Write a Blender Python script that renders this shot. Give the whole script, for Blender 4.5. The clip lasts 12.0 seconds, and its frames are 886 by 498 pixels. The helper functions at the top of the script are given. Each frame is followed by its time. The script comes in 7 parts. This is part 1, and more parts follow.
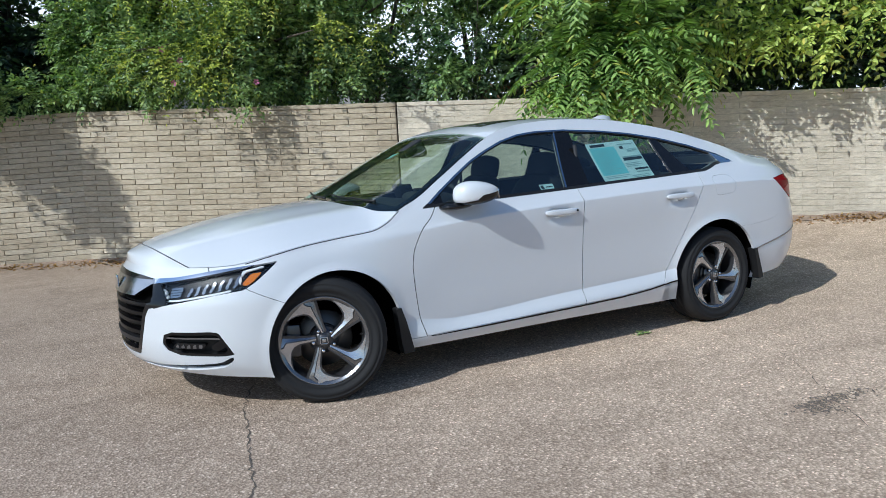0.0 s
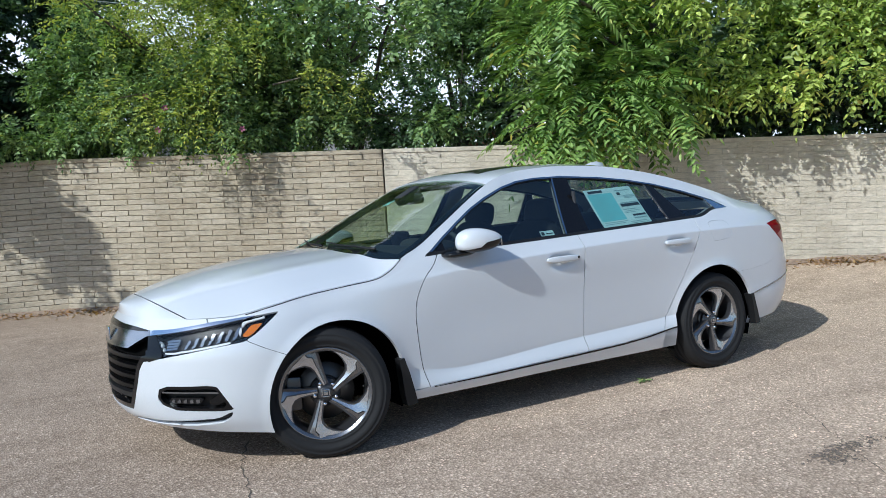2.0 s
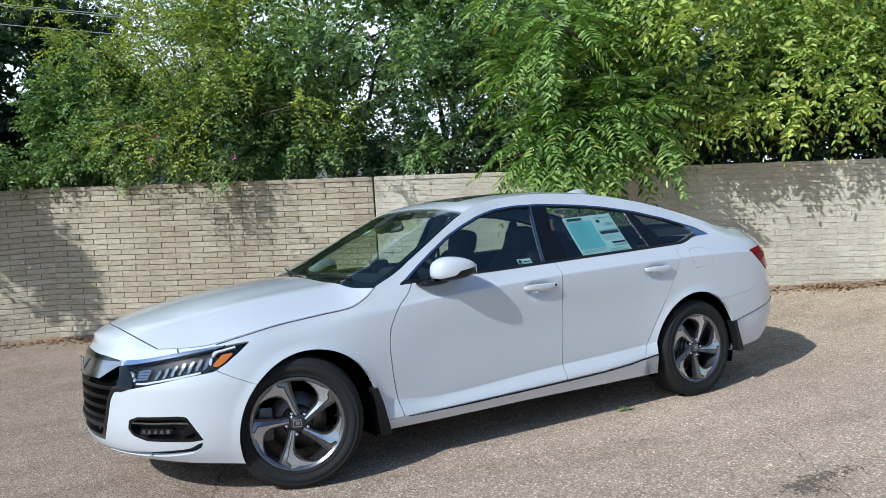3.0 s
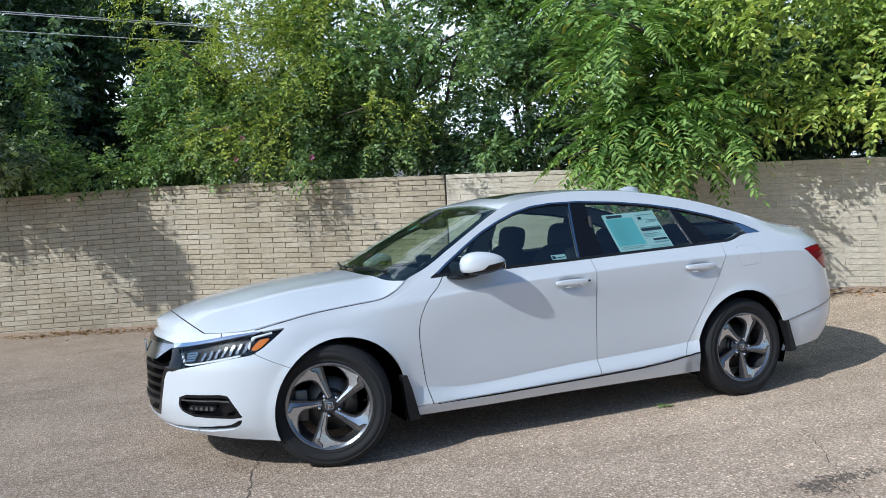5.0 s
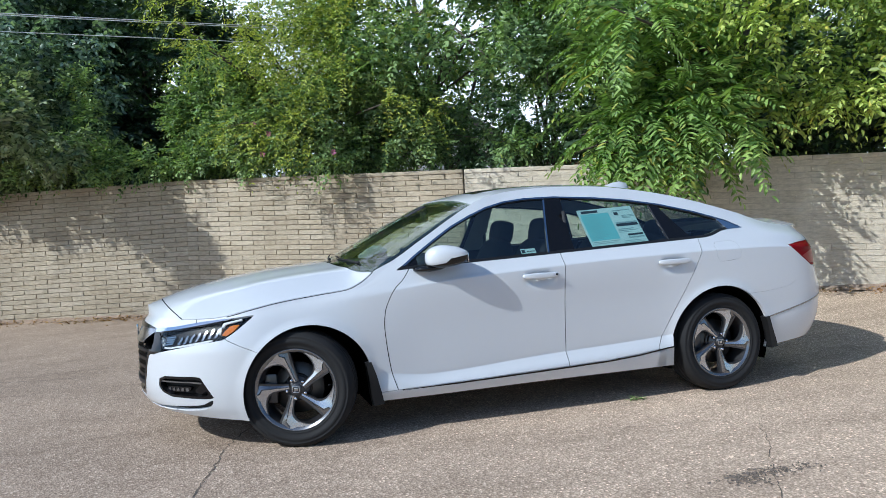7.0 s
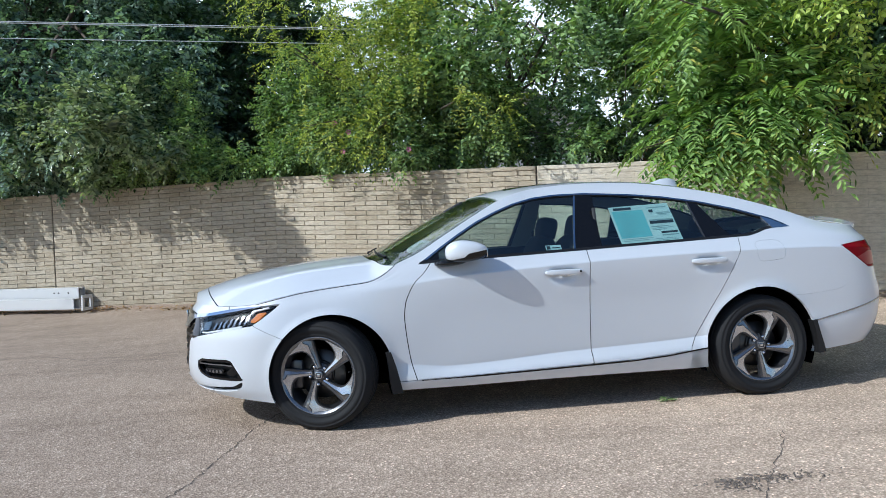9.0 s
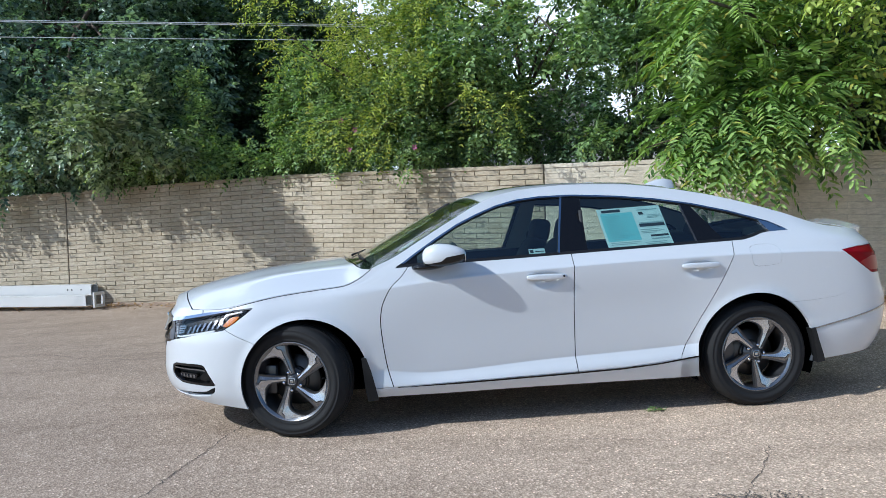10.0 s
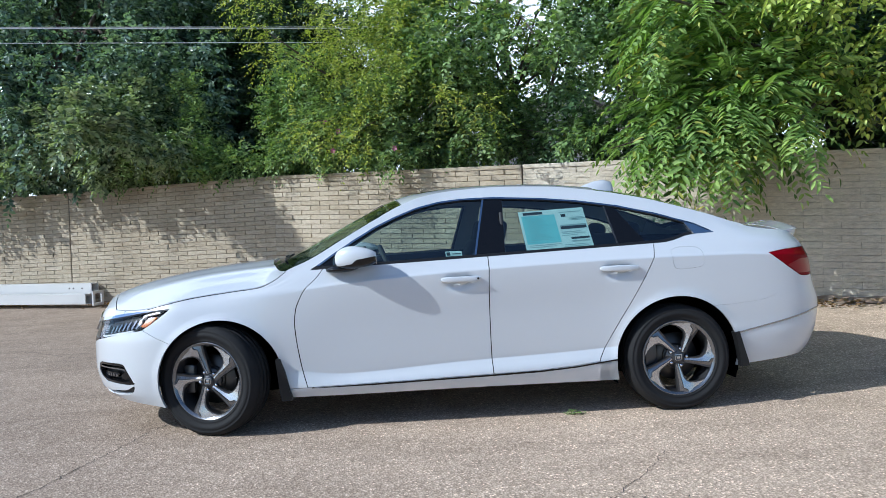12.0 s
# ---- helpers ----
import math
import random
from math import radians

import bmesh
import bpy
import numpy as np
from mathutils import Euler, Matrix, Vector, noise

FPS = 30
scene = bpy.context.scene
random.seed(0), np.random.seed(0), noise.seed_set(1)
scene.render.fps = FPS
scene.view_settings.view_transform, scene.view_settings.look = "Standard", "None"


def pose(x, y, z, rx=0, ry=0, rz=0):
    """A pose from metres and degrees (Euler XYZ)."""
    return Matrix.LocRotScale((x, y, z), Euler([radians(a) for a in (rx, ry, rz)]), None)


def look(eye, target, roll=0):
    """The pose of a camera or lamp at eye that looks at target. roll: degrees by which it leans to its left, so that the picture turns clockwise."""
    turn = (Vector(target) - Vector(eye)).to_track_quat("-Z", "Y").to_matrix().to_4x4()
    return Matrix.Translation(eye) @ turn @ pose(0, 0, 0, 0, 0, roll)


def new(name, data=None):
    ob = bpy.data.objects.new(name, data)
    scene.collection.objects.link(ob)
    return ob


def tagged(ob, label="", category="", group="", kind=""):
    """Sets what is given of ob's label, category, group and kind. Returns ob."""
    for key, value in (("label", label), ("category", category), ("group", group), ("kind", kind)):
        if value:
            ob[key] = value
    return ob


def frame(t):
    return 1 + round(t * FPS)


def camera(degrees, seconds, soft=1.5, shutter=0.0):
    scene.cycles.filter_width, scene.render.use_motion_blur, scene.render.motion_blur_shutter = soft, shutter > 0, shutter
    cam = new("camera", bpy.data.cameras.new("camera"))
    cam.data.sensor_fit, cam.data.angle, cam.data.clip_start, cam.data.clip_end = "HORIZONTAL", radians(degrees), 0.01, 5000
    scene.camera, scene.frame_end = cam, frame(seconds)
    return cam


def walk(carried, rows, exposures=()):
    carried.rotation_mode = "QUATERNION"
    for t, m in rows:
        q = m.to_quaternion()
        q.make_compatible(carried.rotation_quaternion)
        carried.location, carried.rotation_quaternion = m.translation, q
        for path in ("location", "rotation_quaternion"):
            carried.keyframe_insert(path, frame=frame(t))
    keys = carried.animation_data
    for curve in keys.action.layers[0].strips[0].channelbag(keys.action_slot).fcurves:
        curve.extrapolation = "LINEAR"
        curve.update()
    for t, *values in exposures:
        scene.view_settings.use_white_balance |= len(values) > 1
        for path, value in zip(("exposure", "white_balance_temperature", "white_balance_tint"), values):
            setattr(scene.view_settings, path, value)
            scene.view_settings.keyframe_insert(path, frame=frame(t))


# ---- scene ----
cam = camera(59.8, 12.0, soft=0.6)
PATH = [
    (0, (-1.314, -4.59, 1.208), (-0.36, -2.847, 0.98), -3.2),
    (0.5, (-1.345, -4.538, 1.218), (-0.363, -2.806, 1.018), -3.2),
    (1, (-1.385, -4.488, 1.219), (-0.377, -2.769, 1.046), -3.3),
    (1.5, (-1.413, -4.458, 1.221), (-0.395, -2.743, 1.07), -3.3),
    (2, (-1.411, -4.454, 1.225), (-0.389, -2.739, 1.11), -3.4),
    (2.5, (-1.358, -4.484, 1.228), (-0.334, -2.767, 1.159), -3.6),
    (3, (-1.275, -4.536, 1.231), (-0.257, -2.816, 1.183), -3.6),
    (3.5, (-1.216, -4.59, 1.214), (-0.265, -2.831, 1.174), -3.4),
    (3.7, (-1.218, -4.606, 1.202), (-0.303, -2.828, 1.167), -3.2),
    (5.3, (-0.911, -4.94, 1.187), (-0.156, -3.089, 1.148), -3.3),
    (5.5, (-0.858, -4.973, 1.18), (-0.121, -3.114, 1.14), -3.2),
    (6, (-0.746, -5.063, 1.171), (-0.08, -3.178, 1.131), -3.0),
    (6.5, (-0.652, -5.177, 1.161), (-0.022, -3.28, 1.122), -3.0),
    (6.7, (-0.611, -5.207, 1.172), (0.02, -3.309, 1.127), -3.0),
    (8.3, (-0.159, -5.403, 1.135), (0.29, -3.455, 1.102), -2.3),
    (8.5, (-0.123, -5.437, 1.132), (0.278, -3.478, 1.097), -2.3),
    (9, (0.003, -5.483, 1.135), (0.33, -3.51, 1.094), -2.3),
    (9.5, (0.173, -5.429, 1.163), (0.469, -3.452, 1.115), -2.2),
    (10, (0.331, -5.393, 1.166), (0.58, -3.409, 1.117), -2.1),
    (10.5, (0.472, -5.425, 1.169), (0.658, -3.434, 1.123), -2.1),
    (11, (0.669, -5.455, 1.164), (0.828, -3.461, 1.117), -2.2),
    (11.5, (0.859, -5.481, 1.173), (1.013, -3.487, 1.124), -2.2),
    (12, (1.061, -5.5, 1.163), (1.211, -3.506, 1.114), -2.1),
]
walk(cam, [(t, look(eye, target, roll)) for t, eye, target, roll in PATH], [(0.0, 0.29, 5600, 4), (3.5, 0.29, 5560, 4), (6.5, 0.37, 5560, 5), (9.0, 0.41, 5530, 5), (12.0, 0.44, 5440, 5)])

# ---- world, sun, exposure ----
SUN_FROM = Vector((-1.265, -0.408, 1.0)).normalized()      # towards the sun
world = bpy.data.worlds.new("sky")
scene.world = world
world.use_nodes = True
wn = world.node_tree
sky = wn.nodes.new("ShaderNodeTexSky")
sky.sky_type, sky.sun_disc = "NISHITA", False
sky.sun_elevation = math.asin(SUN_FROM.z)
sky.sun_rotation = math.atan2(SUN_FROM.x, SUN_FROM.y)
sky.air_density, sky.dust_density, sky.ozone_density = 1.0, 0.9, 3.2
wn.links.new(sky.outputs[0], wn.nodes["Background"].inputs[0])
wn.nodes["Background"].inputs[1].default_value = 0.098
sun = new("sun", bpy.data.lights.new("sun", "SUN"))
sun.data.energy, sun.data.angle, sun.data.color = 3.3, radians(0.55), (1.0, 0.942, 0.855)
sun.matrix_world = look(SUN_FROM * 40, (0, 0, 0))
# ---- materials ----
def material(name, base, rough=0.6, metal=0.0, coat=0.0, spec=0.5):
    m = bpy.data.materials.new(name)
    m.use_nodes = True
    b = m.node_tree.nodes["Principled BSDF"]
    b.inputs["Base Color"].default_value = (*base, 1)
    b.inputs["Roughness"].default_value, b.inputs["Metallic"].default_value = rough, metal
    b.inputs["Coat Weight"].default_value, b.inputs["Coat Roughness"].default_value = coat, 0.03
    b.inputs["Specular IOR Level"].default_value = spec
    return m


def node(m, kind, **inputs):
    n = m.node_tree.nodes.new(kind)
    for k, v in inputs.items():
        n.inputs[k.replace("_", " ")].default_value = v
    return n


def link(m, a, b):
    m.node_tree.links.new(a, b)


def ramp(m, fac, stops):
    r = m.node_tree.nodes.new("ShaderNodeValToRGB")
    while len(r.color_ramp.elements) < len(stops):
        r.color_ramp.elements.new(0.5)
    for e, (p, c) in zip(r.color_ramp.elements, stops):
        e.position, e.color = p, (*c, 1) if len(c) == 3 else c
    link(m, fac, r.inputs[0])
    return r.outputs[0]


def noise_tex(m, scale, detail=4.0, rough=0.6, coord="Object", stretch=None):
    tc = m.node_tree.nodes.new("ShaderNodeTexCoord")
    src = tc.outputs["Object" if coord == "World" else coord]
    if coord == "World":
        src = m.node_tree.nodes.new("ShaderNodeNewGeometry").outputs["Position"]
    if stretch:
        mp = node(m, "ShaderNodeMapping", Scale=stretch)
        link(m, src, mp.inputs["Vector"])
        src = mp.outputs[0]
    n = node(m, "ShaderNodeTexNoise", Scale=scale, Detail=detail, Roughness=rough)
    link(m, src, n.inputs["Vector"])
    return n.outputs["Fac"]


def mix(m, fac, a, b, mode="MIX"):
    n = m.node_tree.nodes.new("ShaderNodeMix")
    n.data_type, n.blend_type = "RGBA", mode
    for sock, v in ((0, fac), (6, a), (7, b)):
        if isinstance(v, (int, float)):
            n.inputs[sock].default_value = v
        elif isinstance(v, tuple):
            n.inputs[sock].default_value = (*v, 1)
        else:
            link(m, v, n.inputs[sock])
    return n.outputs[2]


def bump(m, height, strength=0.3, distance=0.01):
    b = node(m, "ShaderNodeBump", Strength=strength, Distance=distance)
    link(m, height, b.inputs["Height"])
    link(m, b.outputs[0], m.node_tree.nodes["Principled BSDF"].inputs["Normal"])
    return b


def base_of(m):
    return m.node_tree.nodes["Principled BSDF"].inputs["Base Color"]


def rough_of(m):
    return m.node_tree.nodes["Principled BSDF"].inputs["Roughness"]


def world_pos(m):
    return m.node_tree.nodes.new("ShaderNodeNewGeometry").outputs["Position"]


def make_asphalt():
    m = material("asphalt", (0.2, 0.19, 0.18), 0.92, spec=0.25)
    pos = world_pos(m)
    v = node(m, "ShaderNodeTexVoronoi", Scale=92.0)
    link(m, pos, v.inputs["Vector"])
    stones = ramp(m, v.outputs["Color"], [(0.0, (0.33, 0.255, 0.20)), (0.42, (0.485, 0.39, 0.312)), (0.76, (0.59, 0.478, 0.387)), (0.87, (0.80, 0.675, 0.565)), (1.0, (0.93, 0.81, 0.69))])
    edge = ramp(m, v.outputs["Distance"], [(0.25, (1, 1, 1)), (0.75, (0.62, 0.60, 0.58))])
    col = mix(m, 1.0, stones, edge, "MULTIPLY")
    big = ramp(m, noise_tex(m, 0.55, 5, 0.6, "World"), [(0.3, (0.86, 0.845, 0.825)), (0.7, (1.08, 1.065, 1.04))])
    col = mix(m, 1.0, col, big, "MULTIPLY")
    mid = ramp(m, noise_tex(m, 7.0, 4, 0.65, "World"), [(0.3, (0.90, 0.89, 0.875)), (0.7, (1.07, 1.07, 1.065))])
    col = mix(m, 1.0, col, mid, "MULTIPLY")
    worn = ramp(m, noise_tex(m, 1.5, 6, 0.68, "World", (0.55, 1.7, 1)), [(0.36, (0.88, 0.87, 0.855)), (0.50, (1.04, 1.04, 1.035)), (0.72, (1.10, 1.09, 1.075))])
    col = mix(m, 1.0, col, worn, "MULTIPLY")
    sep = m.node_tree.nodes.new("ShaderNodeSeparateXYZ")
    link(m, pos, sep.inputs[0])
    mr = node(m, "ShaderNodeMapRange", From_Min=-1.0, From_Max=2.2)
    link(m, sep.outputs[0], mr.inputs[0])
    col = mix(m, 1.0, col, ramp(m, mr.outputs[0], [(0.0, (0.86, 0.845, 0.835)), (1.0, (1.26, 1.23, 1.18))]), "MULTIPLY")   # darker to the west, lighter to the east
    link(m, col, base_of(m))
    bump(m, v.outputs["Distance"], 0.55, 0.006)
    return m


def make_block(name, tones, drips):
    m = material(name, tones[1], 0.9, spec=0.2)
    info = m.node_tree.nodes.new("ShaderNodeObjectInfo").outputs["Random"]
    geo = m.node_tree.nodes.new("ShaderNodeNewGeometry").outputs["Random Per Island"]
    add = m.node_tree.nodes.new("ShaderNodeMath")
    add.operation = "ADD"
    link(m, info, add.inputs[0]), link(m, geo, add.inputs[1])
    fr = m.node_tree.nodes.new("ShaderNodeMath")
    fr.operation = "FRACT"
    link(m, add.outputs[0], fr.inputs[0])
    tone = ramp(m, fr.outputs[0], list(zip((0.0, 0.4, 0.75, 1.0), tones)))
    grain = ramp(m, noise_tex(m, 26, 6, 0.7, "World", (0.5, 0.5, 1.6)), [(0.28, (0.74, 0.725, 0.70)), (0.6, (1.06, 1.06, 1.06))])
    col = mix(m, 1.0, tone, grain, "MULTIPLY")
    stain = ramp(m, noise_tex(m, 1.1, 5, 0.65, "World", (1, 1, drips)), [(0.32, (0.80, 0.78, 0.75)), (0.62, (1.06, 1.05, 1.03))])
    col = mix(m, 1.0, col, stain, "MULTIPLY")
    link(m, col, base_of(m))
    bump(m, noise_tex(m, 30, 8, 0.8, "World", (0.6, 0.6, 1.6)), 1.0, 0.012)
    return m


def make_mortar(name="mortar", lo=(0.15, 0.128, 0.10), hi=(0.29, 0.25, 0.20)):
    m = material(name, hi, 0.95, spec=0.1)
    link(m, ramp(m, noise_tex(m, 18, 5, 0.7, "World"), [(0.3, lo), (0.7, hi)]), base_of(m))
    return m


def make_paint():
    m = material("pearl_white_paint", (0.80, 0.81, 0.82), 0.38, 0.0, 1.0)
    fl = noise_tex(m, 900, 2, 0.5)
    link(m, ramp(m, fl, [(0.35, (0.575, 0.594, 0.625)), (0.65, (0.632, 0.651, 0.682))]), base_of(m))
    dust = noise_tex(m, 3.0, 6, 0.7)
    link(m, ramp(m, dust, [(0.3, (0.30, 0.30, 0.30)), (0.75, (0.42, 0.42, 0.42))]), rough_of(m))
    return m


def make_glass(name, tint, gloss_rough=0.0, mirror=0.10):
    m = bpy.data.materials.new(name)
    m.use_nodes = True
    nt = m.node_tree
    nt.nodes.remove(nt.nodes["Principled BSDF"])
    tr, gl, mx = nt.nodes.new("ShaderNodeBsdfTransparent"), nt.nodes.new("ShaderNodeBsdfGlossy"), nt.nodes.new("ShaderNodeMixShader")
    tr.inputs[0].default_value = (*tint, 1)
    gl.inputs[0].default_value, gl.inputs[1].default_value = (1, 1, 1, 1), gloss_rough
    f = nt.nodes.new("ShaderNodeLayerWeight")
    f.inputs[0].default_value = 0.5
    p5, ma = nt.nodes.new("ShaderNodeMath"), nt.nodes.new("ShaderNodeMath")
    p5.operation, ma.operation = "POWER", "MULTIPLY_ADD"
    p5.inputs[1].default_value, ma.inputs[1].default_value, ma.inputs[2].default_value = 5.0, 0.88, mirror
    nt.links.new(f.outputs["Facing"], p5.inputs[0]), nt.links.new(p5.outputs[0], ma.inputs[0])
    nt.links.new(ma.outputs[0], mx.inputs[0])
    nt.links.new(tr.outputs[0], mx.inputs[1]), nt.links.new(gl.outputs[0], mx.inputs[2])
    nt.links.new(mx.outputs[0], nt.nodes["Material Output"].inputs[0])
    return m


def make_leaf(name, dark, light, yellow=None, gloss=0.45):
    m = material(name, light, gloss, spec=0.4)
    nt = m.node_tree
    rnd = nt.nodes.new("ShaderNodeNewGeometry").outputs["Random Per Island"]
    stops = [(0.0, dark), (0.75, light)] + ([(0.93, light), (1.0, yellow)] if yellow else [(1.0, tuple(1.15 * c for c in light))])
    col = ramp(m, rnd, stops)
    patch = ramp(m, noise_tex(m, 0.8, 3, 0.6, "World"), [(0.3, (0.72, 0.8, 0.75)), (0.7, (1.12, 1.05, 1.0))])
    col = mix(m, 1.0, col, patch, "MULTIPLY")
    b = nt.nodes["Principled BSDF"]
    link(m, col, b.inputs["Base Color"])
    t = nt.nodes.new("ShaderNodeBsdfTranslucent")
    bright = mix(m, 1.0, col, (1.5, 1.7, 0.6), "MULTIPLY")
    link(m, bright, t.inputs[0])
    mx = nt.nodes.new("ShaderNodeMixShader")
    mx.inputs[0].default_value = 0.28
    link(m, b.outputs[0], mx.inputs[1]), link(m, t.outputs[0], mx.inputs[2])
    link(m, mx.outputs[0], nt.nodes["Material Output"].inputs[0])
    return m


def make_bark():
    m = material("bark", (0.09, 0.07, 0.055), 0.95)
    n = noise_tex(m, 14, 6, 0.7, "World", (1, 1, 0.25))
    link(m, ramp(m, n, [(0.3, (0.045, 0.036, 0.03)), (0.7, (0.16, 0.13, 0.10))]), base_of(m))
    bump(m, n, 0.8, 0.02)
    return m


M_ASPHALT, M_MORTAR, M_PAINT, M_BARK = make_asphalt(), make_mortar(), make_paint(), make_bark()
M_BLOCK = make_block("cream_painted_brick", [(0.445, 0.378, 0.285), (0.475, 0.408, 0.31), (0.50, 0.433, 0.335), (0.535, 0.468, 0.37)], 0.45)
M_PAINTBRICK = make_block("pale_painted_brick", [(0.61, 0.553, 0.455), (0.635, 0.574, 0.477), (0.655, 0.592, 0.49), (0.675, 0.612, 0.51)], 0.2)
M_PAINTJOINT = make_mortar("painted_joint", (0.36, 0.325, 0.28), (0.46, 0.42, 0.365))
M_GLASS = make_glass("window_glass", (0.66, 0.76, 0.74))
M_WSHIELD = make_glass("windshield_glass", (0.68, 0.80, 0.72), 0.0, 0.05)
M_LENS = make_glass("clear_lens", (0.93, 0.94, 0.95), 0.0, 0.035)
M_BLACK = material("black_plastic", (0.012, 0.012, 0.013), 0.45, spec=0.3)
M_GLOSSBLACK = material("gloss_black", (0.006, 0.006, 0.007), 0.16, coat=0.1, spec=0.35)
M_GRILLE = material("grille_black", (0.004, 0.004, 0.0045), 0.3, spec=0.08)
M_BRIGHTCHROME = material("bright_wing_chrome", (0.70, 0.75, 0.84), 0.1, 1.0)
M_RUBBER = material("tyre_rubber", (0.014, 0.014, 0.015), 0.78, spec=0.3)
M_LINER = material("wheel_well_liner", (0.004, 0.004, 0.004), 0.95, spec=0.02)
M_CHROME = material("chrome", (0.75, 0.76, 0.78), 0.08, 1.0)
M_DARKCHROME = material("dark_chrome", (0.33, 0.36, 0.41), 0.14, 1.0)
M_TRIMCHROME = material("satin_chrome_trim", (0.48, 0.51, 0.56), 0.14, 1.0)
M_MACHINED = material("machined_alloy", (0.53, 0.54, 0.565), 0.24, 0.8, coat=0.5)
M_WHEELGREY = material("gunmetal_wheel_paint", (0.055, 0.055, 0.06), 0.3, 0.5, coat=0.5)
M_DARKALLOY = material("darkened_wheel_alloy", (0.20, 0.205, 0.22), 0.26, 0.85, coat=0.5)
M_STEEL = material("brake_steel", (0.10, 0.095, 0.09), 0.45, 1.0)
M_RED = material("red_lens", (0.20, 0.001, 0.006), 0.25, coat=0.04, spec=0.04)
M_DARKRED = material("dark_red_lens", (0.26, 0.002, 0.005), 0.3, coat=0.2, spec=0.25)
M_AMBER = material("amber_lens", (0.55, 0.15, 0.004), 0.2, coat=0.5)
M_LAMPSILVER = material("lamp_reflector", (0.34, 0.35, 0.37), 0.16, 1.0)
M_GUIDE = material("pale_light_guide", (0.62, 0.64, 0.66), 0.3)
M_CABIN = material("dark_cabin_plastic", (0.022, 0.022, 0.024), 0.65)
M_SEAT = material("charcoal_seat_cloth", (0.013, 0.0135, 0.016), 0.85)
M_HEADLINER = material("grey_headliner", (0.35, 0.34, 0.32), 0.95)
M_PAPER = material("window_sticker_paper", (0.62, 0.77, 0.76), 0.7)
M_CYAN = material("cyan_sticker_print", (0.24, 0.60, 0.64), 0.7)
M_GREYPRINT = material("grey_fine_print", (0.30, 0.42, 0.43), 0.7)
M_INK = material("black_print", (0.03, 0.04, 0.045), 0.7)
M_WHITEMETAL = material("white_painted_metal", (0.60, 0.59, 0.58), 0.5)
# ---- mesh helpers ----
def thing(name, label, category, at=(0, 0, 0), group="", kind=""):
    e = new(name)
    e.location = at
    return tagged(e, label, category, group, kind)


def adopt(ob, parent, label=""):
    ob.parent = parent
    ob.matrix_parent_inverse = Matrix.Identity(4)
    if label:
        ob["label"] = label
    return ob


def data_mesh(name, verts, faces, mat, smooth=True):
    me = bpy.data.meshes.new(name)
    me.from_pydata([tuple(v) for v in verts], [], [tuple(int(i) for i in f) for f in faces])
    me.materials.append(mat)
    if smooth:
        me.polygons.foreach_set("use_smooth", [True] * len(me.polygons))
    me.update()
    return me


def part(name, bm, mat, parent, label="", smooth=True):
    """Links a bmesh, or (verts, faces), as one mesh object under a thing."""
    if isinstance(bm, tuple):
        me = data_mesh(name, bm[0], bm[1], mat, smooth)
    else:
        me = bpy.data.meshes.new(name)
        bmesh.ops.recalc_face_normals(bm, faces=bm.faces)
        bm.to_mesh(me)
        bm.free()
        me.materials.append(mat)
        if smooth:
            me.polygons.foreach_set("use_smooth", [True] * len(me.polygons))
            me.set_sharp_from_angle(angle=radians(38))
    ob = new(name, me)
    if parent is not None:
        adopt(ob, parent)
    if label:
        ob["label"] = label
    return ob


def box_bm(size, at=(0, 0, 0), bevel=0.0, turn=None, segs=2):
    bm = bmesh.new()
    bmesh.ops.create_cube(bm, size=1)
    bmesh.ops.scale(bm, vec=size, verts=bm.verts)
    if bevel:
        bmesh.ops.bevel(bm, geom=bm.edges[:], offset=bevel, segments=segs, affect="EDGES", profile=0.6)
    if turn:
        bmesh.ops.rotate(bm, matrix=Euler([radians(a) for a in turn]).to_matrix(), verts=bm.verts)
    bmesh.ops.translate(bm, vec=at, verts=bm.verts)
    return bm


def join_bm(*bms):
    out = bmesh.new()
    for b in bms:
        me = bpy.data.meshes.new("tmp")
        b.to_mesh(me)
        b.free()
        out.from_mesh(me)
        bpy.data.meshes.remove(me)
    return out


def tube(points, radii, sides=8, close=True):
    """A tapering tube along a line, as (verts, faces)."""
    pts = [Vector(p) for p in points]
    verts, faces = [], []
    for i, p in enumerate(pts):
        d = (pts[min(i + 1, len(pts) - 1)] - pts[max(i - 1, 0)]).normalized()
        a = d.cross(Vector((0, 0, 1)) if abs(d.z) < 0.9 else Vector((1, 0, 0))).normalized()
        b = d.cross(a)
        r = radii[i] if hasattr(radii, "__len__") else radii
        for k in range(sides):
            w = 2 * math.pi * k / sides
            verts.append(p + r * (math.cos(w) * a + math.sin(w) * b))
    for i in range(len(pts) - 1):
        for k in range(sides):
            k2 = (k + 1) % sides
            faces.append((i * sides + k, i * sides + k2, (i + 1) * sides + k2, (i + 1) * sides + k))
    if close:
        faces.append(tuple(range(sides))[::-1])
        faces.append(tuple((len(pts) - 1) * sides + k for k in range(sides)))
    return verts, faces


def merge(*meshes):
    """Joins (verts, faces) lists into one."""
    verts, faces = [], []
    for v, f in meshes:
        n = len(verts)
        verts.extend(v)
        faces.extend(tuple(i + n for i in q) for q in f)
    return verts, faces


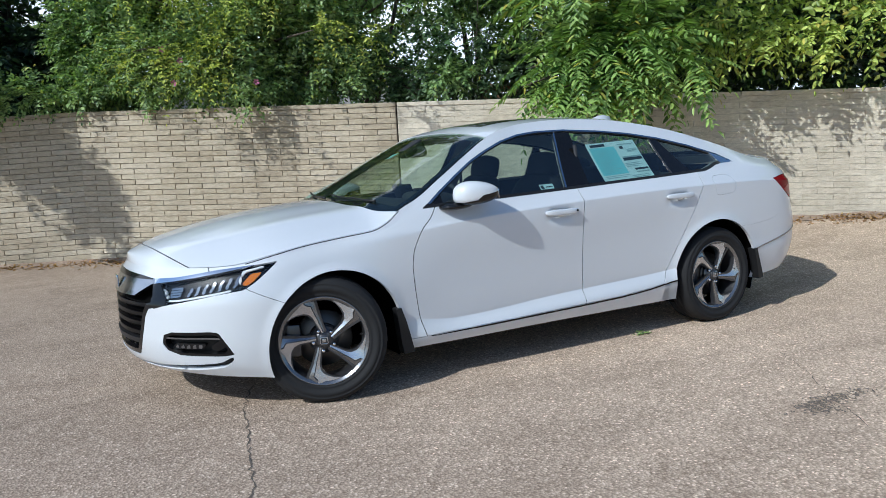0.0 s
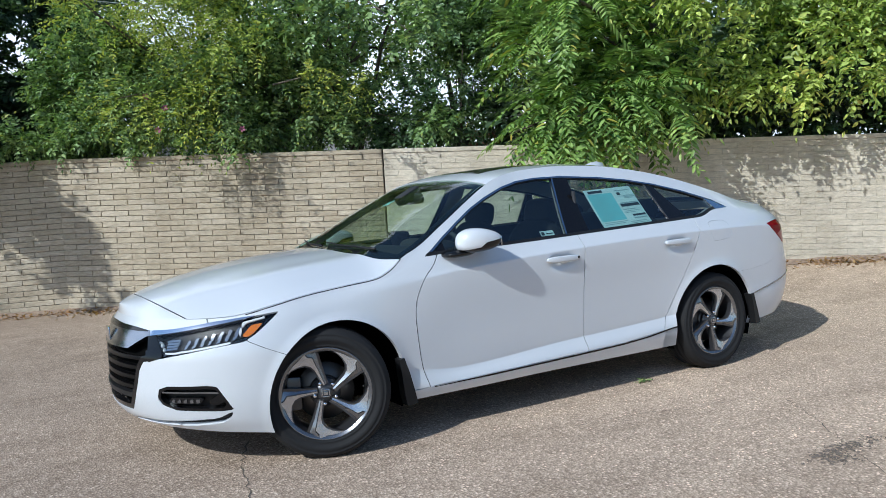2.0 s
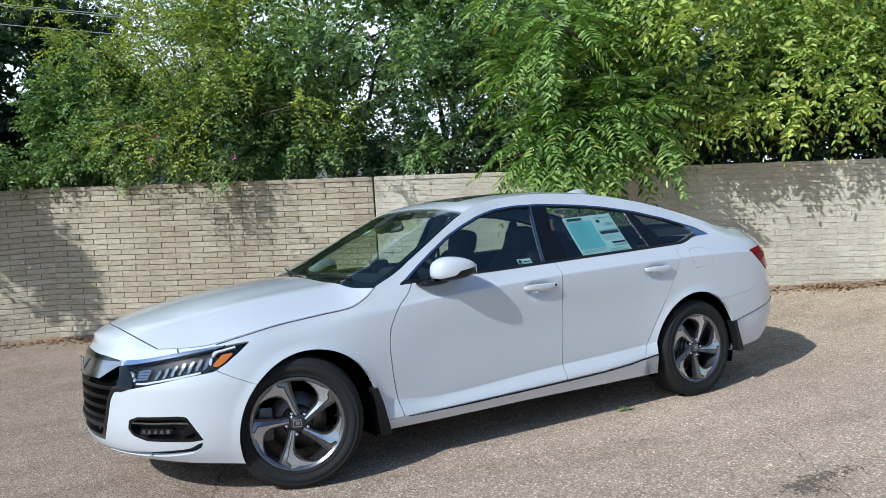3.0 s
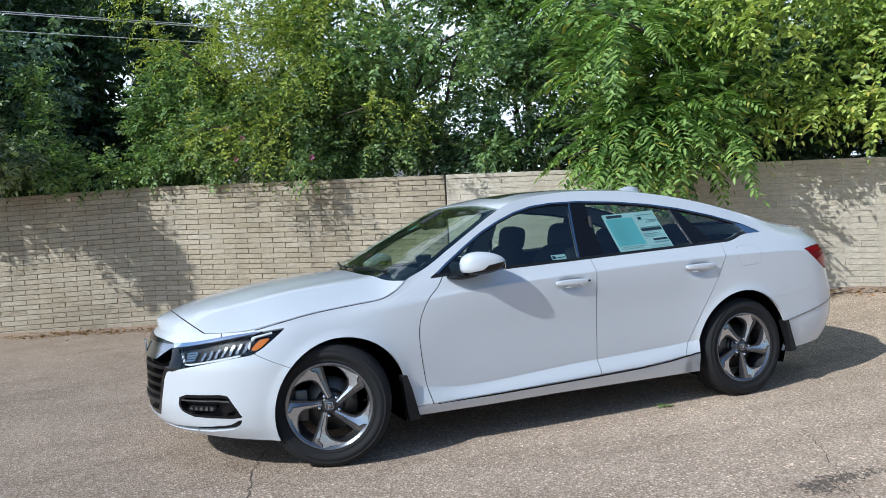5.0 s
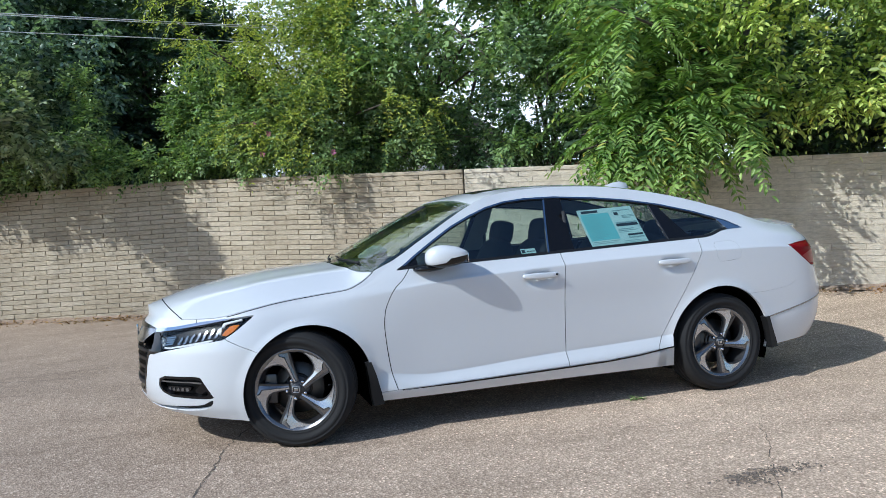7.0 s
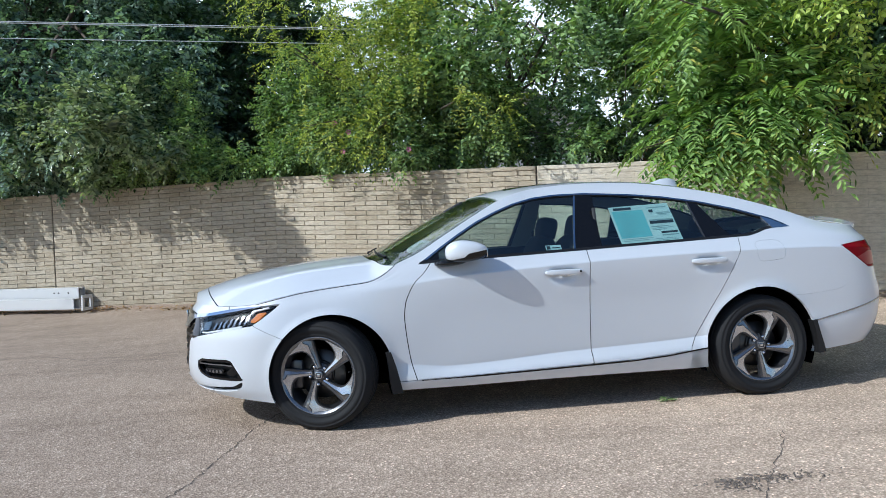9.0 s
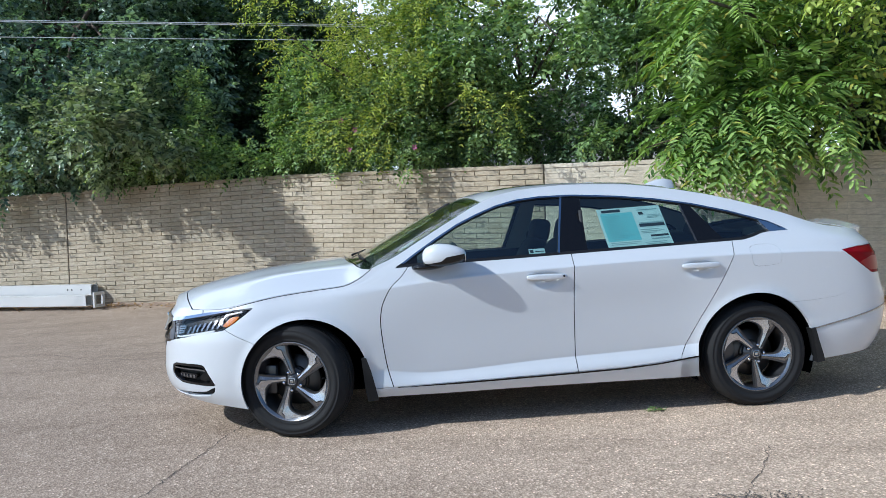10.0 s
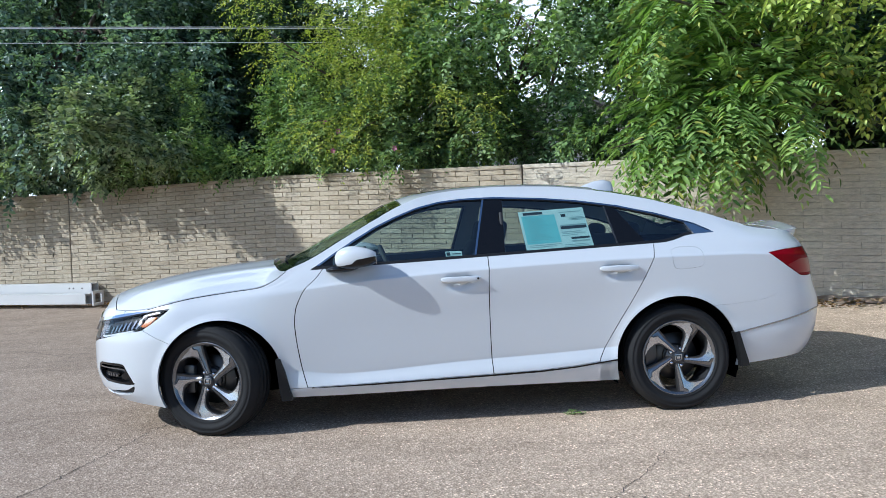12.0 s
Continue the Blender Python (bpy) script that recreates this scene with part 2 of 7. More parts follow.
def lathe(profile, axis_at=(0, 0, 0), segs=64):
    """Turns (radius, y) points about the y axis, as (verts, faces)."""
    verts, faces = [], []
    n = len(profile)
    for k in range(segs):
        w = 2 * math.pi * k / segs
        for r, y in profile:
            verts.append((axis_at[0] + r * math.cos(w), axis_at[1] + y, axis_at[2] + r * math.sin(w)))
    for k in range(segs):
        k2 = (k + 1) % segs
        for i in range(n - 1):
            faces.append((k * n + i, k * n + i + 1, k2 * n + i + 1, k2 * n + i))
    return verts, faces


def curve1(xs, ys):
    """A smooth monotone curve through points: a function of a numpy array."""
    xs, ys = np.array(xs, float), np.array(ys, float)
    h, d = np.diff(xs), np.diff(ys) / np.diff(xs)
    m = np.zeros(len(xs))
    for i in range(1, len(xs) - 1):
        if d[i - 1] * d[i] > 0:
            w1, w2 = 2 * h[i] + h[i - 1], h[i] + 2 * h[i - 1]
            m[i] = (w1 + w2) / (w1 / d[i - 1] + w2 / d[i])
    m[0], m[-1] = d[0], d[-1]

    def f(x):
        x = np.clip(np.asarray(x, float), xs[0], xs[-1])
        i = np.clip(np.searchsorted(xs, x) - 1, 0, len(h) - 1)
        t = (x - xs[i]) / h[i]
        return (ys[i] * (1 + 2 * t) * (1 - t) ** 2 + m[i] * h[i] * t * (1 - t) ** 2
                + ys[i + 1] * t * t * (3 - 2 * t) + m[i + 1] * h[i] * t * t * (t - 1))
    return f


def poly_sdf(px, pz, poly):
    """Signed distance to a closed outline in two dimensions, positive inside."""
    best, inside = np.full(len(px), 1e9), np.zeros(len(px), bool)
    for (ax, az), (bx, bz) in zip(poly, poly[1:] + poly[:1]):
        ex, ez = bx - ax, bz - az
        t = np.clip(((px - ax) * ex + (pz - az) * ez) / (ex * ex + ez * ez + 1e-12), 0, 1)
        best = np.minimum(best, np.hypot(px - ax - t * ex, pz - az - t * ez))
        cond = (az > pz) != (bz > pz)
        with np.errstate(divide="ignore", invalid="ignore"):
            cross = ax + (pz - az) * ex / (ez if ez else 1e-12)
        inside ^= cond & (px < cross)
    return np.where(inside, best, -best)


def smooth_loop(poly, n=6):
    """A rounder closed outline through the corners' midpoints (Chaikin, twice)."""
    for _ in range(2):
        out = []
        for a, b in zip(poly, poly[1:] + poly[:1]):
            out += [(0.8 * a[0] + 0.2 * b[0], 0.8 * a[1] + 0.2 * b[1]), (0.2 * a[0] + 0.8 * b[0], 0.2 * a[1] + 0.8 * b[1])]
        poly = out
    return poly


def clip_mesh(V, F, val):
    """Keeps the part of a triangle mesh where val > 0, cut along val = 0."""
    inside = val > 0
    cnt = inside[F].sum(1)
    keep = list(map(tuple, F[cnt == 3]))
    verts, cache = list(map(tuple, V)), {}

    def cut(a, b):
        key = (min(a, b), max(a, b))
        if key not in cache:
            t = val[a] / (val[a] - val[b])
            cache[key] = len(verts)
            verts.append(tuple(V[a] + t * (V[b] - V[a])))
        return cache[key]
    for tri in F[(cnt > 0) & (cnt < 3)]:
        out = []
        for a, b in ((tri[0], tri[1]), (tri[1], tri[2]), (tri[2], tri[0])):
            if inside[a]:
                out.append(a)
            if inside[a] != inside[b]:
                out.append(cut(a, b))
        for k in range(1, len(out) - 1):
            keep.append((out[0], out[k], out[k + 1]))
    if not keep:
        return np.zeros((0, 3)), np.zeros((0, 3), int)
    F2 = np.array(keep)
    used, inv = np.unique(F2, return_inverse=True)
    return np.array(verts)[used], inv.reshape(-1, 3)


def tri_normals(V, F):
    n = np.cross(V[F[:, 1]] - V[F[:, 0]], V[F[:, 2]] - V[F[:, 0]])
    N = np.zeros_like(V)
    for k in range(3):
        np.add.at(N, F[:, k], n)
    return N / np.maximum(np.linalg.norm(N, axis=1, keepdims=True), 1e-12)


def rimmed(V, F, depth):
    """The sheet with its border turned in by depth, on vertices of its own."""
    N = tri_normals(V, F)
    flange = (np.abs(arch_out(V)) < 0.004) & (np.abs(V[:, 1]) > 0.6) & (V[:, 2] < 0.75) & (depth > 0)
    N[flange] = np.stack([0 * V[flange, 0], 1.5 * np.sign(V[flange, 1]), 0 * V[flange, 0]], 1)
    count = {}
    for a, b, c in F:
        for e in ((a, b), (b, c), (c, a)):
            count[e] = count.get(e, 0) + 1
    verts, faces = list(map(tuple, V)), list(map(tuple, F))
    new_of = {}
    for (a, b) in [e for e in count if (e[1], e[0]) not in count]:
        for i in (a, b):
            if i not in new_of:
                new_of[i] = len(verts)
                verts.append(tuple(V[i]))
                verts.append(tuple(V[i] - depth * N[i]))
        faces.append((new_of[b], new_of[a], new_of[a] + 1, new_of[b] + 1))
    return verts, faces
# ---- ground and wall ----
BEND, JOINT_A, JOINT_B = Vector((-0.55, 6.13)), Vector((2.77, 3.84)), Vector((-4.06, 7.52))
DIR_R, DIR_L = (JOINT_A - BEND).normalized(), (JOINT_B - BEND).normalized()
NORM_R, NORM_L = Vector((DIR_R.y, -DIR_R.x)), Vector((-DIR_L.y, DIR_L.x))     # towards the car


def wall_gap(x, y):
    """Distance in front of the wall, and the place along it."""
    dr = (Vector((x, y)) - BEND).dot(NORM_R)
    dl = (Vector((x, y)) - BEND).dot(NORM_L)
    return min(dr, dl)


def ground_z(x, y):
    """The asphalt is level under the car and rises towards the wall."""
    d = wall_gap(x, y)
    top = 0.18 + 0.14 * min(max((x - 1.0) / 4.5, 0), 1)
    s = min(max((4.6 - d) / 4.6, 0), 1)
    s = s ** 2.6
    far = min(max((abs(x) - 12) / 30, 0), 1)
    return top * s * (1 - far) + 0.006 * noise.noise((x * 0.5, y * 0.5, 0)) * min(1, s * 3)


def build_ground():
    xs = [-400, -120, -50, -25] + [-14 + 0.5 * i for i in range(61)] + [22, 30, 60, 150, 400]
    ys = [-400, -120, -50, -25, -14, -10] + [-8 + 0.5 * i for i in range(41)] + [16, 22, 40, 90, 200, 400]
    verts = [(x, y, ground_z(x, y)) for y in ys for x in xs]
    n = len(xs)
    faces = [(j * n + i, j * n + i + 1, (j + 1) * n + i + 1, (j + 1) * n + i) for j in range(len(ys) - 1) for i in range(n - 1)]
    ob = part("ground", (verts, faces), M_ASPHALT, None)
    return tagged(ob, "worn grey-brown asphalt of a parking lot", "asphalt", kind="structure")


def build_backdrop():
    """Hazy bright sky far behind the trees."""
    n, rad = 48, 420.0
    verts, faces = [], []
    for i in range(n + 1):
        a = math.pi * (0.02 + 0.80 * i / n)
        verts += [(rad * math.cos(a), rad * math.sin(a), -5), (rad * math.cos(a), rad * math.sin(a), 330)]
    faces = [(2 * i, 2 * i + 2, 2 * i + 3, 2 * i + 1) for i in range(n)]
    m = bpy.data.materials.new("hazy_sky")
    m.use_nodes = True
    nt = m.node_tree
    nt.nodes.remove(nt.nodes["Principled BSDF"])
    em = nt.nodes.new("ShaderNodeEmission")
    cloud = ramp(m, noise_tex(m, 0.009, 5, 0.55, "World", (1, 1, 2.2)), [(0.35, (0.60, 0.63, 0.74)), (0.62, (0.80, 0.80, 0.86))])
    link(m, cloud, em.inputs[0])
    em.inputs[1].default_value = 1.35
    link(m, em.outputs[0], nt.nodes["Material Output"].inputs[0])
    return tagged(part("backdrop", (verts, faces), m, None), "pale hazy summer sky with thin white cloud", "sky", kind="structure")


GROUND = build_ground()
BACKDROP = build_backdrop()
BLOCK_L, BLOCK_H, WALL_T = 0.345, 0.0667, 0.2


def wall_top(s, side):
    return 2.06 - (0.032 * s if side > 0 else 0.018 * s)


def build_wall(name, label, side, start, end, joint):
    """A straight run of wall from start to end metres past the bend."""
    d = DIR_R if side > 0 else DIR_L
    nrm = NORM_R if side > 0 else NORM_L
    root = thing(name, label, "wall", kind="structure")
    verts, faces = [], []
    for s in (start, end):
        for off in (-0.012, -WALL_T):
            p = BEND + d * s + nrm * off
            verts += [(p.x, p.y, -0.3), (p.x, p.y, wall_top(s, side) - 0.012)]
    faces = [(0, 4, 5, 1), (2, 3, 7, 6), (1, 5, 7, 3), (0, 1, 3, 2), (4, 6, 7, 5)]
    part("mortar_core", (verts, faces), joint, root, smooth=False)
    return root, d, nrm


def block_mesh(length, height, seed, c=0.005):
    """One rough-faced block; x along the wall, -y the face, origin at its lower front corner."""
    rnd = random.Random(seed)
    dep = 0.028
    j = lambda a: rnd.uniform(-a, a)
    v = [(0, dep, 0), (length, dep, 0), (length, dep, height), (0, dep, height)]
    v += [(0, c + j(.001), 0), (length, c + j(.001), 0), (length, c + j(.001), height), (0, c + j(.001), height)]
    xm = length * rnd.uniform(0.35, 0.65)
    v += [(c, j(.002), c), (xm, j(.003), c), (length - c, j(.002), c), (length - c, j(.002), height - c), (xm, j(.003), height - c), (c, j(.002), height - c)]
    f = [(0, 1, 5, 4), (1, 2, 6, 5), (2, 3, 7, 6), (3, 0, 4, 7),
         (4, 5, 10, 9, 8), (5, 6, 11, 10), (6, 7, 13, 12, 11), (7, 4, 8, 13), (8, 9, 12, 13), (9, 10, 11, 12)]
    return v, f


BLOCK_MESHES = {}


def lay_blocks(root, d, nrm, side, start, end, picked, brick, head):
    """Running bond; those in the picked stretch are parts of their own, the rest one mesh."""
    ang = math.atan2(d.y, d.x) if side > 0 else math.atan2(-d.y, -d.x)
    rnd = random.Random(5 + side)
    rest, count = [], 0
    gap, edge = (0.0058, 0.0042) if head > 0.004 else (0.003, 0.0018)
    rows = int(2.1 / BLOCK_H) + 1
    for r in range(rows):
        s = start - (BLOCK_L / 2 if r % 2 else 0)
        while s < end:
            a, b = max(s, start), min(s + BLOCK_L, end)
            s += BLOCK_L
            if b - a < 0.05:
                continue
            z1 = wall_top(a if side > 0 else b, side) - 0.055 - r * BLOCK_H
            z0 = z1 - BLOCK_H + gap
            p = BEND + d * (a if side > 0 else b) + nrm * rnd.uniform(-0.0015, 0.0015)
            g = ground_z(p.x, p.y)
            if z1 < g - 0.02:
                continue
            seed = rnd.randrange(6)
            key = (round(b - a - head, 3), seed, brick.name)
            m = Matrix.Translation((p.x, p.y, z0)) @ Matrix.Rotation(ang, 4, "Z") @ Matrix.Rotation(0.032 if side > 0 else -0.018, 4, "Y")
            if picked[0] <= a <= picked[1] and count < 300:
                if key not in BLOCK_MESHES:
                    BLOCK_MESHES[key] = data_mesh("brick", *block_mesh(key[0], BLOCK_H - gap, seed, edge), brick, False)
                ob = new("brick", BLOCK_MESHES[key])
                adopt(ob, root)
                ob.matrix_basis = m
                count += 1
            else:
                v, f = block_mesh(key[0], BLOCK_H - gap, seed, edge)
                rest.append(([m @ Vector(q) for q in v], f))
    ob = part("bricks", merge(*rest), brick, root, "rows of painted rough-faced bricks", smooth=False)
    ob["kind"] = "stuff"


def coping(root, d, nrm, side, start, end, brick):
    """The thin top course, in lengths of about two metres."""
    ang = math.atan2(d.y, d.x)
    n = max(1, round((end - start) / 2.0))
    for i in range(n):
        a, b = start + (end - start) * i / n + 0.003, start + (end - start) * (i + 1) / n - 0.003
        p = BEND + d * (a + b) / 2 + nrm * (-WALL_T / 2 + 0.006)
        z = wall_top((a + b) / 2, side)
        bm = box_bm((b - a, WALL_T + 0.012, 0.05), (0, 0, 0), 0.006)
        slope = math.atan2(wall_top(b, side) - wall_top(a, side), b - a)
        bmesh.ops.transform(bm, matrix=Matrix.Translation((p.x, p.y, z - 0.027)) @ Matrix.Rotation(ang, 4, "Z") @ Matrix.Rotation(-slope, 4, "Y"), verts=bm.verts)
        part("coping", bm, brick, root)


SA, SB = (JOINT_A - BEND).length, (JOINT_B - BEND).length
WALLS = []
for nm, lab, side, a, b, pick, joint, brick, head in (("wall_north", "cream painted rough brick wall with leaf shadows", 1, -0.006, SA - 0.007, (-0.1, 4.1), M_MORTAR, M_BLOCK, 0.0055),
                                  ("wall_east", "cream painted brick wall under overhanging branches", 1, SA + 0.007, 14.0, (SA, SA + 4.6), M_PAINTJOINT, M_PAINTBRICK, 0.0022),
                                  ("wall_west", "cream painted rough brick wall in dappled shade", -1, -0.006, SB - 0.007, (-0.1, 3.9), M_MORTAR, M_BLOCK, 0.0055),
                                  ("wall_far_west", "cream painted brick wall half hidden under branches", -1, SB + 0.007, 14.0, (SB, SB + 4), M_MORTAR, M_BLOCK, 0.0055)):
    root, d, nrm = build_wall(nm, lab, side, a, b, joint)
    coping(root, d, nrm, side, a, b, brick)
    WALLS.append((root, d, nrm, side, a, b, pick, brick, head))
# ---- the car: x runs from the front axle to the rear, left side at negative y ----
CAR = thing("car", "new pearl white four-door sedan with front wheels turned, parked on asphalt", "car")

XSF, XSR, NF, NR = -0.12, 3.18, 2.1, 4.2
nose_x = curve1([0.15, 0.20, 0.27, 0.40, 0.55, 0.63, 0.70, 0.76], [-0.74, -0.80, -0.862, -0.888, -0.888, -0.860, -0.832, -0.792])
tail_x = curve1([0.22, 0.35, 0.5, 0.62, 0.75, 0.95, 1.05, 1.12], [3.72, 3.86, 3.91, 3.925, 3.888, 3.845, 3.805, 3.80])
LX = [-0.92, -0.46, -0.12, 0.2, 0.46, 0.8, 1.5, 2.3, 2.83, 3.2, 3.5, 3.92]
LEVEL_Z = [
    [0.225, 0.185, 0.16, 0.19, 0.20, 0.20, 0.205, 0.205, 0.22, 0.255, 0.28, 0.31],
    [0.25, 0.25, 0.25, 0.26, 0.26, 0.262, 0.282, 0.32, 0.34, 0.36, 0.38, 0.40],
    [0.40, 0.40, 0.40, 0.40, 0.37, 0.33, 0.366, 0.402, 0.45, 0.47, 0.50, 0.52],
    [0.55, 0.56, 0.58, 0.60, 0.60, 0.60, 0.62, 0.66, 0.70, 0.70, 0.70, 0.70],
    [0.64, 0.65, 0.69, 0.765, 0.818, 0.862, 0.908, 0.938, 0.946, 0.946, 0.935, 0.915],
    [0.70, 0.70, 0.745, 0.815, 0.90, 0.955, 0.985, 1.018, 1.035, 1.045, 1.03, 0.98],
]
LEVEL_Y = [
    [0.84, 0.85, 0.86, 0.87, 0.875, 0.875, 0.875, 0.875, 0.87, 0.865, 0.86, 0.85],
    [0.88, 0.88, 0.885, 0.90, 0.908, 0.91, 0.912, 0.912, 0.90, 0.895, 0.885, 0.875],
    [0.91, 0.91, 0.91, 0.908, 0.896, 0.880, 0.875, 0.883, 0.915, 0.91, 0.90, 0.89],
    [0.92, 0.92, 0.918, 0.920, 0.912, 0.904, 0.903, 0.908, 0.93, 0.92, 0.905, 0.89],
    [0.91, 0.91, 0.895, 0.903, 0.912, 0.925, 0.933, 0.933, 0.93, 0.918, 0.905, 0.895],
    [0.89, 0.89, 0.88, 0.885, 0.885, 0.876, 0.870, 0.866, 0.855, 0.838, 0.84, 0.86],
]
ZT_X = [-0.92, -0.6, -0.46, -0.40, -0.27, -0.05, 0.16, 0.31, 0.40, 0.47, 0.6, 0.8, 1.0, 1.15, 1.3, 1.5, 1.8, 2.1, 2.4, 2.7, 3.0, 3.25, 3.4, 3.5, 3.7, 3.92]
ZT_Z = [0.745, 0.745, 0.750, 0.759, 0.785, 0.823, 0.848, 0.866, 0.905, 0.955, 1.012, 1.126, 1.240, 1.320, 1.377, 1.410, 1.427, 1.420, 1.387, 1.332, 1.250, 1.170, 1.125, 1.105, 1.085, 1.06]
YT_X = [-0.92, -0.12, 0.16, 0.31, 0.47, 0.8, 1.15, 1.5, 2.1, 2.6, 3.0, 3.25, 3.45, 3.92]
YT_Y = [0.87, 0.85, 0.860, 0.868, 0.850, 0.772, 0.668, 0.600, 0.580, 0.605, 0.655, 0.695, 0.72, 0.75]
ZC_X = [-0.92, -0.86, -0.80, -0.69, -0.57, -0.4, -0.24, 0.0, 0.27, 0.38, 0.5, 0.9, 1.2, 1.4, 1.6, 1.85, 2.1, 2.35, 2.6, 2.85, 3.1, 3.3, 3.45, 3.55, 3.7, 3.92]
ZC_Z = [0.745, 0.772, 0.80, 0.842, 0.880, 0.920, 0.950, 0.982, 1.005, 1.012, 1.07, 1.278, 1.406, 1.441, 1.458, 1.465, 1.460, 1.442, 1.408, 1.354, 1.280, 1.208, 1.155, 1.135, 1.125, 1.10]
level_z, level_y = [curve1(LX, z) for z in LEVEL_Z], [curve1(LX, y) for y in LEVEL_Y]
z_top, y_top, z_mid = curve1(ZT_X, ZT_Z), curve1(YT_X, YT_Y), curve1(ZC_X, ZC_Z)


def side_y(x, z):
    """Half the width of the body at one station x, for heights z."""
    zs = [float(f(x)) for f in level_z] + [float(z_top(x))]
    ys = [float(f(x)) for f in level_y] + [float(y_top(x))]
    for i in range(1, len(zs)):
        zs[i] = max(zs[i], zs[i - 1] + 0.004)
    k = min(max((x - 0.25) / 0.7, 0), 1)          # crisp shoulder and lower crease on the doors
    k2 = k * min(max((3.05 - x) / 0.4, 0), 1)
    if k > 0:
        drop = min(0.022, 0.35 * (zs[5] - zs[4]))
        zs[5:5], ys[5:5] = [zs[4] + 0.2 * drop, zs[4] + drop], [ys[4] - 0.0012 * k, ys[4] - 0.75 * drop * k]
        zs[2:3], ys[2:3] = [zs[2] - 0.012, zs[2], zs[2] + 0.014], [ys[2] + 0.005 * k2, ys[2], ys[2] + 0.0022 * k2]
        for i in range(1, len(zs)):
            zs[i] = max(zs[i], zs[i - 1] + 0.002)
    return curve1(zs, ys)(z)


ARCH_F, ARCH_R = (0.068, 0.315, 0.366, 0.368), (2.835, 0.325, 0.387, 0.385)
HANDLES = ((1.505, 0.866), (2.472, 0.894))


def eased(n, a=0.85):
    """Even steps from 0 to 1, drawn together at both ends."""
    t = np.linspace(0, 1, n)
    return t - a * np.sin(2 * math.pi * t) / (2 * math.pi)


def body_side():
    us = np.concatenate([np.linspace(0, 1, 71)[:-1], 1 + np.linspace(0, 1, 171), 2 + np.linspace(0, 1, 61)[1:]])
    cols = []
    for u in us:
        if u < 1:
            a = u * math.pi / 2
            c, fr = math.cos(a) ** (2 / NF), math.sin(a) ** (2 / NF)
            xr = XSF - (XSF + 0.905) * c
        elif u <= 2:
            c, fr, xr = 0, 1.0, XSF + (XSR - XSF) * (u - 1)
        else:
            a = (3 - u) * math.pi / 2
            c, fr = math.cos(a) ** (2 / NR), math.sin(a) ** (2 / NR)
            xr = XSR + (3.935 - XSR) * c
        z0, za, zb, z1 = (float(f(xr)) for f in (level_z[0], level_z[2], level_z[4], z_top))
        z = np.concatenate([z0 + (za - z0) * eased(17)[:-1], za + (zb - za) * eased(37)[:-1], zb + (z1 - zb) * eased(43)])
        nz = len(z)
        if u < 1:
            x = XSF - (XSF - nose_x(z)) * c
        elif u <= 2:
            x = np.full(nz, xr)
        else:
            x = XSR + (tail_x(z) - XSR) * c
        ys = side_y(xr, z)
        soft = min(max((0.72 - xr) / 0.3, 0), 1) * min(max((xr + 0.3) / 0.2, 0), 1)
        if soft > 0:                                  # one even sweep over the front fender
            steps = np.linspace(-0.24, 0.24, 9)
            w = np.exp(-(steps / 0.14) ** 2)
            ys = (1 - soft) * ys + soft * sum(k * side_y(xr + d, z) for d, k in zip(steps, w)) / w.sum()
        y = fr * ys
        for cx, cz in HANDLES:
            y = y - 0.027 * np.exp(-((x - cx) / 0.085) ** 4 - ((z - cz + 0.012) / 0.033) ** 2)
        for cx, cz, rx, rz in (ARCH_F, ARCH_R):
            d = (np.hypot((x - cx) / rx, (z - cz) / rz) - 1) * 0.37
            y = y + 0.010 * np.clip(1 - d / 0.045, 0, 1) ** 1.5 * (u >= 0.7)
        cols.append(np.stack([x, -y, z], 1))
    return np.array(cols)


def grid_tris(nu, nv):
    i, j = np.meshgrid(np.arange(nu - 1), np.arange(nv - 1), indexing="ij")
    a = (i * nv + j).ravel()
    b, c, d = a + nv, a + nv + 1, a + 1
    return np.concatenate([np.stack([a, b, c], 1), np.stack([a, c, d], 1)])


SIDE = body_side()
SIDE_V, SIDE_F = SIDE.reshape(-1, 3), grid_tris(*SIDE.shape[:2])


SIDE_N = tri_normals(SIDE_V, SIDE_F)


def skin(d):
    """The side surface moved outwards by d."""
    return SIDE_V + d * SIDE_N


def body_top(nv=73, p=2.5):
    rows = []
    v = np.linspace(-1, 1, nv)
    for col in SIDE:
        x, y, z = col[-1]
        rise = max(float(z_mid(x)) - z, 0)
        zz = z + rise * (1 - np.abs(v) ** p)
        if x < 0.6:
            zz = zz + 0.010 * np.exp(-((np.abs(v) - 0.66) / 0.10) ** 2) * min(1, max(0, (x + 0.65) / 0.5)) * min(1, max(0, (0.6 - x) / 0.2))
        rows.append(np.stack([np.full(nv, x), -y * v, zz], 1))
    return np.array(rows)


TOP = body_top()
TOP_V, TOP_F = TOP.reshape(-1, 3), grid_tris(*TOP.shape[:2])


def q_of(V):
    return V[:, 0] + 0.5 * np.abs(V[:, 1])


GAP = 0.0028


def arch_out(V, grow=0.0):
    out = []
    for cx, cz, rx, rz in (ARCH_F, ARCH_R):
        d = np.hypot((V[:, 0] - cx) / (rx + grow), (V[:, 2] - cz) / (rz + grow))
        out.append((d - 1) * 0.36)
    return np.minimum(*out)


def outside(V, poly, axis="x"):
    return -poly_sdf(q_of(V) if axis == "q" else V[:, 0], V[:, 2], poly)


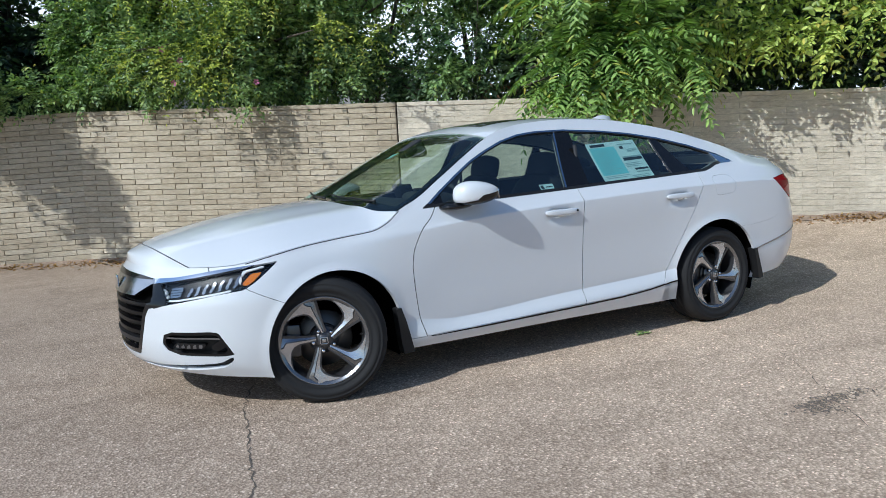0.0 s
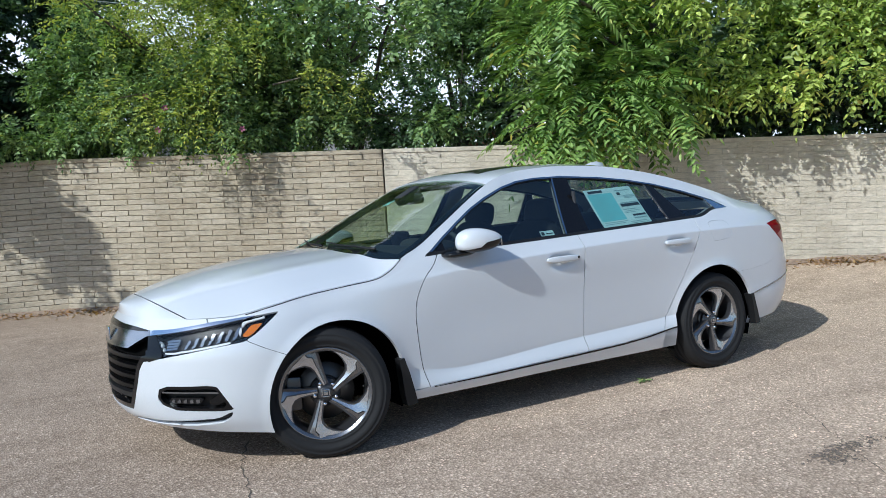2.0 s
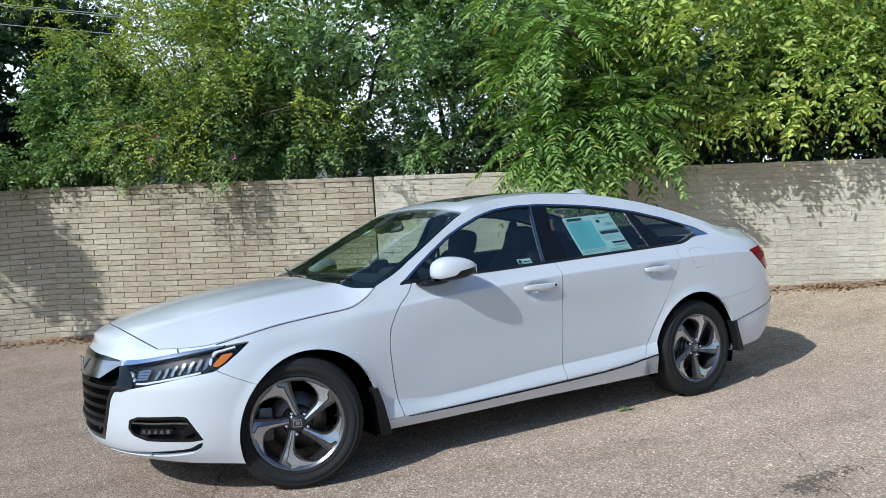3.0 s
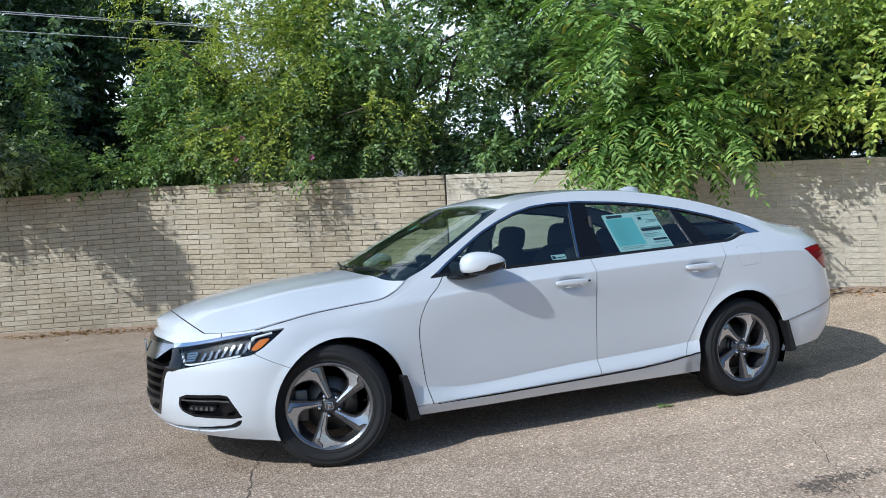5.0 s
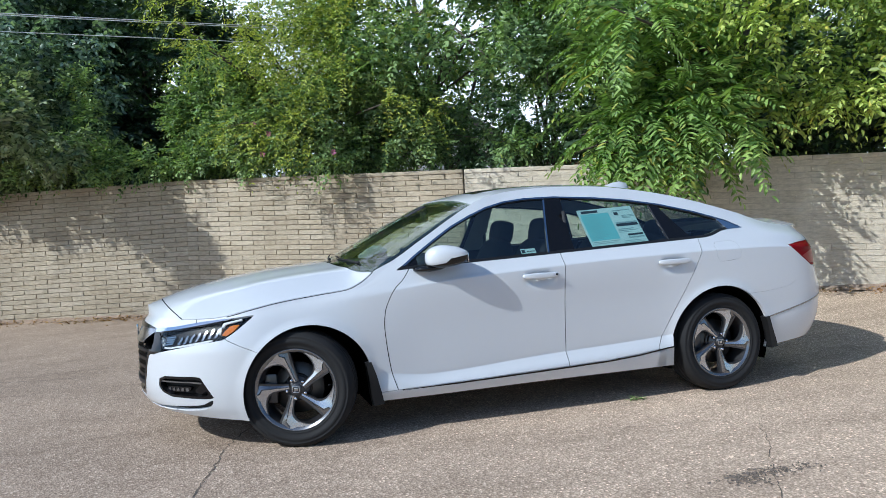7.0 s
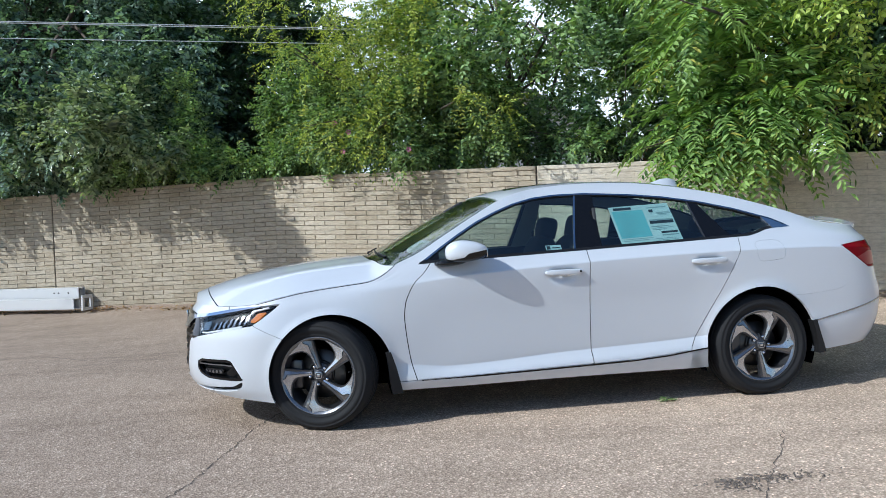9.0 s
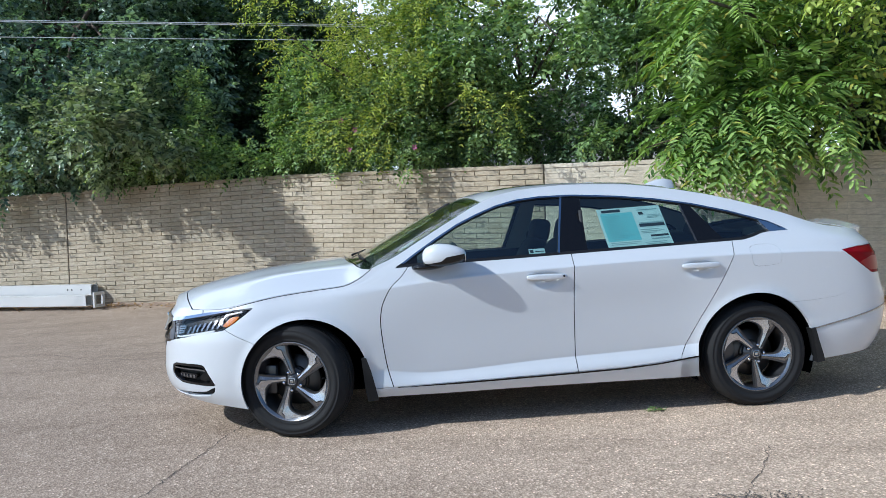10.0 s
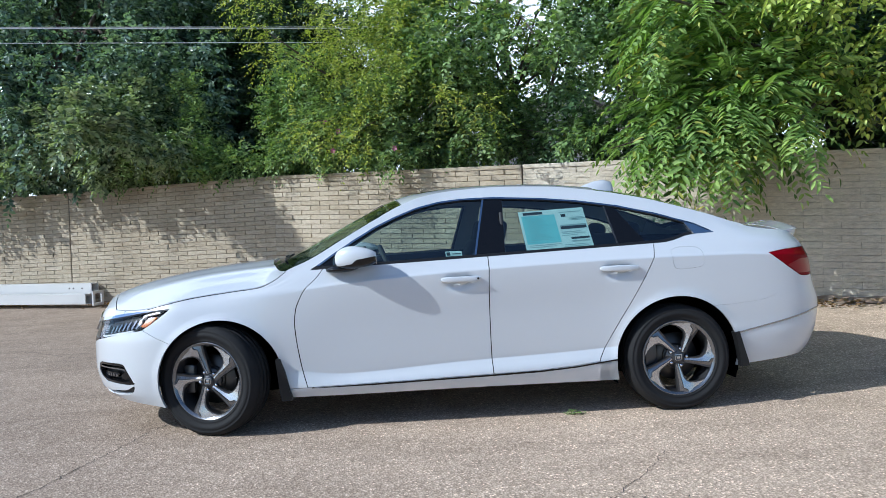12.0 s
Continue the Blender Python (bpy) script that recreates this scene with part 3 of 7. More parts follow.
# outlines in the side view, or along q round the nose
DLO = [(0.60, 0.952), (0.80, 0.962), (1.33, 0.980), (1.69, 0.994), (2.35, 1.020), (2.79, 1.038), (2.86, 1.052), (2.93, 1.074), (3.0, 1.084), (3.13, 1.090),
       (3.02, 1.150), (2.78, 1.226), (2.54, 1.283), (2.30, 1.322), (2.06, 1.346), (1.76, 1.362), (1.55, 1.358), (1.40, 1.342), (1.26, 1.308), (1.13, 1.258), (1.0, 1.198), (0.87, 1.122), (0.74, 1.040), (0.66, 0.985)]
LAMP_Q = [(-0.50, 0.665), (-0.35, 0.692), (-0.12, 0.725), (0.05, 0.742), (0.215, 0.757), (0.165, 0.715), (0.10, 0.668), (0.04, 0.636), (-0.12, 0.617), (-0.30, 0.588), (-0.46, 0.562), (-0.50, 0.56)]
GRILLE_Q = [(-1.2, 0.735), (-0.60, 0.70), (-0.50, 0.68), (-0.50, 0.55), (-0.545, 0.545), (-0.575, 0.50), (-0.60, 0.42), (-0.63, 0.34), (-0.66, 0.285), (-1.2, 0.27)]
GROOVE_Q = [(-0.66, 0.246), (-0.45, 0.252), (-0.25, 0.263), (-0.12, 0.274), (-0.07, 0.296), (-0.045, 0.306), (-0.060, 0.270), (-0.11, 0.246), (-0.25, 0.231), (-0.45, 0.226), (-0.66, 0.229)]
FOG_Q = [(-0.455, 0.415), (-0.40, 0.432), (-0.17, 0.436), (-0.12, 0.430), (-0.055, 0.335), (-0.035, 0.312), (-0.10, 0.306), (-0.36, 0.312), (-0.44, 0.335), (-0.468, 0.37)]
TAIL_LAMP = [(3.43, 0.952), (3.55, 0.968), (3.70, 0.976), (4.2, 0.98), (4.2, 0.80), (3.70, 0.797), (3.655, 0.800), (3.56, 0.86)]
FUEL = smooth_loop([(2.80, 1.005), (3.0, 1.008), (3.005, 0.90), (2.985, 0.882), (2.83, 0.870), (2.81, 0.90)])
SEAM_A = [(0.695, 0.97), (0.64, 0.90), (0.583, 0.849), (0.54, 0.775), (0.521, 0.724), (0.512, 0.64), (0.518, 0.554), (0.530, 0.46), (0.543, 0.381), (0.576, 0.255)]
SEAM_B = [(1.680, 1.0), (1.674, 0.788), (1.678, 0.522), (1.688, 0.255)]
SEAM_C = [(2.72, 1.05), (2.695, 0.965), (2.65, 0.87), (2.57, 0.727), (2.449, 0.53), (2.341, 0.34)]
SILL = [(0.4, 0.254), (0.573, 0.258), (0.769, 0.263), (1.297, 0.275), (1.677, 0.284), (1.971, 0.293), (2.199, 0.31), (2.448, 0.342), (2.6, 0.36)]
BUMP_F = [(-0.40, 0.66), (-0.37, 0.632), (-0.30, 0.595), (-0.2, 0.55)]
BUMP_R = [(3.0, 0.64), (3.19, 0.645), (3.38, 0.664), (3.45, 0.686), (3.495, 0.72), (3.56, 0.80), (3.62, 0.85)]


def along(poly, V, swap=False):
    """Signed offset past a seam: x past the line at each height, or height above the line."""
    p = sorted(poly, key=lambda c: c[1] if swap else c[0])
    if swap:
        return V[:, 0] - curve1([c[1] for c in p], [c[0] for c in p])(V[:, 2])
    return V[:, 2] - np.interp(V[:, 0], [c[0] for c in p], [c[1] for c in p])


def cut(V, F, *tests):
    for t in tests:
        if len(F):
            V, F = clip_mesh(V, F, t(V))
    return V, F


def mirrored(V, F):
    return V * np.array([1, -1, 1]), F[:, ::-1]


def weld(V, F):
    key = {}
    idx = np.empty(len(V), int)
    keep = []
    for i, v in enumerate(np.round(V, 4)):
        k = tuple(v)
        if k not in key:
            key[k] = len(keep)
            keep.append(i)
        idx[i] = key[k]
    F = idx[F]
    ok = (F[:, 0] != F[:, 1]) & (F[:, 1] != F[:, 2]) & (F[:, 0] != F[:, 2])
    return V[keep], F[ok]


def panel(name, V, F, mat=None, depth=0.014, label="", parent=None, both=True, right_name=None):
    """A body panel on the left side and its mirror image on the right."""
    obs = []
    for k in range(2 if both else 1):
        P, Q = (V, F) if k == 0 else mirrored(V, F)
        obs.append(part(name, rimmed(P, Q, depth), mat or M_PAINT, parent or CAR, label))
    return obs


def whole(name, V, F, mat=None, depth=0.014, label="", extra=None):
    """A panel that runs across the car: the left half, its mirror, and a middle piece."""
    V2, F2 = mirrored(V, F)
    P, Q = np.concatenate([V, V2]), np.concatenate([F, F2 + len(V)])
    if extra is not None and len(extra[1]):
        Q, P = np.concatenate([Q, extra[1] + len(P)]), np.concatenate([P, extra[0]])
    P, Q = weld(P, Q)
    return part(name, rimmed(P, Q, depth), mat or M_PAINT, CAR, label)


# top panels
hood_front = lambda V: V[:, 0] - (-0.715 + 0.14 * (V[:, 1] / 0.69) ** 2)
cowl = lambda V: V[:, 0] - (0.335 + 0.07 * (V[:, 1] / 0.7) ** 2 + 8.0 * np.clip(np.abs(V[:, 1]) - 0.80, 0, 1) ** 2)
hood_rear = lambda V: V[:, 0] - (0.31 + 0.15 * (np.abs(V[:, 1]) / 0.85) ** 2.5)
header = lambda V: V[:, 0] - (1.165 - 0.035 * (1 - (V[:, 1] / 0.62) ** 2))
backlite = lambda V: V[:, 0] - (2.42 + 0.06 * (1 - (V[:, 1] / 0.62) ** 2))
deck = lambda V: V[:, 0] - (3.36 + 0.06 * (1 - (V[:, 1] / 0.7) ** 2))
side_in = lambda V, m: (np.interp(V[:, 0], SIDE[:, -1, 0], -SIDE[:, -1, 1]) - np.abs(V[:, 1])) - m
SUNROOF = (1.28, 1.98, 0.43)
sunroof = lambda V: np.minimum(np.minimum(V[:, 0] - SUNROOF[0], SUNROOF[1] - V[:, 0]), SUNROOF[2] - np.abs(V[:, 1]))

nose_cap = cut(TOP_V, TOP_F, lambda V: -hood_front(V) - GAP)
panel("hood", *cut(TOP_V, TOP_F, lambda V: hood_front(V) - GAP, lambda V: -hood_rear(V), lambda V: np.where(V[:, 0] > -0.6, side_in(V, 0.006), 1)), both=False)
panel("cowl_corner", *cut(TOP_V, TOP_F, lambda V: hood_rear(V) - GAP, lambda V: -cowl(V), lambda V: -V[:, 1] - 0.81))
panel("roof", *cut(TOP_V, TOP_F, lambda V: header(V) - 0.004, lambda V: -backlite(V) - 0.004, lambda V: side_in(V, 0.003), lambda V: -sunroof(V) - 0.004), both=False)
panel("sunroof", *cut(TOP_V - [0, 0, 0.002], TOP_F, lambda V: sunroof(V) - 0.004), M_GLOSSBLACK, both=False, label="black glass sunroof panel")
panel("windshield", *cut(TOP_V - [0, 0, 0.004], TOP_F, lambda V: cowl(V) - 0.0, lambda V: -header(V), lambda V: side_in(V, 0.022)), M_WSHIELD, 0.004, both=False, label="tinted laminated windshield")
frit = lambda V: 0.045 - np.minimum(np.minimum(cowl(V) - 0.02, -header(V) + 0.0), side_in(V, 0.022))
panel("windshield_surround", *cut(TOP_V - [0, 0, 0.012], TOP_F, lambda V: cowl(V) + 0.03, lambda V: -header(V), lambda V: side_in(V, 0.012), frit), M_GLOSSBLACK, 0.004, both=False, label="black printed windshield border")
panel("rear_window", *cut(TOP_V - [0, 0, 0.004], TOP_F, lambda V: backlite(V), lambda V: -deck(V) - 0.03, lambda V: side_in(V, 0.035)), M_GLASS, 0.004, both=False, label="tinted rear window")
rfrit = lambda V: 0.04 - np.minimum(np.minimum(backlite(V), -deck(V) - 0.02), side_in(V, 0.035))
panel("rear_window_surround", *cut(TOP_V - [0, 0, 0.010], TOP_F, lambda V: backlite(V), lambda V: -deck(V), lambda V: side_in(V, 0.003), rfrit), M_GLOSSBLACK, 0.004, both=False)
trunk_top = cut(TOP_V, TOP_F, lambda V: deck(V) - 0.004, lambda V: side_in(V, 0.004))

# side panels
base = (SIDE_V, SIDE_F)
front_of_seam = lambda V: np.where(V[:, 2] > 0.66, -0.52 - V[:, 0], np.interp(V[:, 2], [0.5, 0.55, 0.595, 0.632, 0.66], [-0.1, -0.2, -0.30, -0.37, -0.40]) - V[:, 0])
bumper = cut(*base, lambda V: 0.12 - V[:, 0], lambda V: front_of_seam(V) - GAP, arch_out, lambda V: outside(V, LAMP_Q, "q") - 0.002, lambda V: outside(V, GRILLE_Q, "q"), lambda V: outside(V, FOG_Q, "q"), lambda V: outside(V, GROOVE_Q, "q"))
whole("front_bumper", *bumper, extra=nose_cap, depth=0.02)
fender = cut(*base, lambda V: 0.8 - V[:, 0], lambda V: -front_of_seam(V) - GAP, arch_out, lambda V: outside(V, LAMP_Q, "q") - 0.002, lambda V: -along(SEAM_A, V, True) - GAP, lambda V: np.where(V[:, 0] > 0.2, along(SILL, V) - GAP, 1), lambda V: outside(V, DLO) - 0.0, lambda V: np.maximum(0.62 - V[:, 0], 0.985 - V[:, 2]))
panel("front_fender", *fender, depth=0.02)
belt_ok = lambda V: outside(V, DLO)
belt_line = lambda V: np.interp(V[:, 0], [0.5, 0.80, 1.33, 1.69, 2.35, 2.79, 2.86, 3.0], [0.949, 0.962, 0.980, 0.994, 1.020, 1.038, 1.052, 1.084]) - V[:, 2]
DOOR_F = panel("front_door", *cut(*base, lambda V: along(SEAM_A, V, True) - GAP, lambda V: -along(SEAM_B, V, True) - GAP, lambda V: along(SILL, V) - GAP, belt_line))
DOOR_R = panel("rear_door", *cut(*base, lambda V: along(SEAM_B, V, True) - GAP, lambda V: -along(SEAM_C, V, True) - GAP, arch_out, lambda V: along(SILL, V) - GAP, belt_line))
panel("side_sill", *cut(*base, lambda V: V[:, 0] - 0.35, lambda V: 2.6 - V[:, 0], lambda V: -along(SILL, V) - 0.001, arch_out, lambda V: V[:, 0] - 0.44), depth=0.03)
not_door = lambda V: np.maximum(along(SEAM_C, V, True), np.maximum(-belt_line(V) - 0.0, -1)) - GAP
quarter = cut(*base, lambda V: V[:, 0] - 0.62, arch_out, not_door, lambda V: np.where(V[:, 0] < 2.72, np.maximum(-belt_line(V), along(SEAM_C, V, True)), 1), belt_ok,
              lambda V: np.where(V[:, 0] > 3.0, along(BUMP_R, V) - 0.0005 * np.clip((3.50 - V[:, 0]) / 0.04, 0, 1), 1), lambda V: outside(V, TAIL_LAMP) - 0.002, lambda V: outside(V, FUEL) - 0.0010,
              lambda V: np.maximum(along(SEAM_A, V, True), V[:, 2] - 0.985), lambda V: 3.70 - V[:, 0])
panel("quarter_panel", *quarter, label="white quarter panel running up into the roof pillar")
panel("fuel_door", *cut(*base, lambda V: -outside(V, FUEL) - 0.0004))
whole("rear_bumper", *cut(*base, lambda V: V[:, 0] - 3.0, lambda V: -along(BUMP_R, V) - 0.0005 * np.clip((3.50 - V[:, 0]) / 0.04, 0, 1), arch_out, lambda V: outside(V, TAIL_LAMP) - 0.002, lambda V: 0.83 - V[:, 2]))
whole("trunk_lid", *cut(*base, lambda V: V[:, 0] - 3.70 - GAP, lambda V: V[:, 2] - 0.83 - GAP, lambda V: outside(V, TAIL_LAMP) - 0.002), extra=trunk_top)
panel("tail_lamp", *cut(*base, lambda V: -outside(V, TAIL_LAMP) - 0.001, lambda V: np.abs(V[:, 1]) - 0.42), M_RED, 0.01, "red tail lamp lens")

# glass and trim of the doors
glass_in = lambda V, m: -outside(V, DLO) - m
inset = SIDE_V + np.array([0, 0.012, 0])
PILLAR = lambda x0, z0, x1, z1: (lambda V: V[:, 0] - (x0 + (V[:, 2] - z0) * (x1 - x0) / (z1 - z0)))
b0, b1 = PILLAR(1.612, 1.01, 1.692, 1.339), PILLAR(1.790, 1.02, 1.812, 1.342)
c0, c1 = PILLAR(2.496, 1.035, 2.466, 1.275), PILLAR(2.676, 1.035, 2.528, 1.265)
panel("door_glass", *cut(inset, SIDE_F, lambda V: glass_in(V, 0.006), lambda V: V[:, 0] - 0.74, lambda V: -b0(V)), M_GLASS, 0.004, "tinted side window")
panel("door_glass", *cut(inset, SIDE_F, lambda V: glass_in(V, 0.006), b1, lambda V: -c0(V)), M_GLASS, 0.004, "tinted side window")
panel("quarter_glass", *cut(inset, SIDE_F, lambda V: glass_in(V, 0.006), c1, lambda V: 3.0 - V[:, 0]), M_GLASS, 0.004, "tinted fixed quarter window")
pin = SIDE_V + np.array([0, 0.006, 0])
panel("pillar_cover", *cut(pin, SIDE_F, lambda V: glass_in(V, 0.008), lambda V: b0(V), lambda V: -b1(V)), M_GLOSSBLACK, 0.01, "gloss black centre pillar cover")
panel("pillar_cover", *cut(pin, SIDE_F, lambda V: glass_in(V, 0.008), lambda V: c0(V), lambda V: -c1(V)), M_GLOSSBLACK, 0.01, "tapered black window divider")
panel("window_channel", *cut(SIDE_V + np.array([0, 0.004, 0]), SIDE_F, lambda V: glass_in(V, 0.008), lambda V: b0(V) + 0.010, lambda V: -b0(V) + 0.002), M_TRIMCHROME, 0.01, "bright channel along the door window edge")
panel("window_channel", *cut(SIDE_V + np.array([0, 0.004, 0]), SIDE_F, lambda V: glass_in(V, 0.008), lambda V: c0(V) + 0.006, lambda V: -c0(V) + 0.001), M_WHEELGREY, 0.01)
panel("mirror_patch", *cut(pin, SIDE_F, lambda V: glass_in(V, 0.006), lambda V: 0.745 - V[:, 0]), M_GLOSSBLACK, 0.01, "black mirror mounting patch")
out3 = SIDE_V - np.array([0, 0.003, 0])
panel("window_seal", *cut(SIDE_V + np.array([0, 0.004, 0]), SIDE_F, lambda V: glass_in(V, -0.001), lambda V: 0.017 + outside(V, DLO)), M_BLACK, 0.012, "black rubber window seal")
panel("window_trim", *cut(out3, SIDE_F, lambda V: glass_in(V, 0.0), lambda V: 0.010 + outside(V, DLO), lambda V: -belt_line(V) - 0.02), M_TRIMCHROME, 0.01, "chrome strip over the side windows")
panel("window_tip", *cut(out3, SIDE_F, lambda V: glass_in(V, 0.0), lambda V: V[:, 0] - 2.99 + 0.55 * (V[:, 2] - 1.09)), M_CHROME, 0.01, "chrome corner piece behind the quarter window")
# chrome strip drawn black: the dark ground it reflects is put into the colour
panel("sill_trim", *cut(SIDE_V - np.array([0, 0.004, 0]), SIDE_F, lambda V: along(SILL, V) + 0.004 + 0.007 * np.clip((V[:, 0] - 0.60) / 0.35, 0, 1), lambda V: -along(SILL, V) - 0.002, lambda V: V[:, 0] - 0.60, lambda V: 2.75 - V[:, 0], arch_out), M_GLOSSBLACK, 0.008, "thin dark strip along the sill")
CHROME_R = [(3.1, 0.449), (3.25, 0.477), (3.51, 0.530), (3.77, 0.586), (4.0, 0.60)]
r_trim = cut(SIDE_V - np.array([0, 0.004, 0]), SIDE_F, lambda V: V[:, 0] - 3.2, lambda V: along(CHROME_R, V) + 0.008, lambda V: 0.002 - along(CHROME_R, V), arch_out)
panel("bumper_trim", *r_trim, M_DARKCHROME, 0.008, "chrome strip along the rear bumper")

# black strips under the shut lines, put in for the gaps' shade
under = skin(-0.0055)
near = lambda d, w=0.011: w - np.abs(d)
for nm, test, lim in (("door_seal", lambda V: near(along(SEAM_A, V, True)), lambda V: np.minimum(V[:, 2] - 0.26, belt_line(V))),
                      ("door_seal", lambda V: near(along(SEAM_B, V, True)), lambda V: np.minimum(V[:, 2] - 0.28, belt_line(V))),
                      ("door_seal", lambda V: near(along(SEAM_C, V, True)), lambda V: np.minimum(np.minimum(V[:, 2] - 0.345, belt_line(V)), arch_out(V))),
                      ("bumper_seal", lambda V: near(front_of_seam(V)), lambda V: np.minimum(np.minimum(np.minimum(-V[:, 0] + 0.1, arch_out(V)), 0.655 - V[:, 2]), outside(V, LAMP_Q, "q"))),
                      ("fuel_door_seal", lambda V: near(outside(V, FUEL), 0.006), lambda V: V[:, 0])):
    panel(nm, *cut(under, SIDE_F, test, lim), M_LINER, 0.0, "black rubber seal")
# black bands and a proud line stand in for the bonnet gap's shade
hood_gap_shade = cut(TOP_V - [0, 0, 0.006], TOP_F, lambda V: V[:, 0] + 0.58, lambda V: 0.5 - V[:, 0], lambda V: 0.016 - side_in(V, 0.0), lambda V: -V[:, 1])
panel("hood_gap_shade", *hood_gap_shade, M_LINER, 0.0, "black seal under the bonnet edge")
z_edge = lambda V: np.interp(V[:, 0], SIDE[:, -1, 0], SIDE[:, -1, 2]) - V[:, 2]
panel("hood_gap_shade", *cut(skin(0.0006), SIDE_F, lambda V: V[:, 0] + 0.36, lambda V: 0.47 - V[:, 0], lambda V: z_edge(V) - 0.002, lambda V: 0.006 - z_edge(V)), M_LINER, 0.002, "black seal along the bonnet edge")
part("hood_gap_shade", cut(TOP_V - [0, 0, 0.006], TOP_F, lambda V: near(hood_front(V)), lambda V: side_in(V, 0.004), lambda V: 0.62 - np.abs(V[:, 1])), M_LINER, CAR)
panel("roof_ditch", *cut(TOP_V - [0, 0, 0.005], TOP_F, lambda V: header(V), lambda V: -deck(V), lambda V: 0.012 - side_in(V, 0.0), lambda V: -V[:, 1]), M_BLACK, 0.0, "black roof ditch moulding")

# front: grille, chrome wing, lamps
def band(V, lower, upper):
    q = q_of(V)
    lo = np.interp(q, [c[0] for c in lower], [c[1] for c in lower])
    hi = np.interp(q, [c[0] for c in upper], [c[1] for c in upper])
    return np.minimum(V[:, 2] - lo, hi - V[:, 2])


front = lambda V: 0.3 - V[:, 0]
WING_LO = [(-1.2, 0.590), (-0.66, 0.602), (-0.60, 0.632), (-0.52, 0.668), (-0.35, 0.687), (-0.12, 0.717), (0.03, 0.737), (0.1, 0.75)]
WING_HI = [(-1.2, 0.738), (-0.60, 0.706), (-0.50, 0.694), (-0.35, 0.704), (-0.12, 0.733), (0.03, 0.746), (0.1, 0.75)]
whole("chrome_wing", *cut(skin(0.004), SIDE_F, front, lambda V: -0.50 - q_of(V), lambda V: band(V, WING_LO, WING_HI)), mat=M_DARKCHROME, depth=0.022, label="broad dark chrome bar across the grille")
WING_CAP = [(-1.2, 0.696), (-0.62, 0.688), (-0.50, 0.690)]
whole("grille_cap", *cut(skin(0.0065), SIDE_F, front, lambda V: -0.52 - q_of(V), lambda V: band(V, WING_CAP, WING_HI)), mat=M_GLOSSBLACK, depth=0.012, label="gloss black strip along the nose edge")
panel("lamp_trim", *cut(skin(0.004), SIDE_F, front, lambda V: q_of(V) + 0.50, lambda V: band(V, WING_LO, WING_HI)), M_BRIGHTCHROME, 0.015, "bright chrome strip over the headlamp")
whole("grille_back", *cut(skin(-0.055), SIDE_F, front, lambda V: 0.03 - outside(V, GRILLE_Q, "q")), mat=M_LINER, depth=0.0)
whole("grille_frame", *cut(skin(-0.004), SIDE_F, front, lambda V: -outside(V, GRILLE_Q, "q") + 0.002, lambda V: 0.028 + outside(V, GRILLE_Q, "q"), lambda V: 0.60 - V[:, 2]), mat=M_GLOSSBLACK, depth=0.03, label="gloss black grille frame")
for k, zz in enumerate((0.555, 0.505, 0.455, 0.405)):
    slat = [(-1.2, zz - 0.013), (-0.5, zz - 0.006)]
    slat_hi = [(-1.2, zz + 0.013), (-0.5, zz + 0.012)]
    whole("grille_slat", *cut(skin(-0.014), SIDE_F, front, lambda V: -outside(V, GRILLE_Q, "q") - 0.006, lambda V: band(V, slat, slat_hi)), mat=M_GRILLE, depth=0.03)
whole("intake_bar", *cut(skin(-0.006), SIDE_F, front, lambda V: -outside(V, GRILLE_Q, "q") - 0.006, lambda V: band(V, [(-1.2, 0.352), (0, 0.352)], [(-1.2, 0.378), (0, 0.378)])), mat=M_BLACK, depth=0.03)
panel("chin_groove", *cut(skin(-0.022), SIDE_F, front, lambda V: 0.012 - outside(V, GROOVE_Q, "q")), M_BLACK, 0.0, "black slot under the front bumper")
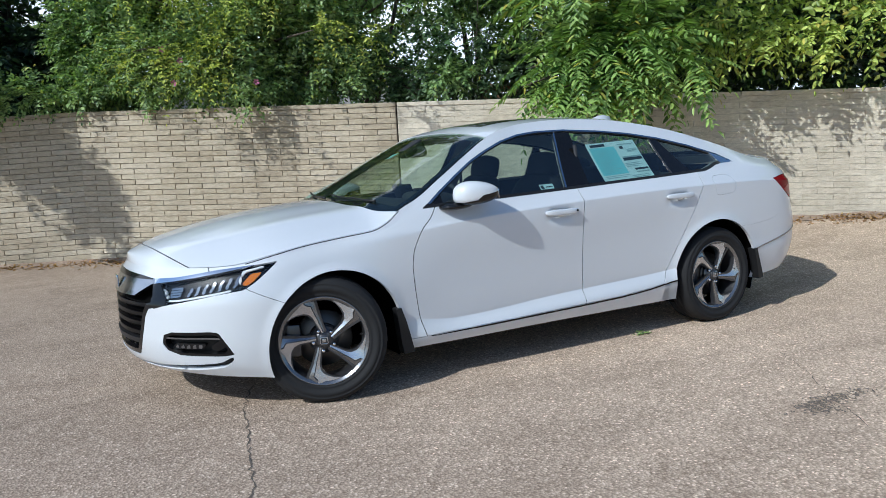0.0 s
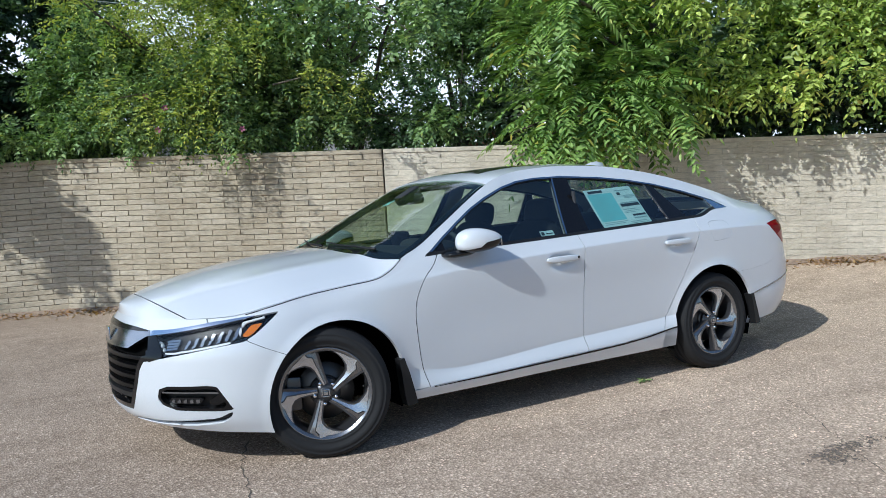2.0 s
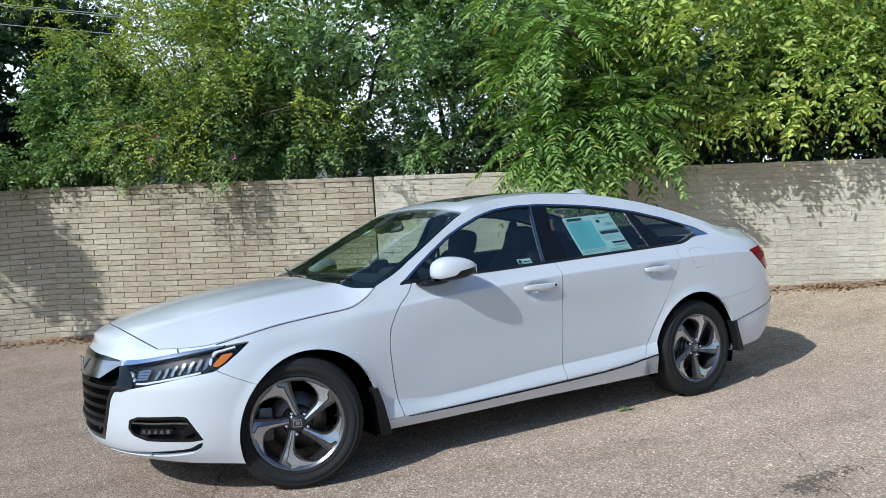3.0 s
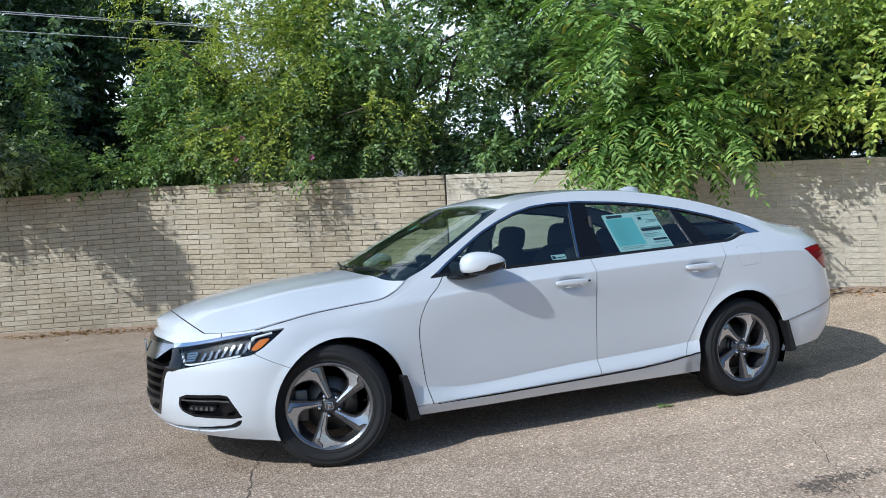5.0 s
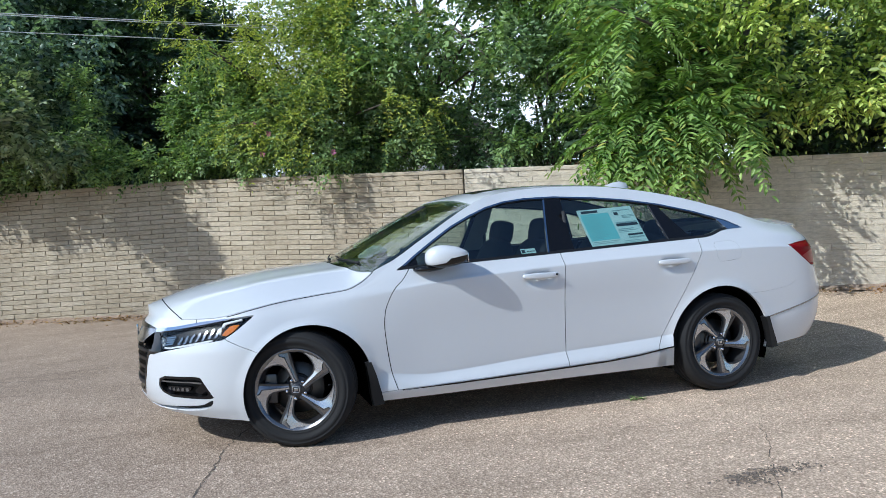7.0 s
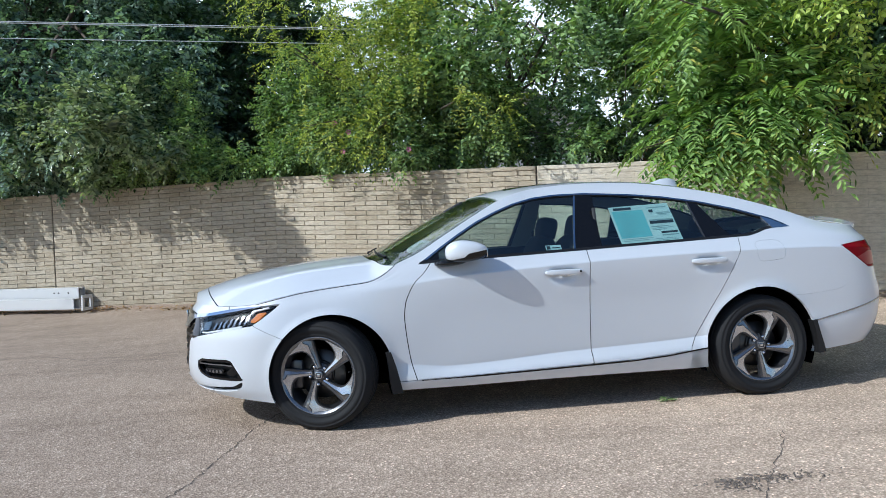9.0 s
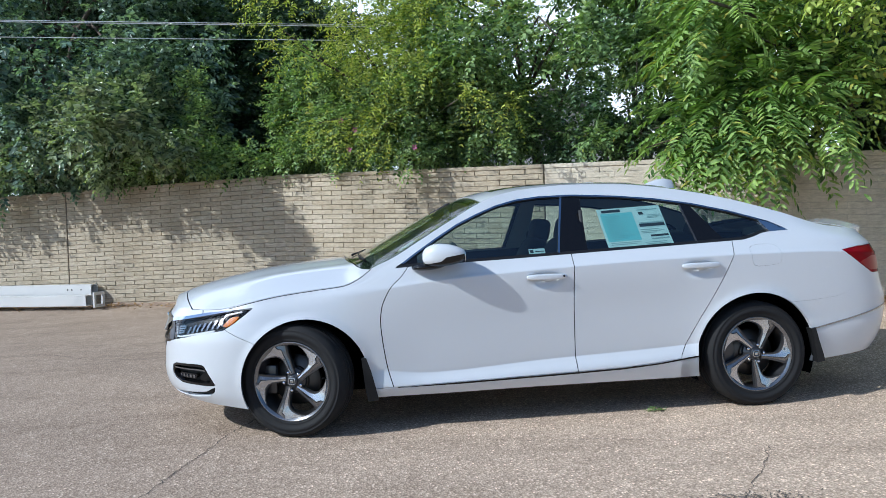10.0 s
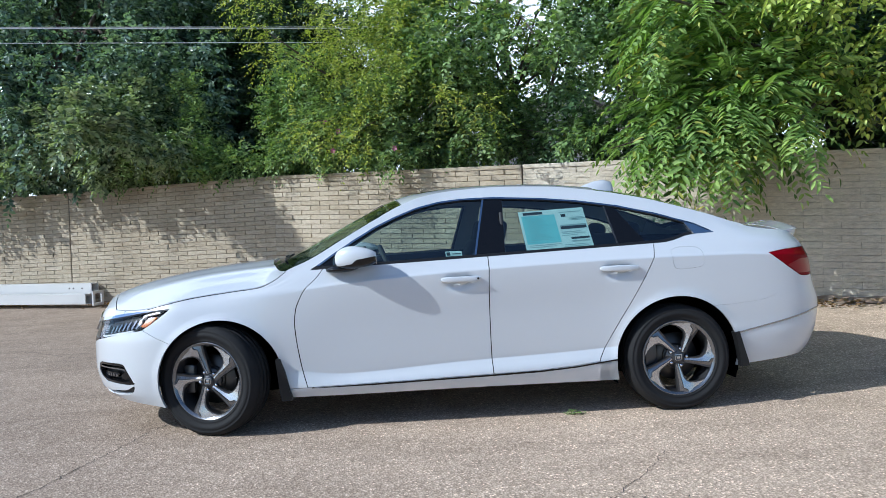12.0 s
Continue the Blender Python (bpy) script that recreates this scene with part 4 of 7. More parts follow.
for k in (1, -1):
    flip = (lambda V, F: (V, F)) if k > 0 else mirrored
    lamp = new("headlamp")
    adopt(lamp, CAR, "clear LED headlamp with black housing and amber marker")
    put = lambda nm, VF, mat, dep, lab="": part(nm, rimmed(*flip(*VF), dep), mat, lamp, lab)
    put("lamp_housing", cut(skin(-0.045), SIDE_F, front, lambda V: 0.02 - outside(V, LAMP_Q, "q")), M_GLOSSBLACK, 0.0, "black lamp housing")
    put("lamp_lens", cut(skin(-0.001), SIDE_F, front, lambda V: -outside(V, LAMP_Q, "q")), M_LENS, 0.004, "clear plastic lens").visible_shadow = False
    put("lamp_mask", cut(skin(0.0008), SIDE_F, front, lambda V: -outside(V, [(-0.514, 0.545), (-0.514, 0.674), (-0.462, 0.680), (-0.425, 0.600), (-0.415, 0.571), (-0.46, 0.558)], "q")), M_GLOSSBLACK, 0.004, "gloss black inner lamp panel")
    amber = [(0.045, 0.648), (0.09, 0.672), (0.135, 0.712), (0.075, 0.707), (0.028, 0.662)]
    put("amber_marker", cut(skin(-0.010), SIDE_F, front, lambda V: -outside(V, amber, "q")), M_AMBER, 0.012, "orange side marker")
    silver = [(-0.43, 0.575), (-0.36, 0.582), (-0.22, 0.606), (-0.05, 0.628), (0.03, 0.650), (0.055, 0.690), (0.03, 0.712), (-0.05, 0.708), (-0.14, 0.692), (-0.30, 0.664), (-0.40, 0.640)]
    put("reflector_bowl", cut(skin(-0.030), SIDE_F, front, lambda V: -outside(V, silver, "q")), M_BLACK, 0.01)
    for i in range(7):
        q0 = -0.285 + 0.045 * i
        zlo, zhi = 0.603 + 0.0066 * i, 0.652 + 0.0085 * i
        seg = [(q0 - 0.010, zlo), (q0 + 0.010, zlo + 0.003), (q0 + 0.040, zhi), (q0 + 0.018, zhi - 0.004)]
        put("led_reflector", cut(skin(-0.016 - 0.002 * (i % 2)), SIDE_F, front, lambda V: -outside(V, seg, "q")), M_LAMPSILVER, 0.014)
    drl = [(-0.445, 0.640), (-0.41, 0.585), (-0.36, 0.583), (-0.20, 0.604), (-0.03, 0.628), (-0.03, 0.637), (-0.20, 0.613), (-0.36, 0.592), (-0.40, 0.594), (-0.43, 0.645)]
    put("light_guide", cut(skin(-0.012), SIDE_F, front, lambda V: -outside(V, drl, "q")), M_GUIDE, 0.01, "pale light guide strip")
    hook = [(0.0, 0.645), (0.012, 0.645), (0.04, 0.715), (0.15, 0.735), (0.145, 0.742), (0.025, 0.722)]
    put("light_guide", cut(skin(-0.008), SIDE_F, front, lambda V: -outside(V, hook, "q")), M_GUIDE, 0.01)
    for i in range(4):
        z0 = 0.600 + 0.0125 * i
        put("projector_rib", cut(skin(-0.014), SIDE_F, front, lambda V: -outside(V, [(-0.400 + 0.004 * i, z0), (-0.325 + 0.004 * i, z0 + 0.007), (-0.322 + 0.004 * i, z0 + 0.0165), (-0.398 + 0.004 * i, z0 + 0.0095)], "q")), M_LAMPSILVER, 0.012)
    fog = new("fog_lamp")
    adopt(fog, CAR, "LED fog lamp in a black surround")
    put = lambda nm, VF, mat, dep, lab="": part(nm, rimmed(*flip(*VF), dep), mat, fog, lab)
    put("fog_recess", cut(skin(-0.045), SIDE_F, front, lambda V: 0.02 - outside(V, FOG_Q, "q")), M_BLACK, 0.0)
    put("fog_surround", cut(skin(-0.003), SIDE_F, front, lambda V: -outside(V, FOG_Q, "q") + 0.001, lambda V: 0.015 + outside(V, FOG_Q, "q")), M_GLOSSBLACK, 0.035)
    put("fog_trim", cut(skin(-0.005), SIDE_F, front, lambda V: -outside(V, FOG_Q, "q") - 0.004, lambda V: band(V, [(-0.5, 0.395), (-0.2, 0.398), (-0.05, 0.39)], [(-0.5, 0.403), (-0.2, 0.406), (-0.05, 0.40)])), M_DARKCHROME, 0.03, "chrome bar over the fog lamp")
    put("fog_trim", cut(skin(-0.005), SIDE_F, front, lambda V: -outside(V, FOG_Q, "q") - 0.002, lambda V: band(V, [(-0.5, 0.324), (0, 0.324)], [(-0.5, 0.330), (0, 0.330)])), M_DARKCHROME, 0.02)
    put("fog_led", cut(skin(-0.020), SIDE_F, front, lambda V: -outside(V, [(-0.405, 0.340), (-0.215, 0.345), (-0.20, 0.372), (-0.38, 0.372), (-0.41, 0.358)], "q")), M_GLOSSBLACK, 0.02, "dark LED housing")
    for k in range(5):
        q0 = -0.392 + 0.036 * k
        put("led_lens", cut(skin(-0.017), SIDE_F, front, lambda V: -outside(V, [(q0, 0.346), (q0 + 0.027, 0.347), (q0 + 0.030, 0.366), (q0 + 0.003, 0.366)], "q")), M_DARKCHROME, 0.008, "small square LED lens")
    put("fog_blade", cut(skin(-0.010), SIDE_F, front, lambda V: -outside(V, [(-0.19, 0.350), (-0.10, 0.398), (-0.075, 0.36), (-0.13, 0.335)], "q")), M_GLOSSBLACK, 0.03)
emblem = box_bm((0.010, 0.078, 0.070), (-0.872, 0, 0.648), 0.004)
part("front_emblem", emblem, M_CHROME, CAR, "plain chrome emblem")

# dark inner shell behind the gaps
shell = SIDE_V.copy()
shell[:, 1] = np.minimum(shell[:, 1] + 0.03, 0)
shell[:, 0] = np.clip(shell[:, 0], -0.85, 3.87)
core = cut(shell, SIDE_F, lambda V: arch_out(V, 0.02), lambda V: belt_line(V) - 0.02, lambda V: np.maximum(outside(V, LAMP_Q, "q"), -1) - 0.03, lambda V: outside(V, GRILLE_Q, "q") - 0.02, lambda V: outside(V, FOG_Q, "q") - 0.02, lambda V: V[:, 0] + 0.45)
panel("inner_body", *core, M_LINER, 0.0, "dark inner body behind the panel gaps")
# ---- wheels ----
def wheel(at, steer, mirror, phase=0):
    w = new("wheel")
    adopt(w, CAR)
    w.matrix_basis = Matrix.Translation(at) @ Matrix.Rotation(radians(steer), 4, "Z") @ (Matrix.Rotation(math.pi, 4, "Z") if mirror else Matrix.Identity(4))
    R, rim = 0.328, 0.230
    prof = [(rim - 0.004, -0.085), (rim + 0.006, -0.100), (rim + 0.012, -0.106), (rim + 0.014, -0.1035), (rim + 0.022, -0.1085), (rim + 0.034, -0.1125), (rim + 0.036, -0.1145), (rim + 0.052, -0.1155), (rim + 0.054, -0.1135), (rim + 0.066, -0.1115), (rim + 0.068, -0.1130), (R - 0.024, -0.106), (R - 0.010, -0.096), (R - 0.002, -0.078), (R, -0.05), (R, -0.047), (R - 0.007, -0.046), (R - 0.007, -0.038), (R, -0.037), (R, -0.004), (R - 0.007, -0.003), (R - 0.007, 0.005), (R, 0.006),
            (R, 0.037), (R - 0.007, 0.038), (R - 0.007, 0.046), (R, 0.047), (R - 0.002, 0.078), (R - 0.02, 0.104), (rim + 0.05, 0.113), (rim, 0.10)]
    tv, tf = lathe(prof, segs=144)
    tyre = []
    for x, y, z in tv:                       # notched shoulders
        r, k = math.hypot(x, z), round(math.degrees(math.atan2(z, x)) / 2.5)
        q = 0.0016 if k % 3 == 0 and r > R - 0.014 and 0.045 < abs(y) < 0.100 else 0
        tyre.append((x * (r - q) / r, y, z * (r - q) / r))
    part("tyre", (tyre, tf), M_RUBBER, w, "black all-season tyre")
    barrel = [(rim - 0.018, -0.088), (rim - 0.022, -0.074), (rim - 0.030, -0.045), (rim - 0.034, 0.02), (rim - 0.02, 0.09), (rim, 0.10)]
    part("rim", lathe(barrel, segs=72), M_WHEELGREY, w, "alloy rim")
    part("rim_lip", lathe([(rim + 0.002, -0.096), (rim - 0.001, -0.0985), (rim - 0.005, -0.0965), (rim - 0.010, -0.0925), (rim - 0.018, -0.086)], segs=96), M_DARKALLOY, w, "machined rim edge")
    part("valve_stem", tube([(0.196, -0.070, 0.02), (0.186, -0.088, 0.018)], 0.004, 6), M_BLACK, w)
    part("brake_disc", merge(lathe([(0.03, -0.01), (0.145, -0.01), (0.148, 0.0), (0.148, 0.012), (0.03, 0.014)], segs=48), lathe([(0.0, -0.030), (0.075, -0.030), (0.08, -0.012)], segs=40)), M_STEEL, w, "steel brake disc")
    cal = box_bm((0.075, 0.06, 0.17), (-0.155, -0.005, 0.0), 0.015)
    part("brake_caliper", cal, M_WHEELGREY, w)
    part("hub_cap", merge(lathe([(0.0, -0.0815), (0.029, -0.0815), (0.0315, -0.079), (0.032, -0.065)], segs=32)), M_WHEELGREY, w, "dark hub cap")
    part("hub", lathe([(0.030, -0.070), (0.040, -0.069), (0.046, -0.060), (0.070, -0.054), (0.073, -0.045), (0.073, 0.0)], segs=40), M_WHEELGREY, w)
    part("badge", join_bm(box_bm((0.040, 0.004, 0.005), (0, -0.083, 0.0165), 0.0015), box_bm((0.034, 0.004, 0.005), (0, -0.083, -0.0165), 0.0015), box_bm((0.005, 0.004, 0.030), (-0.0185, -0.083, 0), 0.0015, (0, 6, 0)), box_bm((0.005, 0.004, 0.030), (0.0185, -0.083, 0), 0.0015, (0, -6, 0)), box_bm((0.020, 0.004, 0.018), (0, -0.083, 0), 0.0015)), M_TRIMCHROME, w, "small plain chrome emblem")
    for k in range(5):
        a0 = radians(72 * k - 90 + phase)

        def at_pol(r, deg, y):
            a = a0 + radians(deg)
            return (r * math.cos(a), y, r * math.sin(a))
        lug = lathe([(0.0, -0.082), (0.006, -0.081), (0.0095, -0.077), (0.0105, -0.072), (0.0105, -0.055)], segs=10)
        cx, cz = 0.055 * math.cos(a0 - radians(6)), 0.055 * math.sin(a0 - radians(6))
        part("lug_nut", ([(v[0] + cx, v[1], v[2] + cz) for v in lug[0]], lug[1]), M_CHROME, w, smooth=True)
        for outline, depth, mat, nm in SPOKE_A:
            n = len(outline)
            verts = []
            for r, deg, y in outline:
                verts.append(at_pol(r, deg, y))
            for r, deg, y in outline:
                verts.append(at_pol(r, deg, min(y + depth, 0.02)))
            faces = [tuple(range(n))] + [tuple(range(2 * n - 1, n - 1, -1))] + [(i, i + n, (i + 1) % n + n, (i + 1) % n) for i in range(n)]
            bm = bmesh.new()
            vs = [bm.verts.new(v) for v in verts]
            for f in faces:
                bm.faces.new([vs[i] for i in f])
            bmesh.ops.recalc_face_normals(bm, faces=bm.faces)
            bmesh.ops.triangulate(bm, faces=[f for f in bm.faces if len(f.verts) > 4])
            part(nm, bm, mat, w)
    return w


# outlines of one spoke in (radius, degrees, depth) seen from outside
face_y = lambda r: -0.073 - 0.021 * min(1, r / 0.21)
NEAR_EDGE = [(0.034, -0.036), (0.070, -0.048), (0.110, -0.063), (0.150, -0.080), (0.190, -0.098), (0.2015, -0.105)]
NEAR_SPLIT = [(0.2235, -0.046), (0.202, -0.047), (0.182, -0.064), (0.156, -0.056), (0.112, -0.046), (0.070, -0.034), (0.036, -0.026)]
FAR_SPLIT = [(0.036, -0.0235), (0.070, -0.031), (0.113, -0.0425), (0.157, -0.052), (0.180, -0.0595), (0.200, -0.0415), (0.2240, -0.0405)]
FAR_EDGE = [(0.2275, 0.0), (0.2225, 0.047), (0.206, 0.096), (0.192, 0.126), (0.187, 0.121), (0.1965, 0.088), (0.197, 0.056), (0.190, 0.024), (0.174, -0.008), (0.152, -0.025), (0.126, -0.029), (0.070, -0.021), (0.038, -0.016)]
FLANK = [(0.030, -0.041), (0.070, -0.053), (0.110, -0.068), (0.150, -0.085), (0.190, -0.103), (0.2010, -0.109), (0.2235, -0.044), (0.2280, 0.0), (0.2225, 0.049), (0.205, 0.099), (0.190, 0.131), (0.183, 0.124), (0.1915, 0.089), (0.192, 0.058), (0.185, 0.029), (0.169, -0.001), (0.148, -0.017), (0.122, -0.021), (0.070, -0.014), (0.034, -0.008)]
flat = lambda pts: [(math.hypot(r, s), math.degrees(math.atan2(s, r))) for r, s in pts]
tilt = lambda pts, dy: [(r, d, face_y(r) + dy * min(1, r / 0.12)) for r, d in flat(pts)]
# near facet in a darkened metal: the facets' uneven light put into colour
SPOKE_A = [(tilt(NEAR_EDGE, 0.014) + tilt(NEAR_SPLIT, 0.001), 0.010, M_DARKALLOY, "spoke_facet"),
           (tilt(FAR_SPLIT, -0.001) + tilt(FAR_EDGE, 0.007), 0.010, M_MACHINED, "spoke_face"),
           (tilt(FLANK, 0.010), 0.030, M_WHEELGREY, "spoke")]
for at, steer, mir in (((0.018, -0.808, 0.325), -20, False), ((2.842, -0.798, 0.325), 0, False), ((0.0, 0.785, 0.325), -18, True), ((2.83, 0.785, 0.325), 0, True)):
    wheel(at, steer, mir, -1 if at[0] < 1 else 26)


# wheel wells
def well(cx, cz, rx, rz, side):
    n, verts, faces = 28, [], []
    for i in range(n + 1):
        a = math.pi * (-0.12 + 1.24 * i / n)
        for y in (0.872 - (0.075 * max(0, -math.cos(a)) if cx < 1 else 0), 0.45):
            g = 0.012 if y > 0.7 else 0.03
            verts.append((cx + (rx + g) * math.cos(a), side * y, cz + (rz + g) * math.sin(a)))
    faces = [(2 * i, 2 * i + 1, 2 * i + 3, 2 * i + 2) for i in range(n)]
    faces.append(tuple(2 * i + 1 for i in range(n + 1)))
    part("wheel_well", (verts, faces), M_LINER, CAR, "black wheel well liner", smooth=False)


for s in (-1, 1):
    well(*ARCH_F, s)
    well(*ARCH_R, s)
part("underbody", box_bm((4.2, 0.9, 0.22), (1.55, 0, 0.33), 0.03), M_LINER, CAR, "dark underbody")
part("floor_pan", box_bm((1.75, 1.66, 0.10), (1.45, 0, 0.27), 0.03), M_LINER, CAR, "dark floor pan")
part("splash_shield", box_bm((0.30, 0.9, 0.05), (-0.50, 0, 0.27), 0.02), M_LINER, CAR)
part("rear_tray", box_bm((0.5, 1.4, 0.12), (3.45, 0, 0.36), 0.03), M_LINER, CAR)


# ---- mirrors, handles and other fittings ----
def lump(size, at, power=2.6, squash=None, nu=28, nv=18):
    """A rounded solid, as (verts, faces); squash bends it by a function of unit coordinates."""
    verts, faces = [], []
    pw = lambda c: math.copysign(abs(c) ** (2 / power), c)
    for j in range(nv + 1):
        th = math.pi * j / nv - math.pi / 2
        for i in range(nu):
            ph = 2 * math.pi * i / nu
            p = Vector((pw(math.cos(th)) * pw(math.cos(ph)), pw(math.cos(th)) * pw(math.sin(ph)), pw(math.sin(th))))
            if squash:
                p = squash(p)
            verts.append((at[0] + p.x * size[0] / 2, at[1] + p.y * size[1] / 2, at[2] + p.z * size[2] / 2))
    for j in range(nv):
        for i in range(nu):
            faces.append((j * nu + i, j * nu + (i + 1) % nu, (j + 1) * nu + (i + 1) % nu, (j + 1) * nu + i))
    return verts, faces


def np_mesh(vf):
    V = np.array(vf[0], float)
    F = []
    for f in vf[1]:
        F += [(f[0], f[k], f[k + 1]) for k in range(1, len(f) - 1)]
    return weld(V, np.array(F))


def door_mirror(side):
    m = new("door_mirror")
    adopt(m, CAR, "white door mirror with black underside")

    def bend(p):
        x = min(p.x, 0.90)
        z = p.z * (1 - (0.50 if p.z > 0 else 0.10) * (max(0, x + 0.45) / 1.4) ** 1.6) * (0.80 if p.z < 0 else 1.0) + 0.10 * x
        return Vector((x, p.y * (1 - 0.12 * max(0, -x)) - 0.12 * x, z))
    V, F = np_mesh(lump((0.255, 0.165, 0.150), (0.893, -0.965, 1.018), 2.7, bend, 44, 28))
    split = lambda V: V[:, 2] - (0.975 + 0.020 * np.clip((V[:, 0] - 0.868) / 0.012, 0, 1) + 0.16 * np.clip(V[:, 0] - 0.80, 0, 1))
    flip = (lambda V, F: (V, F)) if side < 0 else mirrored
    part("mirror_shell", rimmed(*flip(*cut(V, F, split)), 0.006), M_PAINT, m, "white mirror shell")
    part("mirror_base", flip(*cut(V * [1, 1, 1] , F, lambda V: -split(V))), M_GLOSSBLACK, m, "black lower mirror shell")
    gl = box_bm((0.004, 0.10, 0.055), (1.007, side * 0.975, 1.010), 0.0015)
    part("mirror_glass", gl, M_CHROME, m)
    V, F = np_mesh(lump((0.20, 0.15, 0.045), (0.805, -0.895, 0.957), 2.4, lambda p: Vector((p.x, p.y, p.z + 0.3 * p.x)), 20, 12))
    part("mirror_arm", flip(V, F), M_GLOSSBLACK, m, "black mirror arm")


for s in (-1, 1):
    door_mirror(s)


def door_handle(cx, cz, door, side):
    y0 = 0.934
    V, F = np_mesh(lump((0.245, 0.026, 0.036), (cx, -y0 - 0.008, cz), 3.4, lambda p: Vector((p.x, p.y + 0.55 * (abs(p.x) ** 3) - 0.2, p.z)), 40, 12))
    flip = (lambda V, F: (V, F)) if side < 0 else mirrored
    part("door_handle", flip(V, F), M_PAINT, door, "white door handle")
    V, F = np_mesh(lump((0.075, 0.02, 0.03), (cx + 0.01, -y0 + 0.012, cz - 0.014), 2.2, None, 20, 10))
    part("handle_cap", flip(V, F), M_PAINT, door)


for (cx, cz), doors in zip(HANDLES, (DOOR_F, DOOR_R)):
    door_handle(cx, cz, doors[0], -1)
    door_handle(cx, cz, doors[1], 1)
lock = lathe([(0.0, -0.9575), (0.006, -0.9575), (0.007, -0.955), (0.007, -0.93)], (1.607, 0, 0.869), 14)
part("door_lock", lock, M_BLACK, DOOR_F[0], "small dark keyhole button")

# roof antenna
def fin_shape():
    prof = [(2.465, 0.0), (2.52, 0.032), (2.59, 0.066), (2.65, 0.084), (2.71, 0.084), (2.724, 0.060), (2.73, 0.0)]
    verts, faces = [], []
    for x, h in prof:
        zb = float(z_mid(x)) - 0.006
        w = 0.035 * math.sin(math.pi * min(max((x - 2.47) / 0.30, 0.05), 0.95)) + 0.004
        for y, k in ((-w, 0.0), (-w * 0.75, 0.35), (-w * 0.22, 0.92), (0, 1.0), (w * 0.22, 0.92), (w * 0.75, 0.35), (w, 0.0)):
            verts.append((x, y, zb + (h + 0.008) * k))
    for i in range(len(prof) - 1):
        for j in range(6):
            faces.append((i * 7 + j, i * 7 + j + 1, i * 7 + j + 8, i * 7 + j + 7))
    faces.append(tuple(len(prof) * 7 - 7 + j for j in range(7)))
    return verts, faces


part("antenna_fin", fin_shape(), M_PAINT, CAR, "white shark-fin antenna")

# mud flaps
for s in (-1, 1):
    for pts, y, nm in (([(0.392, 0.435), (0.420, 0.440), (0.447, 0.36), (0.469, 0.27), (0.486, 0.192), (0.424, 0.188), (0.411, 0.25), (0.401, 0.35)], 0.926, "mud_flap"),
                       ([(3.185, 0.47), (3.215, 0.475), (3.235, 0.40), (3.265, 0.30), (3.272, 0.262), (3.225, 0.255), (3.215, 0.33), (3.20, 0.42)], 0.930, "mud_flap")):
        bm = bmesh.new()
        f = bm.faces.new([bm.verts.new((x, s * y, z)) for x, z in pts])
        g = bmesh.ops.extrude_face_region(bm, geom=[f])
        bmesh.ops.translate(bm, vec=(0, -s * 0.06, 0), verts=[v for v in g["geom"] if isinstance(v, bmesh.types.BMVert)])
        part(nm, bm, M_BLACK, CAR, "black plastic mud flap", smooth=False)

# wipers on the cowl
for y0, y1 in ((-0.62, 0.02), (-0.02, 0.55)):
    pts = []
    for i in range(9):
        y = y0 + (y1 - y0) * i / 8
        x = 0.37 + 0.09 * (y / 0.7) ** 2 + 0.05 * i / 8
        j = np.argmin(np.abs(TOP[:, -1, 0] - x))
        zz = float(TOP[j, int((y / -TOP[j, 0, 1] + 1) / 2 * (TOP.shape[1] - 1)), 2])
        pts.append((x, y, zz + 0.006))
    part("wiper", tube(pts, [0.008, 0.008, 0.007, 0.007, 0.006, 0.006, 0.005, 0.005, 0.004], 6), M_BLACK, CAR, "black windshield wiper")
part("cowl_cover", rimmed(*cut(TOP_V - [0, 0, 0.028], TOP_F, lambda V: hood_rear(V) + 0.05, lambda V: 0.04 - cowl(V), lambda V: 0.82 - np.abs(V[:, 1])), 0.0), M_BLACK, CAR, "black plastic cowl below the windshield")
# trunk spoiler lip
lip = cut(TOP_V + [0, 0, 0.001], TOP_F, lambda V: V[:, 0] - 3.62, lambda V: side_in(V, 0.01))
rise = np.clip((lip[0][:, 0] - 3.62) / 0.18, 0, 1) ** 1.5 * 0.034
lip[0][:, 2] += rise
lip[0][:, 0] += rise * 2.2
part("trunk_spoiler", rimmed(*lip, 0.05), M_PAINT, CAR, "low white trunk lip spoiler")
exhaust = lathe([(0.034, -0.06), (0.038, -0.058), (0.038, 0.08), (0.030, 0.08), (0.030, -0.05)], segs=24)
for s in (-1, 1):
    T = Matrix.Translation((3.73, s * 0.58, 0.325)) @ Matrix.Rotation(radians(-90), 4, "Z") @ Matrix.Rotation(math.pi, 4, "Z")
    part("exhaust_tip", ([T @ Vector(v) for v in exhaust[0]], exhaust[1]), M_CHROME, CAR, "chrome exhaust tip")
# darker band inside the tail lamps
dark = cut(skin(0.0015), SIDE_F, lambda V: -outside(V, TAIL_LAMP) - 0.006, lambda V: np.abs(V[:, 1]) - 0.42, lambda V: V[:, 2] - 0.815, lambda V: 0.905 - V[:, 2] - 0.35 * np.clip(3.66 - V[:, 0], 0, 1))
panel("lamp_band", *dark, M_DARKRED, 0.002, "deeper red lamp segment")

# ---- cabin ----
def cushion(size, at, turn=(0, 0, 0), power=4.0):
    V, F = np_mesh(lump(size, (0, 0, 0), power, None, 24, 14))
    M = Matrix.Translation(at) @ Euler([radians(a) for a in turn]).to_matrix().to_4x4()
    return [tuple(M @ Vector(v)) for v in V], [tuple(f) for f in F]


